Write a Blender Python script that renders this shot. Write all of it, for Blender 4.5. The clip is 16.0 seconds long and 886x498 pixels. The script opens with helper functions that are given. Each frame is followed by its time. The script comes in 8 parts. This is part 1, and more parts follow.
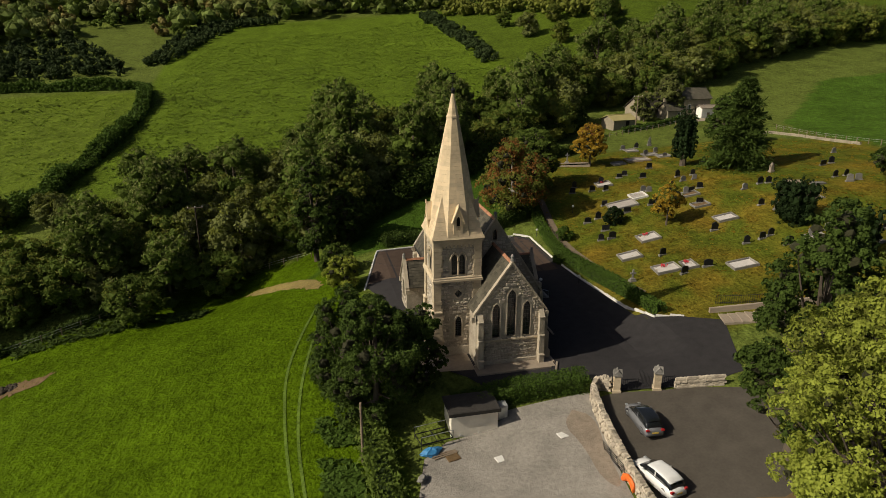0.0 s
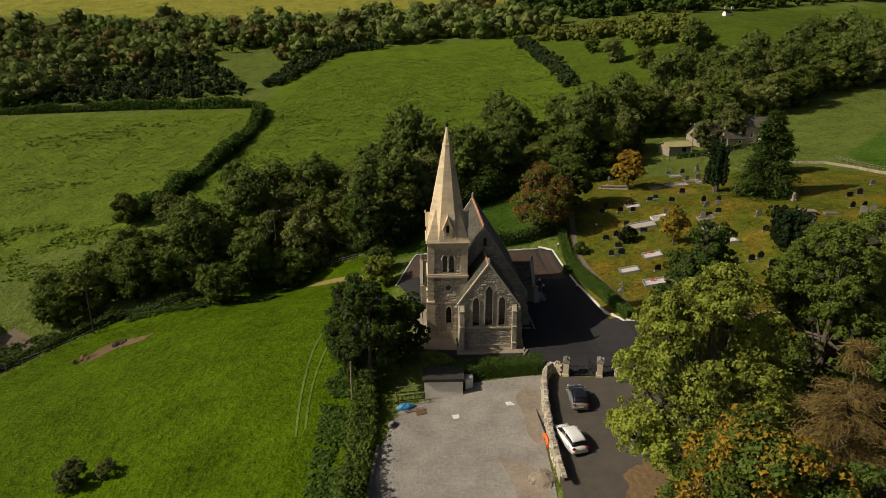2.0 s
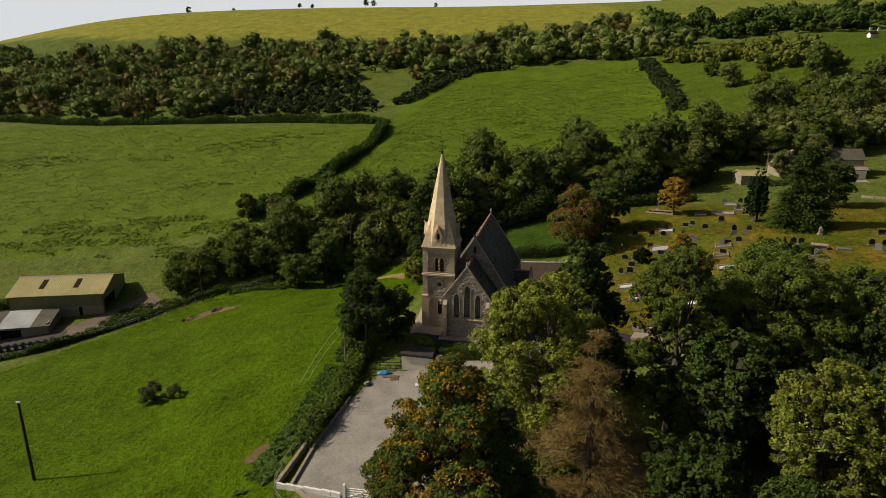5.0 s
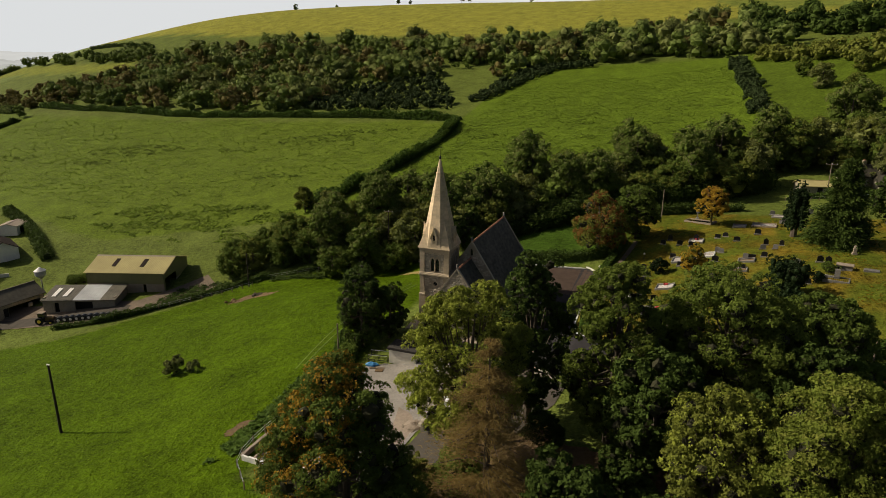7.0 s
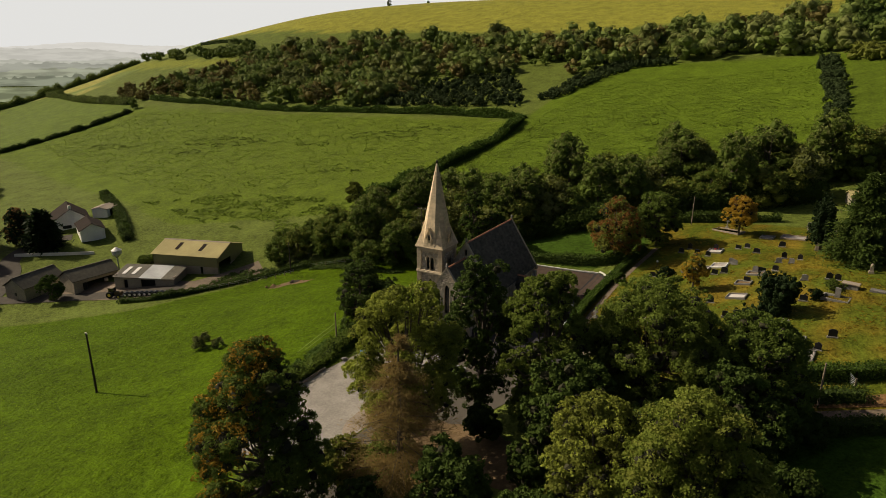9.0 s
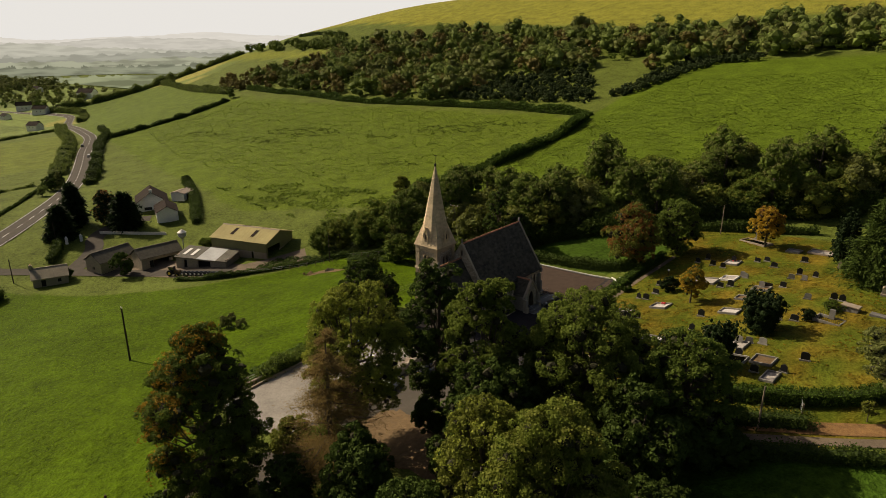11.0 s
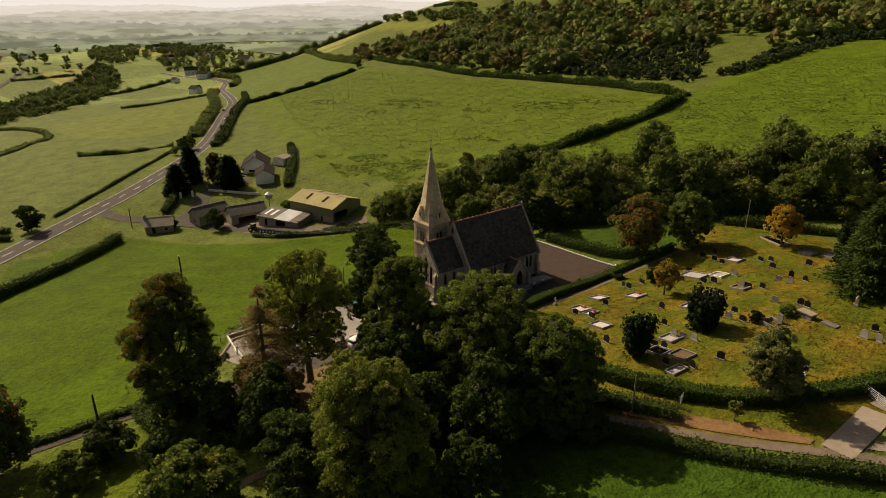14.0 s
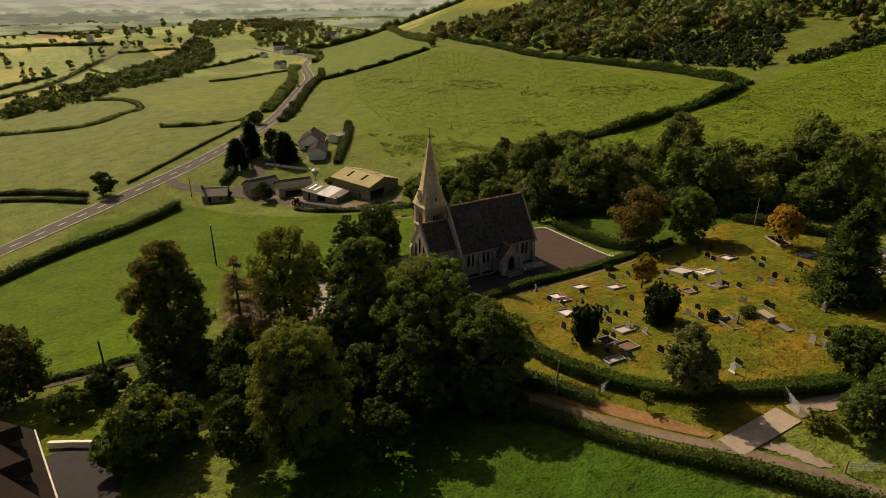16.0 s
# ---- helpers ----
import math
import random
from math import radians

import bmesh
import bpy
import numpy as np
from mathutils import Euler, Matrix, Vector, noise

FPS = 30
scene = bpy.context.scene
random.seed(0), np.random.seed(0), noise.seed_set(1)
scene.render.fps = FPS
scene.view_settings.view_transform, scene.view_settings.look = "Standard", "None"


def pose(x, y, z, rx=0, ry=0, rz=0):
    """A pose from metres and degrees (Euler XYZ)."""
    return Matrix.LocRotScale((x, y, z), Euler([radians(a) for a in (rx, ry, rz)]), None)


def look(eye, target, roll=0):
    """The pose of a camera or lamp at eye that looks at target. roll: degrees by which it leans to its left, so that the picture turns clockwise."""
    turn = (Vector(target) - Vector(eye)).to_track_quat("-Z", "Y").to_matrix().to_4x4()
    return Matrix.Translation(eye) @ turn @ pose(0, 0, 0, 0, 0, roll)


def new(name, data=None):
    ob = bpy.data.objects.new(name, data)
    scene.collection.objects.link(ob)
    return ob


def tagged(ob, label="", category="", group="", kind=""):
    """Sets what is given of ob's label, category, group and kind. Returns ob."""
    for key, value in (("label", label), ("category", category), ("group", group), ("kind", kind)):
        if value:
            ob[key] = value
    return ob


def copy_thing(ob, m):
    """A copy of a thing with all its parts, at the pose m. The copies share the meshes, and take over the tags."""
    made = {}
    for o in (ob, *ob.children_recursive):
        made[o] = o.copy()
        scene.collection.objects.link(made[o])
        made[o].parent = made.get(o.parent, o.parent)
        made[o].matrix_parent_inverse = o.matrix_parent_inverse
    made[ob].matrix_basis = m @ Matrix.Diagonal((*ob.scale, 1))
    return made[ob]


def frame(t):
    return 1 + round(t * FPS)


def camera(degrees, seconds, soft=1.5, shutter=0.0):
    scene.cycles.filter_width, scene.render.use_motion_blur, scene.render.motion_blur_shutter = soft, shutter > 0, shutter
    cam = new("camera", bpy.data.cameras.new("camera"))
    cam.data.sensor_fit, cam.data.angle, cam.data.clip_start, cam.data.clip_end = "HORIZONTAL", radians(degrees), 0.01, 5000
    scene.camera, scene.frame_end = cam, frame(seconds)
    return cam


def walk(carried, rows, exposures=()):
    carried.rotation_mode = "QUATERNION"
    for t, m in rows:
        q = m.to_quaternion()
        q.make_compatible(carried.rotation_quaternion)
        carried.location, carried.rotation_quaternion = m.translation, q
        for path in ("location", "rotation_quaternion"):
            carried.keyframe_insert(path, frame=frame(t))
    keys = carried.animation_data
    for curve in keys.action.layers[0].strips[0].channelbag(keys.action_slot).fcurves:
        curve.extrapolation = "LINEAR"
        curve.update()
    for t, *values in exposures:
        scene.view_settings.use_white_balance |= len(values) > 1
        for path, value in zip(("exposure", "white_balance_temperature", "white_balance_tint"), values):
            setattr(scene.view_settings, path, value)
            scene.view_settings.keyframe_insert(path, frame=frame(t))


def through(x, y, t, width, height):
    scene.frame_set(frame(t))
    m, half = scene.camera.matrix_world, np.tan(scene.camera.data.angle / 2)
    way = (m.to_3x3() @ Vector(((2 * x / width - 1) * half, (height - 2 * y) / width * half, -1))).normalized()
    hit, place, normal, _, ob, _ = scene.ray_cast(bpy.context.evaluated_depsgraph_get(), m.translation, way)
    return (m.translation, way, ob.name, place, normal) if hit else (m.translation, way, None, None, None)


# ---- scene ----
cam = camera(69.98, 16.0, soft=0.55)
ROWS = [
    (0, -13.57, -55.93, 29.44, -12.77, -18.78, 0),
    (0.5, -11.41, -59.59, 30.13, -10.14, -18.41, 0.05),
    (1, -9.06, -63.42, 30.85, -7.53, -18.02, 0.09),
    (1.5, -6.45, -67.4, 31.62, -4.98, -17.65, 0.07),
    (2, -3.53, -71.27, 32.42, -2.48, -17.32, 0.01),
    (2.5, -0.27, -75.12, 33.32, 0.05, -17.05, -0.01),
    (3, 3.29, -78.69, 34.24, 2.58, -16.84, 0.04),
    (3.5, 7.05, -82.31, 35.12, 5.06, -16.58, 0.13),
    (4, 10.66, -83.8, 35.53, 7.3, -16.43, 0.18),
    (4.2, 12.12, -84.36, 35.67, 8.18, -16.36, 0.19),
    (5.25, 19.96, -85.77, 36.52, 12.97, -16.26, 0.2),
    (6.3, 27.88, -85.26, 37.6, 17.88, -16.56, 0.25),
    (6.5, 29.37, -85.05, 37.83, 18.8, -16.64, 0.28),
    (7, 33.11, -84.48, 38.44, 21.1, -16.86, 0.33),
    (7.5, 36.96, -84.04, 39.06, 23.34, -17.05, 0.34),
    (8, 40.87, -83.64, 39.69, 25.56, -17.21, 0.33),
    (8.5, 44.76, -83.13, 40.34, 27.75, -17.36, 0.3),
    (9, 48.57, -82.37, 40.99, 29.94, -17.52, 0.27),
    (9.2, 50.05, -81.97, 41.26, 30.82, -17.59, 0.27),
    (10.2, 57.31, -79.26, 42.64, 35.24, -18, 0.27),
    (11.3, 65.78, -75.74, 44.28, 40.17, -18.67, 0.25),
    (11.5, 67.45, -75.13, 44.59, 41.07, -18.82, 0.23),
    (12, 71.75, -73.61, 45.39, 43.33, -19.23, 0.18),
    (12.5, 76, -71.96, 46.19, 45.58, -19.7, 0.11),
    (13, 79.97, -70.03, 46.95, 47.77, -20.2, 0.04),
    (13.5, 83.7, -67.85, 47.7, 49.92, -20.73, -0.03),
    (14, 87.25, -65.48, 48.44, 52.02, -21.26, -0.08),
    (14.5, 90.69, -62.99, 49.18, 54.07, -21.78, -0.1),
    (15, 94.1, -60.44, 49.94, 56.09, -22.28, -0.09),
    (15.5, 97.49, -57.85, 50.71, 58.08, -22.76, -0.06),
    (16, 100.86, -55.24, 51.49, 60.05, -23.22, -0.02),
]
walk(cam, [(t, pose(x, y, z, 90 + pitch, 0, yaw) @ pose(0, 0, 0, 0, 0, roll)) for t, x, y, z, yaw, pitch, roll in ROWS],
     exposures=[(0.0, -0.36, 6500, 10), (6.5, -0.28, 6620, 11), (9.0, -0.21, 7000, 12), (12.5, -0.12, 7500, 15), (16.0, -0.05, 8000, 17)])

# ---- daylight: an autumn sun from the west, hazy sky ----
SUN_HEIGHT, SUN_FROM = radians(37.5), Vector((-0.993, -0.115, 0))
sky_world = bpy.data.worlds.new("sky")
scene.world = sky_world
sky_world.use_nodes = True
wn = sky_world.node_tree.nodes
sky = wn.new("ShaderNodeTexSky")
sky.sky_type = "NISHITA"
sky.sun_disc = False
sky.sun_elevation = SUN_HEIGHT
sky.sun_rotation = math.atan2(SUN_FROM.x, SUN_FROM.y)
sky.dust_density, sky.air_density, sky.ozone_density = 4.0, 0.7, 0.6
wn["Background"].inputs["Strength"].default_value = 0.06
sky_world.node_tree.links.new(sky.outputs["Color"], wn["Background"].inputs["Color"])
sun = new("sun", bpy.data.lights.new("sun", "SUN"))
sun.data.energy, sun.data.angle, sun.data.color = 5.3, radians(0.6), (1.0, 0.9, 0.72)
sun_way = SUN_FROM.normalized() * math.cos(SUN_HEIGHT) + Vector((0, 0, math.sin(SUN_HEIGHT)))
sun.matrix_basis = look(sun_way * 300, (0, 0, 0))

# ---- materials ----
def material(name, colour, rough=0.8, metal=0.0, vary=0.25, grain=4.0, stain=0.35, bump=0.2, island=0.0, thing=0.0, translucent=0.0, tinted=False, spec=0.3, fine=None, gloss_tint=False, tussock=0.0):
    """A procedural surface: grain and larger stains in world-size noise, relief, and a shift of shade from piece to piece."""
    m = bpy.data.materials.new(name)
    m.use_nodes = True
    nt = m.node_tree
    nodes, link = nt.nodes, nt.links.new
    b = nodes["Principled BSDF"]
    b.inputs["Roughness"].default_value, b.inputs["Metallic"].default_value = rough, metal
    b.inputs["Specular IOR Level"].default_value = spec
    tc = nodes.new("ShaderNodeTexCoord")
    geo = nodes.new("ShaderNodeNewGeometry")
    where = geo.outputs["Position"]

    def noise_at(scale, detail=4.0):
        n = nodes.new("ShaderNodeTexNoise")
        n.inputs["Scale"].default_value, n.inputs["Detail"].default_value = scale, detail
        link(where, n.inputs["Vector"])
        return n.outputs["Fac"]

    def maths(op, a, c, clamp=False):
        n = nodes.new("ShaderNodeMath")
        n.operation, n.use_clamp = op, clamp
        for k, v in enumerate((a, c)):
            if isinstance(v, (int, float)):
                n.inputs[k].default_value = v
            else:
                link(v, n.inputs[k])
        return n.outputs[0]

    g1, g2 = noise_at(grain, 5.0), noise_at(grain * 0.13, 3.0)
    level = maths("ADD", maths("MULTIPLY", maths("SUBTRACT", g1, 0.5), vary * 2.2), maths("MULTIPLY", maths("SUBTRACT", g2, 0.5), stain * 2.2))
    if fine:
        g3 = noise_at(fine, 2.0)
        level = maths("ADD", level, maths("MULTIPLY", maths("SUBTRACT", g3, 0.5), vary * 2.0))
    if tussock:
        g4 = noise_at(0.42, 3.0)
        level = maths("ADD", level, maths("MULTIPLY", maths("SUBTRACT", g4, 0.5), tussock * 2.0))
        g1 = maths("ADD", g1, maths("MULTIPLY", g4, 0.9))
    if island:
        level = maths("ADD", level, maths("MULTIPLY", maths("SUBTRACT", geo.outputs["Random Per Island"], 0.5), island * 2))
    if thing:
        oi = nodes.new("ShaderNodeObjectInfo")
        level = maths("ADD", level, maths("MULTIPLY", maths("SUBTRACT", oi.outputs["Random"], 0.5), thing * 2))
    level = maths("MAXIMUM", maths("ADD", level, 1.0), 0.15)
    scale = nodes.new("ShaderNodeVectorMath")
    scale.operation = "SCALE"
    if tinted:
        at = nodes.new("ShaderNodeAttribute")
        at.attribute_name = "tint"
        link(at.outputs["Color"], scale.inputs[0])
    else:
        scale.inputs[0].default_value = colour
    link(level, scale.inputs["Scale"])
    link(scale.outputs[0], b.inputs["Base Color"])
    if gloss_tint:
        b.inputs["Specular Tint"].default_value = (0.75, 0.95, 0.25, 1)
    if bump:
        bn = nodes.new("ShaderNodeBump")
        bn.inputs["Strength"].default_value, bn.inputs["Distance"].default_value = bump, 0.5 / grain
        link(maths("ADD", g1, maths("MULTIPLY", g3, 0.6)) if fine else g1, bn.inputs["Height"])
        link(bn.outputs[0], b.inputs["Normal"])
    if translucent:
        tr = nodes.new("ShaderNodeBsdfTranslucent")
        link(scale.outputs[0], tr.inputs["Color"])
        mix = nodes.new("ShaderNodeMixShader")
        mix.inputs[0].default_value = translucent
        link(b.outputs[0], mix.inputs[1])
        link(tr.outputs[0], mix.inputs[2])
        link(mix.outputs[0], nodes["Material Output"].inputs["Surface"])
    return m


def leafy(name, colour, island=0.13, shine=0.6, through=0.25):
    return material(name, colour, rough=shine, vary=0.25, grain=1.2, stain=0.45, bump=0, island=island, thing=0.12, translucent=through, spec=0.04)


GRASS = material("grass", (0.06, 0.1, 0.02), 0.75, vary=0.62, grain=1.1, stain=0.45, bump=0.8, tinted=True, spec=0.03, fine=3.6, gloss_tint=True, tussock=0.2)
TARMAC = material("tarmac", (0.035, 0.033, 0.034), 0.85, spec=0.06, vary=0.18, grain=9, stain=0.25, bump=0.1)
TARMAC_BROWN = material("worn_tarmac", (0.07, 0.05, 0.039), 0.85, spec=0.06, vary=0.15, grain=7, stain=0.25, bump=0.1)
ASPHALT = material("asphalt", (0.078, 0.069, 0.057), 0.85, spec=0.06, vary=0.15, grain=5, stain=0.25, bump=0.1)
GRAVEL = material("gravel", (0.25, 0.23, 0.2), 0.95, vary=0.3, grain=3.2, stain=0.35, bump=0.5, fine=16.0)
DIRT = material("yard_dirt", (0.15, 0.115, 0.08), 0.95, vary=0.3, grain=1.5, stain=0.4, bump=0.4, fine=8.0)
TRACK = material("muddy_gravel", (0.24, 0.195, 0.15), 0.95, vary=0.3, grain=2.5, stain=0.4, bump=0.4, fine=12.0)
DARKEARTH = material("dark_trodden_earth", (0.055, 0.044, 0.03), 0.95, vary=0.3, grain=2.0, stain=0.35, bump=0.5)
EARTH = material("bare_earth", (0.135, 0.088, 0.042), 0.95, vary=0.35, grain=2.0, stain=0.35, bump=0.6)
CONCRETE = material("concrete", (0.28, 0.23, 0.175), 0.9, vary=0.2, grain=2.5, stain=0.3, bump=0.2)
PAINT = material("road_paint", (0.6, 0.6, 0.57), 0.7, vary=0.2, grain=3, stain=0.2, bump=0.05)
RUBBLE = material("grey_rubble_stone", (0.42, 0.365, 0.285), 0.9, vary=0.3, grain=5, stain=0.3, bump=0.5, island=0.3, thing=0.25)
MORTAR = material("mortar", (0.36, 0.32, 0.25), 0.95, vary=0.25, grain=6, stain=0.3, bump=0.4)
ASHLAR = material("tan_dressed_stone", (0.47, 0.385, 0.265), 0.85, vary=0.16, grain=3, stain=0.3, bump=0.15, island=0.12, thing=0.1)
GREYTAN = material("weathered_dressed_stone", (0.40, 0.345, 0.26), 0.9, vary=0.22, grain=4, stain=0.35, bump=0.25, thing=0.15)
SPIRE = material("cream_spire_stone", (0.63, 0.5, 0.325), 0.9, vary=0.22, grain=2.6, stain=0.5, bump=0.12, island=0.1, thing=0.08)
SLATE = material("dark_slate", (0.078, 0.07, 0.05), 0.7, vary=0.6, grain=1.3, stain=0.5, bump=0.15, island=0.3, thing=0.3)
RIDGE = material("terracotta_ridge", (0.38, 0.18, 0.1), 0.8, vary=0.25, grain=5, stain=0.3, bump=0.2, thing=0.2)
LEAD = material("dark_lead", (0.06, 0.06, 0.065), 0.5, vary=0.2, grain=4)
IRON = material("black_iron", (0.02, 0.02, 0.022), 0.5, metal=0.3, vary=0.2, grain=8, bump=0.05)
STEEL = material("galvanised_steel", (0.50, 0.52, 0.53), 0.45, metal=0.7, vary=0.15, grain=4, stain=0.25, bump=0.05)
GLASS = material("dark_leaded_glass", (0.02, 0.024, 0.026), 0.12, vary=0.3, grain=6, bump=0.1, spec=0.6)
OAK = material("dark_oak", (0.05, 0.032, 0.02), 0.6, vary=0.3, grain=8, bump=0.2)
POLE = material("creosoted_wood", (0.045, 0.033, 0.025), 0.8, vary=0.3, grain=5, bump=0.3)
TIMBER = material("weathered_timber", (0.22, 0.17, 0.12), 0.85, vary=0.3, grain=6, bump=0.3)
BARK = material("bark", (0.10, 0.08, 0.06), 0.95, vary=0.3, grain=4, bump=0.6)
PALE_BARK = material("pale_bark", (0.26, 0.24, 0.20), 0.95, vary=0.3, grain=4, bump=0.5)
GRANITE = material("polished_black_granite", (0.016, 0.016, 0.018), 0.32, vary=0.2, grain=20, bump=0, spec=0.25, thing=0.3)
GREYSTONE = material("grey_headstone", (0.21, 0.2, 0.18), 0.9, vary=0.25, grain=6, stain=0.35, bump=0.3, thing=0.3)
MARBLE = material("white_marble", (0.72, 0.70, 0.66), 0.5, vary=0.12, grain=4, stain=0.2, bump=0.1)
CHIPS = material("white_stone_chips", (0.48, 0.45, 0.42), 0.9, vary=0.25, grain=14, stain=0.15, bump=0.5)
GREYCHIPS = material("grey_stone_chips", (0.34, 0.31, 0.28), 0.9, vary=0.3, grain=14, stain=0.2, bump=0.5)
WHITEWASH = material("white_render", (0.82, 0.8, 0.74), 0.85, vary=0.1, grain=2, stain=0.2, bump=0.1)
RENDER = material("cream_render", (0.72, 0.68, 0.58), 0.9, vary=0.1, grain=2, stain=0.22, bump=0.1)
FELT = material("roofing_felt", (0.04, 0.036, 0.032), 0.9, vary=0.35, grain=3, stain=0.5, bump=0.2)
TILE = material("brown_roof_tile", (0.03, 0.022, 0.018), 0.9, spec=0.05, vary=0.25, grain=3, stain=0.3, bump=0.3)
BARNROOF = material("lichen_sheet_roof", (0.38, 0.325, 0.14), 0.85, vary=0.12, grain=1.2, stain=0.3, bump=0.05)
OLIVE = material("olive_sheet_cladding", (0.20, 0.19, 0.085), 0.7, vary=0.1, grain=1.5, stain=0.2, bump=0.05)
TIN = material("grey_corrugated_tin", (0.36, 0.37, 0.37), 0.6, metal=0.2, vary=0.2, grain=2, stain=0.35, bump=0.05)
OLDSTONE = material("old_farm_stone", (0.30, 0.26, 0.19), 0.95, vary=0.35, grain=4, stain=0.3, bump=0.5)
# near-black fill that stands in for the shade inside openings
DARKVOID = material("dark_interior", (0.015, 0.014, 0.012), 0.95, vary=0.2, grain=2)
WHITECAR = material("white_car_paint", (0.78, 0.78, 0.76), 0.25, vary=0.03, grain=1, stain=0.05, bump=0, spec=0.6)
GREYCAR = material("grey_car_paint", (0.26, 0.265, 0.28), 0.25, metal=0.4, vary=0.03, grain=1, stain=0.05, bump=0, spec=0.6)
CARGLASS = material("tinted_car_glass", (0.012, 0.014, 0.016), 0.05, vary=0.02, grain=1, stain=0.02, bump=0, spec=0.8)
RUBBER = material("black_rubber", (0.015, 0.015, 0.015), 0.8, vary=0.2, grain=8)
REDLAMP = material("red_lamp_lens", (0.35, 0.02, 0.02), 0.2, vary=0.05, grain=5, bump=0)
YELLOWPLATE = material("yellow_plate", (0.75, 0.55, 0.08), 0.5, vary=0.05, grain=5, bump=0)
ORANGE = material("orange_plastic_mesh", (0.85, 0.17, 0.03), 0.6, vary=0.2, grain=6)
BLUE = material("blue_tarpaulin", (0.05, 0.22, 0.45), 0.5, vary=0.25, grain=5)
BLACKWRAP = material("black_silage_wrap", (0.02, 0.022, 0.024), 0.3, vary=0.2, grain=4, bump=0.3)
DRYGRASS = material("dry_grass", (0.2, 0.155, 0.05), 0.95, vary=0.5, grain=1.4, stain=0.5, bump=0.5, fine=6.0)
LITTER = material("leaf_litter", (0.19, 0.105, 0.04), 0.95, vary=0.5, grain=2.2, stain=0.5, bump=0.5, fine=9.0)
WORN = material("worn_grass", (0.088, 0.14, 0.014), 0.95, vary=0.5, grain=2.0, stain=0.4, bump=0.4, fine=7.0)
FLOWER = material("red_flowers", (0.5, 0.05, 0.06), 0.7, vary=0.4, grain=10)

# dark cores inside the crowns: shade between the leaves put into a colour
CORE_SHADE = material("crown_core_shade", (0.03, 0.03, 0.013), 0.95, vary=0.4, grain=3, stain=0.3, bump=0.6)
L_DARK = leafy("dark_green_leaves", (0.058, 0.090, 0.018))
L_MID = leafy("green_leaves", (0.108, 0.152, 0.028), through=0.36)
L_SYC = leafy("sycamore_leaves", (0.138, 0.182, 0.032), through=0.38)
L_LIME = leafy("lime_leaves", (0.135, 0.168, 0.027), through=0.36)
L_OLIVE = leafy("olive_leaves", (0.145, 0.162, 0.030))
L_LIGHT = leafy("yellow_green_leaves", (0.235, 0.270, 0.042))
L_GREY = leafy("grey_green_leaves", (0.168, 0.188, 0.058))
L_GOLD = leafy("golden_leaves", (0.46, 0.31, 0.04), through=0.38)
L_AMBER = leafy("amber_leaves", (0.31, 0.19, 0.025))
L_RUST = leafy("rust_leaves", (0.22, 0.105, 0.03))
L_DEAD = leafy("dry_brown_needles", (0.21, 0.15, 0.052))
L_WOOD = leafy("hill_wood_leaves", (0.150, 0.194, 0.048), island=0.16)
L_WOODBROWN = leafy("browning_wood_leaves", (0.185, 0.155, 0.05), island=0.16)
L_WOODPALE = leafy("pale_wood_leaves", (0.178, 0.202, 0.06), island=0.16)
L_YEW = leafy("yew_needles", (0.021, 0.037, 0.012), island=0.2)
L_HEDGE = leafy("hedge_leaves", (0.054, 0.084, 0.017))
L_LAUREL = leafy("bright_hedge_leaves", (0.065, 0.11, 0.018))
L_MEADOW = leafy("meadow_blades", (0.1, 0.155, 0.005), through=0.25)
L_MOWN = leafy("graveyard_blades", (0.235, 0.17, 0.022), through=0.5)
L_HILL = leafy("pasture_blades", (0.145, 0.208, 0.024), through=0.25)
L_RUSH = leafy("rush_blades", (0.10, 0.135, 0.024), through=0.5)
L_GORSE = leafy("gorse_spines", (0.046, 0.068, 0.023))


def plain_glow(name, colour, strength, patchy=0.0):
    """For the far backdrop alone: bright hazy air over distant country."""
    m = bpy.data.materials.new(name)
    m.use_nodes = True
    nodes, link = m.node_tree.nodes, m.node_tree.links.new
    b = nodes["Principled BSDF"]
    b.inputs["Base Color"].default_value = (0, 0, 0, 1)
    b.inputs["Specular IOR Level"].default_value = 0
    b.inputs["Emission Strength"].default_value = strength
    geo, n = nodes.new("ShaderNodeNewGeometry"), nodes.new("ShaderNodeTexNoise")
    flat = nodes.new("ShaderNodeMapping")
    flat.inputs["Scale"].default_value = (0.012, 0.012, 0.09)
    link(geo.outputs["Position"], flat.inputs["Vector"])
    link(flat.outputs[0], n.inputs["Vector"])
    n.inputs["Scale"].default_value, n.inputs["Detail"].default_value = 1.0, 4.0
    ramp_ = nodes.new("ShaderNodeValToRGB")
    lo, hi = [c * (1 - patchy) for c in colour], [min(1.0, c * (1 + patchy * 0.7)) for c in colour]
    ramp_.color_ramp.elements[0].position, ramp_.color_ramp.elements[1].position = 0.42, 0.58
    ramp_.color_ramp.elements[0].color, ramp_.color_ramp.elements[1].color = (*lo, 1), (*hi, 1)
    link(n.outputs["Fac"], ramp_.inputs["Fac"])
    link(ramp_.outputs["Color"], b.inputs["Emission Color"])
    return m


HAZE_SKY = plain_glow("hazy_sky", (0.84, 0.88, 0.9), 1.0)
# paler towards the far strips: haze put into their glowing colour
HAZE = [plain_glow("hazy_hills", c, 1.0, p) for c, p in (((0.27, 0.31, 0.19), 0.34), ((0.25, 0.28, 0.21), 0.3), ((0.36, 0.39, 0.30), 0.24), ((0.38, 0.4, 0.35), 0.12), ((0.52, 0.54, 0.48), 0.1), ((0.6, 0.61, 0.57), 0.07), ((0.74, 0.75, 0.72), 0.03))]

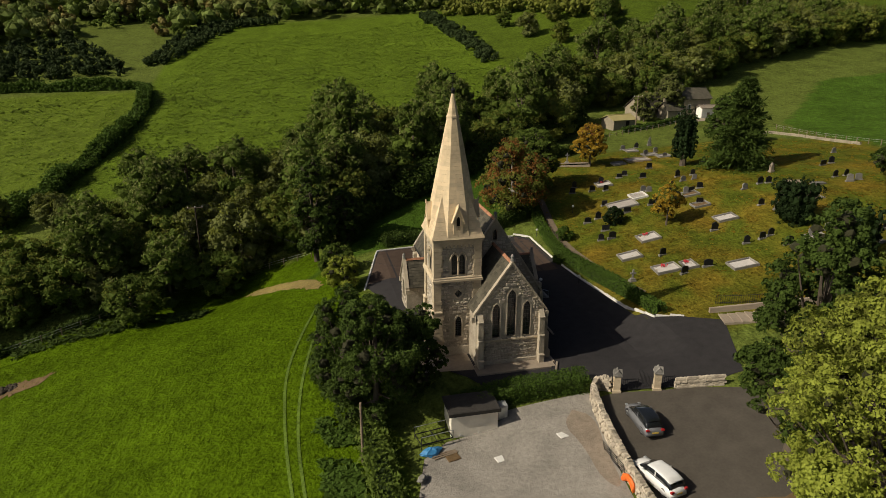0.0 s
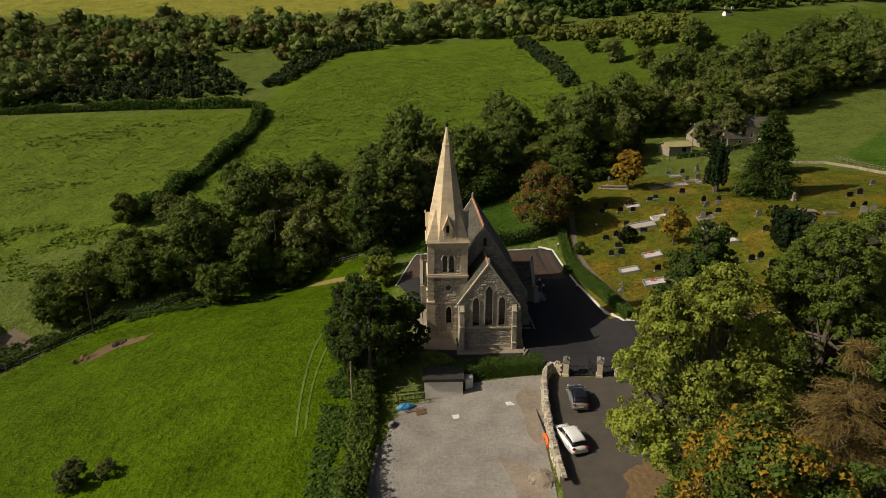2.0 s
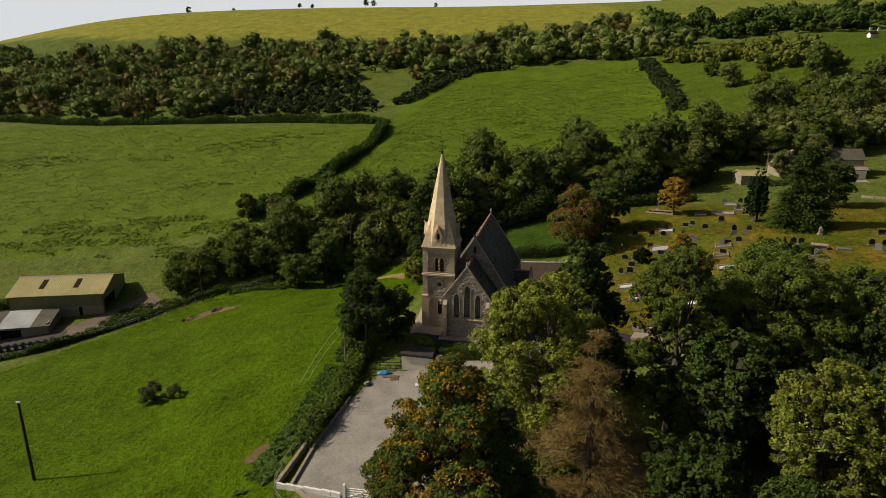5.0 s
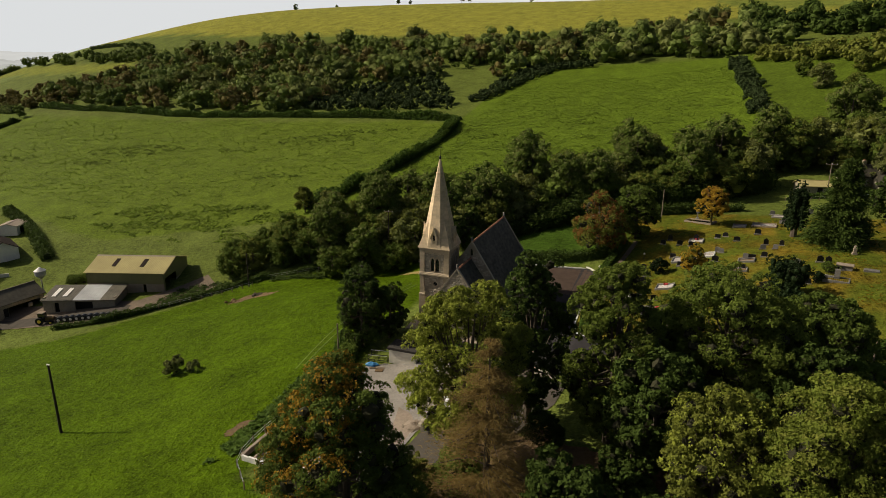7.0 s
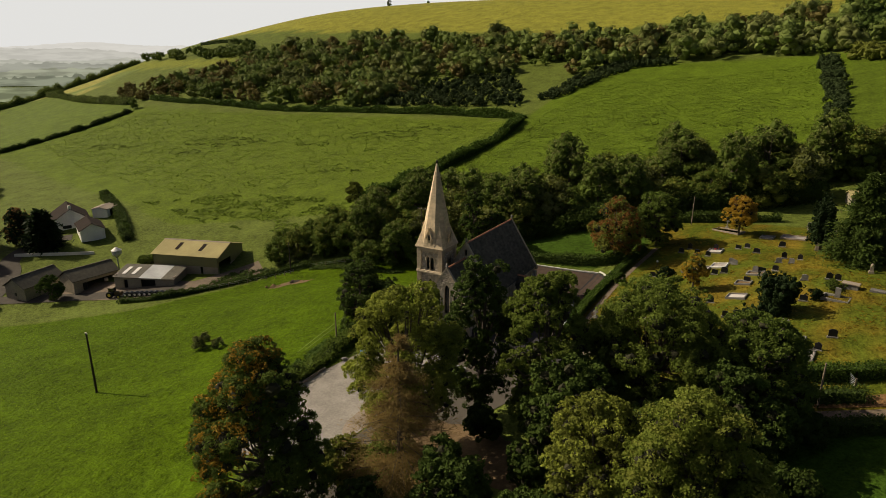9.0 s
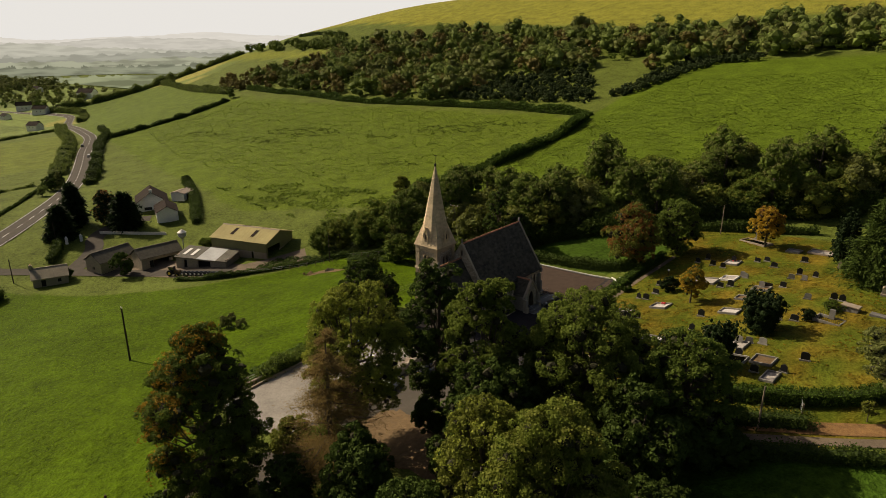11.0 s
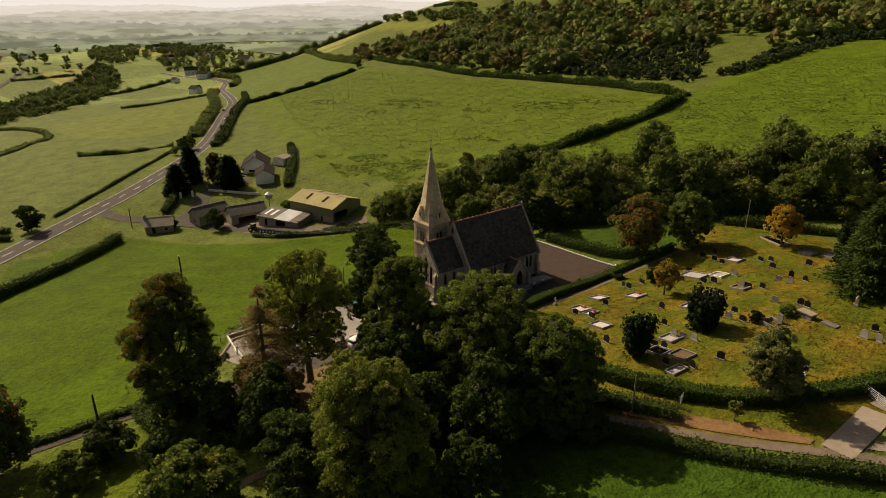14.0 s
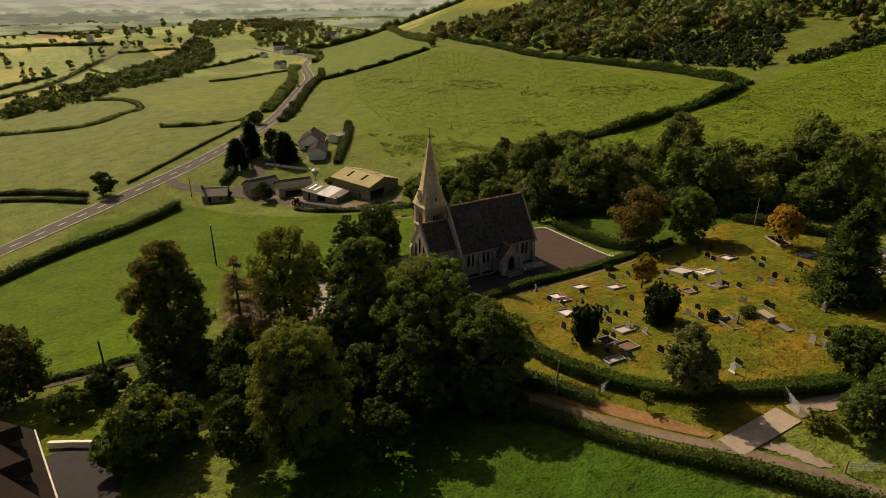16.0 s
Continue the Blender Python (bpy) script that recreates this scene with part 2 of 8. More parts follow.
def ramp(u, w):
    """A slope that starts softly at nought."""
    return w * np.logaddexp(0, u / w)


def swell(x, y, a, c, r):
    return np.exp(-((x - a) ** 2 + (y - c) ** 2) / (2 * r * r))


def ground(x, y):
    """Height of the land: a hillside that climbs to the north and falls to a valley in the west, with local swells."""
    x, y = np.asarray(x, float), np.asarray(y, float)
    north, upper, top = ramp(y - 45, 20), ramp(y - 150, 30), ramp(y - 480, 40)
    z = -0.3811 + 0.0511 * x + 0.0068 * ramp(x - 5, 12) - 0.0351 * ramp(-x - 8, 10) + 0.0074 * ramp(-x - 60, 20) + 0.0280 * ramp(-x - 250, 60) + 0.1026 * north + 0.1118 * upper - 0.4070 * top + 0.0021 * north * np.tanh(x / 120) - 0.0595 * upper * np.tanh((x + 150) / 200) - 0.0072 * north * ramp(-x - 120, 40) / 100 + 0.0540 * (-ramp(-y - 10, 15)) - 0.0563 * (-ramp(-y - 10, 15) * np.tanh(x / 40)) + 0.0518 * ramp(x - 5, 12) * np.exp(-((y - 20) / 45) ** 2) + 0.1498 * ramp(y - 300, 40) - 0.0157 * ramp(y - 150, 40) * ramp(-x - 350, 50) / 100
    z = z + 0.2862 * swell(x, y, 4, 0, 16)
    z = z + -2.3615 * swell(x, y, 14, 22, 14)
    z = z + -8.3929 * swell(x, y, -100, -8, 36)
    z = z + 0.8853 * swell(x, y, -170, 55, 30)
    z = z + 1.2428 * swell(x, y, -362, 200, 70)
    z = z + 15.9118 * swell(x, y, 135, 225, 50)
    z = z + -4.4553 * swell(x, y, -58, 22, 16)
    z = z + 0.9056 * swell(x, y, 34, 56, 14)
    z = z + 0.4445 * swell(x, y, 75, -38, 28)
    z = z + -9.3804 * swell(x, y, -600, 170, 80)
    z = z + -1.6812 * swell(x, y, 4, -26, 14)
    z = z + -0.5601 * swell(x, y, -20, 20, 14)
    z = z + -2.8798 * swell(x, y, -38, -20, 16)
    z = z + 1.2195 * swell(x, y, 60, -5, 16)
    z = z + 1.7747 * swell(x, y, 60, 25, 18)
    z = z - 6.3 * swell(x, y, -27, 39.5, 11)
    z = z + 6.0 * swell(x, y, -430, 460, 85)
    z = z - 0.68 * swell(x, y, -0.8, -12.8, 3.2)
    shelf = np.clip((x + 7) / 4, 0, 1) * np.clip((21 - x) / 4, 0, 1) * np.clip((y + 9.5) / 3, 0, 1) * np.clip((34 - y) / 4, 0, 1)
    z = z * (1 - shelf) - 0.4 * shelf
    far = np.clip((-560 - x) / 420, 0, 1)
    far = far * far * (3 - 2 * far) * np.clip((520 - y) / 250, 0, 1)
    west = np.clip((-0.89 * (x + 655) + 0.45 * (y - 302)) / 80, 0, 1)
    far = np.maximum(far, west * west * (3 - 2 * west) * np.clip((y - 320) / 60, 0, 1))
    away = np.clip((-1000 - x) / 2000, 0, 1)
    calm = 1 - 0.85 * np.clip((-1150 - x) / 300, 0, 1)
    hills = -40 + calm * 13 * np.sin(x / 190 + 1) * np.sin(y / 150 + 0.6) + calm * 8 * np.sin(x / 83) * np.cos(y / 97) + 6 * away * (0.8 + 0.25 * np.sin(y / 260))
    return z * (1 - far) + hills * far

# ---- building blocks ----
class Shape:
    """Gathers solid pieces and makes ONE mesh object of them."""

    def __init__(self):
        self.v, self.f = [], []

    def add(self, verts, faces):
        n = len(self.v)
        self.v += [tuple(p) for p in verts]
        self.f += [tuple(i + n for i in q) for q in faces]
        return self

    def box(self, x0, x1, y0, y1, z0, z1, c=0.0):
        """A box; c chamfers its upper edges."""
        lo = [(x0, y0, z0), (x1, y0, z0), (x1, y1, z0), (x0, y1, z0)]
        mid = [(x0, y0, z1 - c), (x1, y0, z1 - c), (x1, y1, z1 - c), (x0, y1, z1 - c)]
        if not c:
            return self.add(lo + mid, [(3, 2, 1, 0), (4, 5, 6, 7), (0, 1, 5, 4), (1, 2, 6, 5), (2, 3, 7, 6), (3, 0, 4, 7)])
        up = [(x0 + c, y0 + c, z1), (x1 - c, y0 + c, z1), (x1 - c, y1 - c, z1), (x0 + c, y1 - c, z1)]
        f = [(3, 2, 1, 0), (8, 9, 10, 11)]
        for k in range(4):
            j = (k + 1) % 4
            f += [(k, j, 4 + j, 4 + k), (4 + k, 4 + j, 8 + j, 8 + k)]
        return self.add(lo + mid + up, f)

    def prism(self, outline, way):
        """A flat outline of 3D points, swept along way."""
        n = len(outline)
        a = [Vector(p) for p in outline]
        b = [p + Vector(way) for p in a]
        return self.add(a + b, [tuple(reversed(range(n))), tuple(range(n, 2 * n))] + [(k, (k + 1) % n, n + (k + 1) % n, n + k) for k in range(n)])

    def tube(self, points, radii, sides=7):
        """A tapering tube through points."""
        rings = []
        pts = [Vector(p) for p in points]
        for k, p in enumerate(pts):
            d = (pts[min(k + 1, len(pts) - 1)] - pts[max(k - 1, 0)]).normalized()
            u = d.orthogonal().normalized()
            w = d.cross(u)
            rings.append([p + (u * math.cos(2 * math.pi * s / sides) + w * math.sin(2 * math.pi * s / sides)) * radii[k] for s in range(sides)])
        f = [tuple(reversed(range(sides)))]
        for k in range(len(pts) - 1):
            for s in range(sides):
                j = (s + 1) % sides
                f.append((k * sides + s, k * sides + j, (k + 1) * sides + j, (k + 1) * sides + s))
        f.append(tuple(range((len(pts) - 1) * sides, len(pts) * sides)))
        return self.add([p for r in rings for p in r], f)

    def loft(self, rings):
        """Closed rings of equal count, joined and capped."""
        n = len(rings[0])
        f = [tuple(reversed(range(n)))]
        for k in range(len(rings) - 1):
            for s in range(n):
                j = (s + 1) % n
                f.append((k * n + s, k * n + j, (k + 1) * n + j, (k + 1) * n + s))
        f.append(tuple(range((len(rings) - 1) * n, len(rings) * n)))
        return self.add([p for r in rings for p in r], f)

    def make(self, name, mat, parent=None, label="", smooth=False):
        me = bpy.data.meshes.new(name)
        me.from_pydata(self.v, [], self.f)
        bm = bmesh.new()
        bm.from_mesh(me)
        bmesh.ops.recalc_face_normals(bm, faces=bm.faces)
        bm.to_mesh(me)
        bm.free()
        if smooth:
            me.polygons.foreach_set("use_smooth", [True] * len(me.polygons))
        me.materials.append(mat)
        return placed(name, me, parent, label)


def placed(name, me, parent=None, label=""):
    ob = new(name, me)
    if parent is not None:
        ob.parent = parent
    if label:
        ob["label"] = label
    return ob


def thing(name, label, category, group="", kind="", at=None):
    """An Empty at the base of a thing; its parts are parented to it."""
    ob = new(name)
    if at is not None:
        ob.matrix_basis = at
    return tagged(ob, label, category, group, kind)


def kites(name, corners, mat, parent=None, label=""):
    """One mesh of many small blades: corners is an array of n blades x 3 corners x 3, or a pair of such arrays, the
    second for the dark cores that paint shade into the crown.
    """
    core_count = 0
    if isinstance(corners, tuple):
        core_count = len(corners[1])
        corners = np.concatenate(corners)
    n, m = corners.shape[:2]
    me = bpy.data.meshes.new(name)
    me.vertices.add(m * n)
    me.vertices.foreach_set("co", np.ascontiguousarray(corners, dtype=np.float32).ravel())
    me.loops.add(m * n)
    me.loops.foreach_set("vertex_index", np.arange(m * n, dtype=np.int32))
    me.polygons.add(n)
    me.polygons.foreach_set("loop_start", np.arange(0, m * n, m, dtype=np.int32))
    me.polygons.foreach_set("loop_total", np.full(n, m, dtype=np.int32))
    me.update(calc_edges=True)
    me.materials.append(mat)
    if core_count:
        me.materials.append(CORE_SHADE)
        me.polygons.foreach_set("material_index", np.arange(n) >= n - core_count)
    return placed(name, me, parent, label)


def unit(a):
    return a / np.maximum(np.linalg.norm(a, axis=-1, keepdims=True), 1e-9)


def blades(rng, centres, out, size, droop=0.0, stray=0.7):
    """Leaf blades at centres, facing roughly out, of about the given size."""
    n = len(centres)
    facing = unit(out + rng.normal(0, stray, (n, 3)))
    u = unit(np.cross(facing, rng.normal(0, 1, (n, 3))))
    w = np.cross(facing, u)
    w[:, 2] -= droop
    s = (size * rng.uniform(0.6, 1.35, (n, 1)))
    a, b = u * s * 0.5, w * s * rng.uniform(0.6, 1.0, (n, 1)) * 0.62
    bend = facing * s * 0.16
    return np.stack([centres - a - b * 0.6, centres + b * 1.3 + bend, centres + a - b * 0.6], 1)


GOLD = (1 + 5 ** 0.5) / 2
KNOB = unit(np.array([(-1, GOLD, 0), (1, GOLD, 0), (-1, -GOLD, 0), (1, -GOLD, 0), (0, -1, GOLD), (0, 1, GOLD), (0, -1, -GOLD), (0, 1, -GOLD), (GOLD, 0, -1), (GOLD, 0, 1), (-GOLD, 0, -1), (-GOLD, 0, 1)]))
KNOB_FACES = np.array([(0, 11, 5), (0, 5, 1), (0, 1, 7), (0, 7, 10), (0, 10, 11), (1, 5, 9), (5, 11, 4), (11, 10, 2), (10, 7, 6), (7, 1, 8), (3, 9, 4), (3, 4, 2), (3, 2, 6), (3, 6, 8), (3, 8, 9), (4, 9, 5), (2, 4, 11), (6, 2, 10), (8, 6, 7), (9, 8, 1)])


def lobe_leaves(rng, lobes, count, size, droop=0.0, per=10, heart_size=0.5, stray=0.7):
    """Blades gathered in rounded clumps on the outsides of lobes (x, y, z, r, flatness), over a rough inner mass of foliage."""
    lobes = np.asarray(lobes, float)
    share = lobes[:, 3] ** 2
    clumps = len(lobes) * per
    pick = rng.choice(len(lobes), clumps, p=share / share.sum())
    d = unit(rng.normal(0, 1, (clumps, 3)))
    d[:, 2] = np.where(rng.random(clumps) < 0.7, np.abs(d[:, 2]), d[:, 2])
    L = lobes[pick]
    rc = L[:, 3] * rng.uniform(0.22, 0.46, clumps)
    off = d * (L[:, 3] - 0.5 * rc)[:, None]
    off[:, 2] *= L[:, 4]
    heart = L[:, :3] + off
    which = rng.choice(clumps, count, p=rc ** 2 / (rc ** 2).sum())
    e = unit(rng.normal(0, 1, (count, 3)) + 0.9 * d[which] + [0, 0, 0.35])
    at = heart[which] + e * (rc[which] * rng.uniform(0.62, 1.12, count))[:, None] * [1, 1, 0.82]
    leaves = blades(rng, at, e + 0.3 * d[which], size, droop, stray)
    if not heart_size:
        return leaves
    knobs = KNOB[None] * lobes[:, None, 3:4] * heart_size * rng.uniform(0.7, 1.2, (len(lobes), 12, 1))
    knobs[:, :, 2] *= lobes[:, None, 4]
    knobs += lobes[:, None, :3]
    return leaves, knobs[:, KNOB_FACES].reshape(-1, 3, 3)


def crown_lobes(rng, radius, low, high, count, spread=0.62, size=(0.26, 0.42), flat=0.85, taper=0.0):
    """Uneven lobes that fill a crown between two heights."""
    mid, half = (low + high) / 2, (high - low) / 2
    made = []
    for k in range(count):
        d = unit(rng.normal(0, 1, 3))
        q = rng.uniform(0.45, 1.0) ** 0.5
        h = d[2] * q
        narrow = 1 - taper * (h * 0.5 + 0.5)
        r = radius * rng.uniform(*size) * (1 - 0.3 * taper * (h * 0.5 + 0.5))
        made.append((d[0] * q * radius * spread * 1.25 * narrow, d[1] * q * radius * spread * 1.25 * narrow, mid + h * (half - r * flat * 0.6), r, flat))
    return made


def limbs(rng, lobes, height, girth, fork=0.35, every=2):
    """A trunk and the limbs that carry the lobes."""
    s = Shape()
    lean = rng.normal(0, 0.03, 2)
    top = np.array([lean[0] * height, lean[1] * height, height * 0.82])
    knots = [np.zeros(3) + (0, 0, -0.6), np.array([lean[0] * height * 0.3, lean[1] * height * 0.3, height * 0.3]), np.array([*(lean * height * 0.6), height * 0.6]), top]
    s.tube(knots, [girth * 1.25, girth * 0.85, girth * 0.55, girth * 0.12], 8)
    for L in lobes[::every]:
        end = np.array(L[:3])
        z0 = height * rng.uniform(fork, fork + 0.25)
        z0 = min(z0, max(end[2] * 0.85, height * 0.2))
        start = np.array([*(lean * z0), z0])
        mid = start * 0.45 + end * 0.55 + np.array([0, 0, -0.06 * height])
        s.tube([start, mid, end], [girth * 0.38, girth * 0.22, girth * 0.06], 5)
    return s


FINE = 3.0         # how finely the crowns of single trees are leafed


def broadleaf(name, label, seed, height, radius, leaf_mat, leaves, size=0.42, low=0.28, lobes=26, bark=BARK, accent=None, accent_share=0.0, group="", taper=0.25, accent_low=False, flat=0.85, heart=0.44, finer=1.0, lump=(0.2, 0.33), turning=(0, 0, 1), turned=0.5, full=False):
    rng = np.random.default_rng(seed)
    fine = FINE * finer
    leaves, size = int(leaves * fine), 1.12 * size / fine ** 0.52
    tree = thing(name, label, "tree", group)
    lb = crown_lobes(rng, radius, height * low, height, int(lobes * 1.6), taper=taper, flat=flat, size=lump)
    limbs(rng, lb, height, 0.021 * height, every=3).make("trunk", bark, tree)
    cut = int(leaves * accent_share)
    lb = np.array(lb)
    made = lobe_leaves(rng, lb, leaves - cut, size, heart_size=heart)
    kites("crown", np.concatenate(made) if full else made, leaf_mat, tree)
    if cut:
        order = np.argsort(-(lb[:, :3] @ np.array(turning)) * (-1 if accent_low else 1))
        kites("turning_foliage", lobe_leaves(rng, lb[order[: max(3, int(len(lb) * turned))]], cut, size, heart_size=0), accent, tree)
    return tree


def needles(rng, centres, along_, size, slim):
    """Narrow sprays of needles that lie along their boughs and hang a little."""
    n = len(centres)
    d = unit(along_ + rng.normal(0, 0.55, (n, 3)))
    w = unit(np.cross(d, np.array([0, 0, 1.0]) + rng.normal(0, 0.45, (n, 3))))
    s = size * rng.uniform(0.7, 1.5, (n, 1))
    return np.stack([centres - w * s * slim * 0.5, centres + w * s * slim * 0.5, centres + d * s * 1.3], 1)


def conifer(name, label, seed, height, radius, leaf_mat, leaves, size=0.4, low=0.12, bark=BARK, power=0.8, group="", droop=0.35, tiers=30, slim=0.35):
    """A tall tree with tiers of drooping boughs on one straight stem."""
    rng = np.random.default_rng(seed)
    tree = thing(name, label, "tree", group)
    s = Shape().tube([(0, 0, -0.6), (0, 0, height * 0.5), (0, 0, height)], [0.024 * height, 0.014 * height, 0.02], 8)
    spots, ways = [], []
    for k in range(tiers):
        h = low + (1 - low) * (k + rng.uniform(0, 0.8)) / tiers
        reach = radius * ((1 - h) / (1 - low)) ** power * rng.uniform(0.7, 1.15) + 0.25
        for j in range(5):
            a = rng.uniform(0, 2 * math.pi)
            end = np.array([math.cos(a) * reach, math.sin(a) * reach, height * h - reach * droop])
            s.tube([(0, 0, height * h), tuple(end * [0.55, 0.55, 1] + [0, 0, reach * droop * 0.55]), tuple(end)], [0.07, 0.05, 0.015], 4)
            n = max(4, int(leaves / (tiers * 5) * (0.35 + reach / radius)))
            u = rng.uniform(0.15, 1.0, n)
            p = np.array([0, 0, height * h]) + (end - np.array([0, 0, height * h])) * u[:, None]
            p[:, 2] += reach * droop * 0.5 * np.sin(u * math.pi)
            spread = reach * 0.2 * u + 0.12
            p += rng.normal(0, 1, (n, 3)) * spread[:, None] * [1, 1, 0.45]
            spots.append(p)
            ways.append(np.tile([math.cos(a), math.sin(a), -droop * 0.8], (n, 1)))
    s.make("trunk", bark, tree)
    kites("crown", needles(rng, np.concatenate(spots), np.concatenate(ways), size, slim), leaf_mat, tree)
    return tree


def upright_yew(name, label, seed, height, radius, leaf_mat, leaves, size=0.3, stems=16, flare=0.75, group=""):
    """A dense dark tree of many upright plumes."""
    rng = np.random.default_rng(seed)
    tree = thing(name, label, "tree", group)
    s = Shape().tube([(0, 0, -0.5), (0, 0, height * 0.35)], [0.05 * height, 0.035 * height], 8)
    lb = []
    for k in range(stems):
        a, q = 2.4 * k, math.sqrt((k + 0.5) / stems)
        x, y = math.cos(a) * q * radius * 0.78, math.sin(a) * q * radius * 0.78
        h = height * rng.uniform(0.8, 1.0) * (1 - (0.1 if flare < 0.5 else 0.22) * q)
        s.tube([(0, 0, height * 0.1), (x * flare * 0.6, y * flare * 0.6, h * 0.4), (x, y, h * 0.85)], [0.1, 0.07, 0.03], 4)
        z = 0.16 * height
        while z < h:
            grow = flare + (1 - flare) * (z / height)
            body = math.sin(math.pi * min(1, 0.15 + 0.8 * z / h)) ** 0.6
            lb.append((x * grow, y * grow, z, radius * 0.27 * body * rng.uniform(0.7, 1.15) + 0.1, 1.35))
            z += radius * 0.33
    s.make("trunk", BARK, tree)
    kites("crown", np.concatenate(lobe_leaves(rng, lb, leaves, size, per=6, heart_size=0.55)), leaf_mat, tree)
    return tree


def on_ground(x, y, turn=0.0, size=1.0, sink=0.0, tall=1.0):
    return pose(x, y, float(ground(x, y)) - sink, 0, 0, turn) @ Matrix.Diagonal((size, size, size * tall, 1))


def along(path, step):
    """Evenly spaced places on a line of ground points, with the line's direction."""
    p = np.array(path, float)
    seg = np.linalg.norm(np.diff(p, axis=0), axis=1)
    s = np.concatenate([[0], np.cumsum(seg)])
    at = np.arange(0, s[-1], step)
    x, y = np.interp(at, s, p[:, 0]), np.interp(at, s, p[:, 1])
    d = np.stack([np.interp(at + 0.3, s, p[:, 0]) - np.interp(at - 0.3, s, p[:, 0]), np.interp(at + 0.3, s, p[:, 1]) - np.interp(at - 0.3, s, p[:, 1])], -1)
    return x, y, unit(d)


def rounded(path, times=2):
    """The same line with its corners eased."""
    p = np.array(path, float)
    for _ in range(times):
        q = [p[0]]
        for a, b in zip(p[:-1], p[1:]):
            q += [a * 0.75 + b * 0.25, a * 0.25 + b * 0.75]
        q.append(p[-1])
        p = np.array(q)
    return p


def hedge(label, seed, path, width, height, mat, density=26, size=0.4, uneven=0.25, clipped=False, name="hedge"):
    """A hedge along a line of ground points: a solid dark core, added to block light and paint in the inner shade, and
    leaves all round it, uneven unless it is clipped.
    """
    rng = np.random.default_rng(seed)
    ob = thing(name, label, "hedge")
    path = rounded(path, 1)
    x, y, d = along(path, 1.0)
    z = ground(x, y)
    n = len(x)
    swell_h = 1 + uneven * np.convolve(rng.normal(0, 1.2, n + 6), np.ones(7) / 7, "valid") * 1.6
    core = Shape()
    side = np.stack([-d[:, 1], d[:, 0]], -1)
    rings = []
    for k in range(n):
        w, h = width * 0.36 * (0.8 + 0.2 * swell_h[k]), height * 0.82 * swell_h[k]
        a, b = np.array([x[k], y[k]]) - side[k] * w, np.array([x[k], y[k]]) + side[k] * w
        rings.append([(a[0], a[1], z[k] - 0.4), (b[0], b[1], z[k] - 0.4), (b[0] * 0.9 + a[0] * 0.1, b[1] * 0.9 + a[1] * 0.1, z[k] + h), (a[0] * 0.9 + b[0] * 0.1, a[1] * 0.9 + b[1] * 0.1, z[k] + h)])
    core.loft(rings).make("woody_core", L_GORSE, ob)
    density, size = density * 1.8, size * 0.76
    m = int(n * density * (width + 2 * height))
    k = rng.integers(0, n, m)
    girth = width + 2 * height
    u = rng.uniform(-girth / 2, girth / 2, m)
    over = np.abs(u) < width / 2
    lat = np.where(over, u, np.sign(u) * width / 2)
    hh = np.where(over, height, height - (np.abs(u) - width / 2)) * swell_h[k]
    out = np.stack([side[k, 0] * np.where(over, 0, np.sign(u)), side[k, 1] * np.where(over, 0, np.sign(u)), np.where(over, 1.0, 0.25)], -1)
    rough = 0.05 if clipped else 0.16
    run = rng.uniform(-0.6, 0.6, m)
    c = np.stack([x[k] + side[k, 0] * lat + d[k, 0] * run, y[k] + side[k, 1] * lat + d[k, 1] * run, z[k] + hh], -1) + rng.normal(0, rough, (m, 3)) * min(width, height)
    c -= out * rng.uniform(0, 0.3, (m, 1)) * min(width, height) * 0.5
    kites("foliage", blades(rng, c, out, size), mat, ob)
    return ob


def strip(name, path, width, mat, label, category, lift=0.06, kind="structure", parent=None, step=1.5, across=4, crown=0.0):
    """A paved strip that lies on the ground along a line."""
    path = rounded(path, 2)
    x, y, d = along(path, step)
    side = np.stack([-d[:, 1], d[:, 0]], -1)
    v, f = [], []
    for k in range(len(x)):
        for j in range(across + 1):
            u = (j / across - 0.5) * width
            px, py = x[k] + side[k, 0] * u, y[k] + side[k, 1] * u
            v.append((px, py, float(ground(px, py)) + lift + crown * (1 - (2 * j / across - 1) ** 2)))
    w = across + 1
    for k in range(len(x) - 1):
        for j in range(across):
            f.append((k * w + j, (k + 1) * w + j, (k + 1) * w + j + 1, k * w + j + 1))
    s = Shape().add(v, f)
    ob = s.make(name, mat, parent, label if parent else "")
    return ob if parent else tagged(ob, label, category, kind=kind)


def apron(name, outline, mat, label, category, lift=0.07, step=1.0):
    """A paved patch that lies on the ground inside an outline of ground points."""
    o = np.array(outline, float)
    xs, ys = np.arange(o[:, 0].min(), o[:, 0].max() + step, step), np.arange(o[:, 1].min(), o[:, 1].max() + step, step)
    bm = bmesh.new()
    vs = [bm.verts.new((px, py, 0)) for px, py in o]
    bm.faces.new(vs)
    for axis, cuts in ((0, xs), (1, ys)):
        for c in cuts:
            at = Vector((c, 0, 0)) if axis == 0 else Vector((0, c, 0))
            no = Vector((1, 0, 0)) if axis == 0 else Vector((0, 1, 0))
            bmesh.ops.bisect_plane(bm, geom=bm.verts[:] + bm.edges[:] + bm.faces[:], plane_co=at, plane_no=no)
    co = np.array([v.co[:] for v in bm.verts])
    z = ground(co[:, 0], co[:, 1]) + lift
    for v, h in zip(bm.verts, z):
        v.co.z = h
    bmesh.ops.recalc_face_normals(bm, faces=bm.faces)
    if bm.faces[:][0].normal.z < 0:
        bmesh.ops.reverse_faces(bm, faces=bm.faces)
    me = bpy.data.meshes.new(name)
    bm.to_mesh(me)
    bm.free()
    me.materials.append(mat)
    return tagged(placed(name, me), label, category, kind="structure")

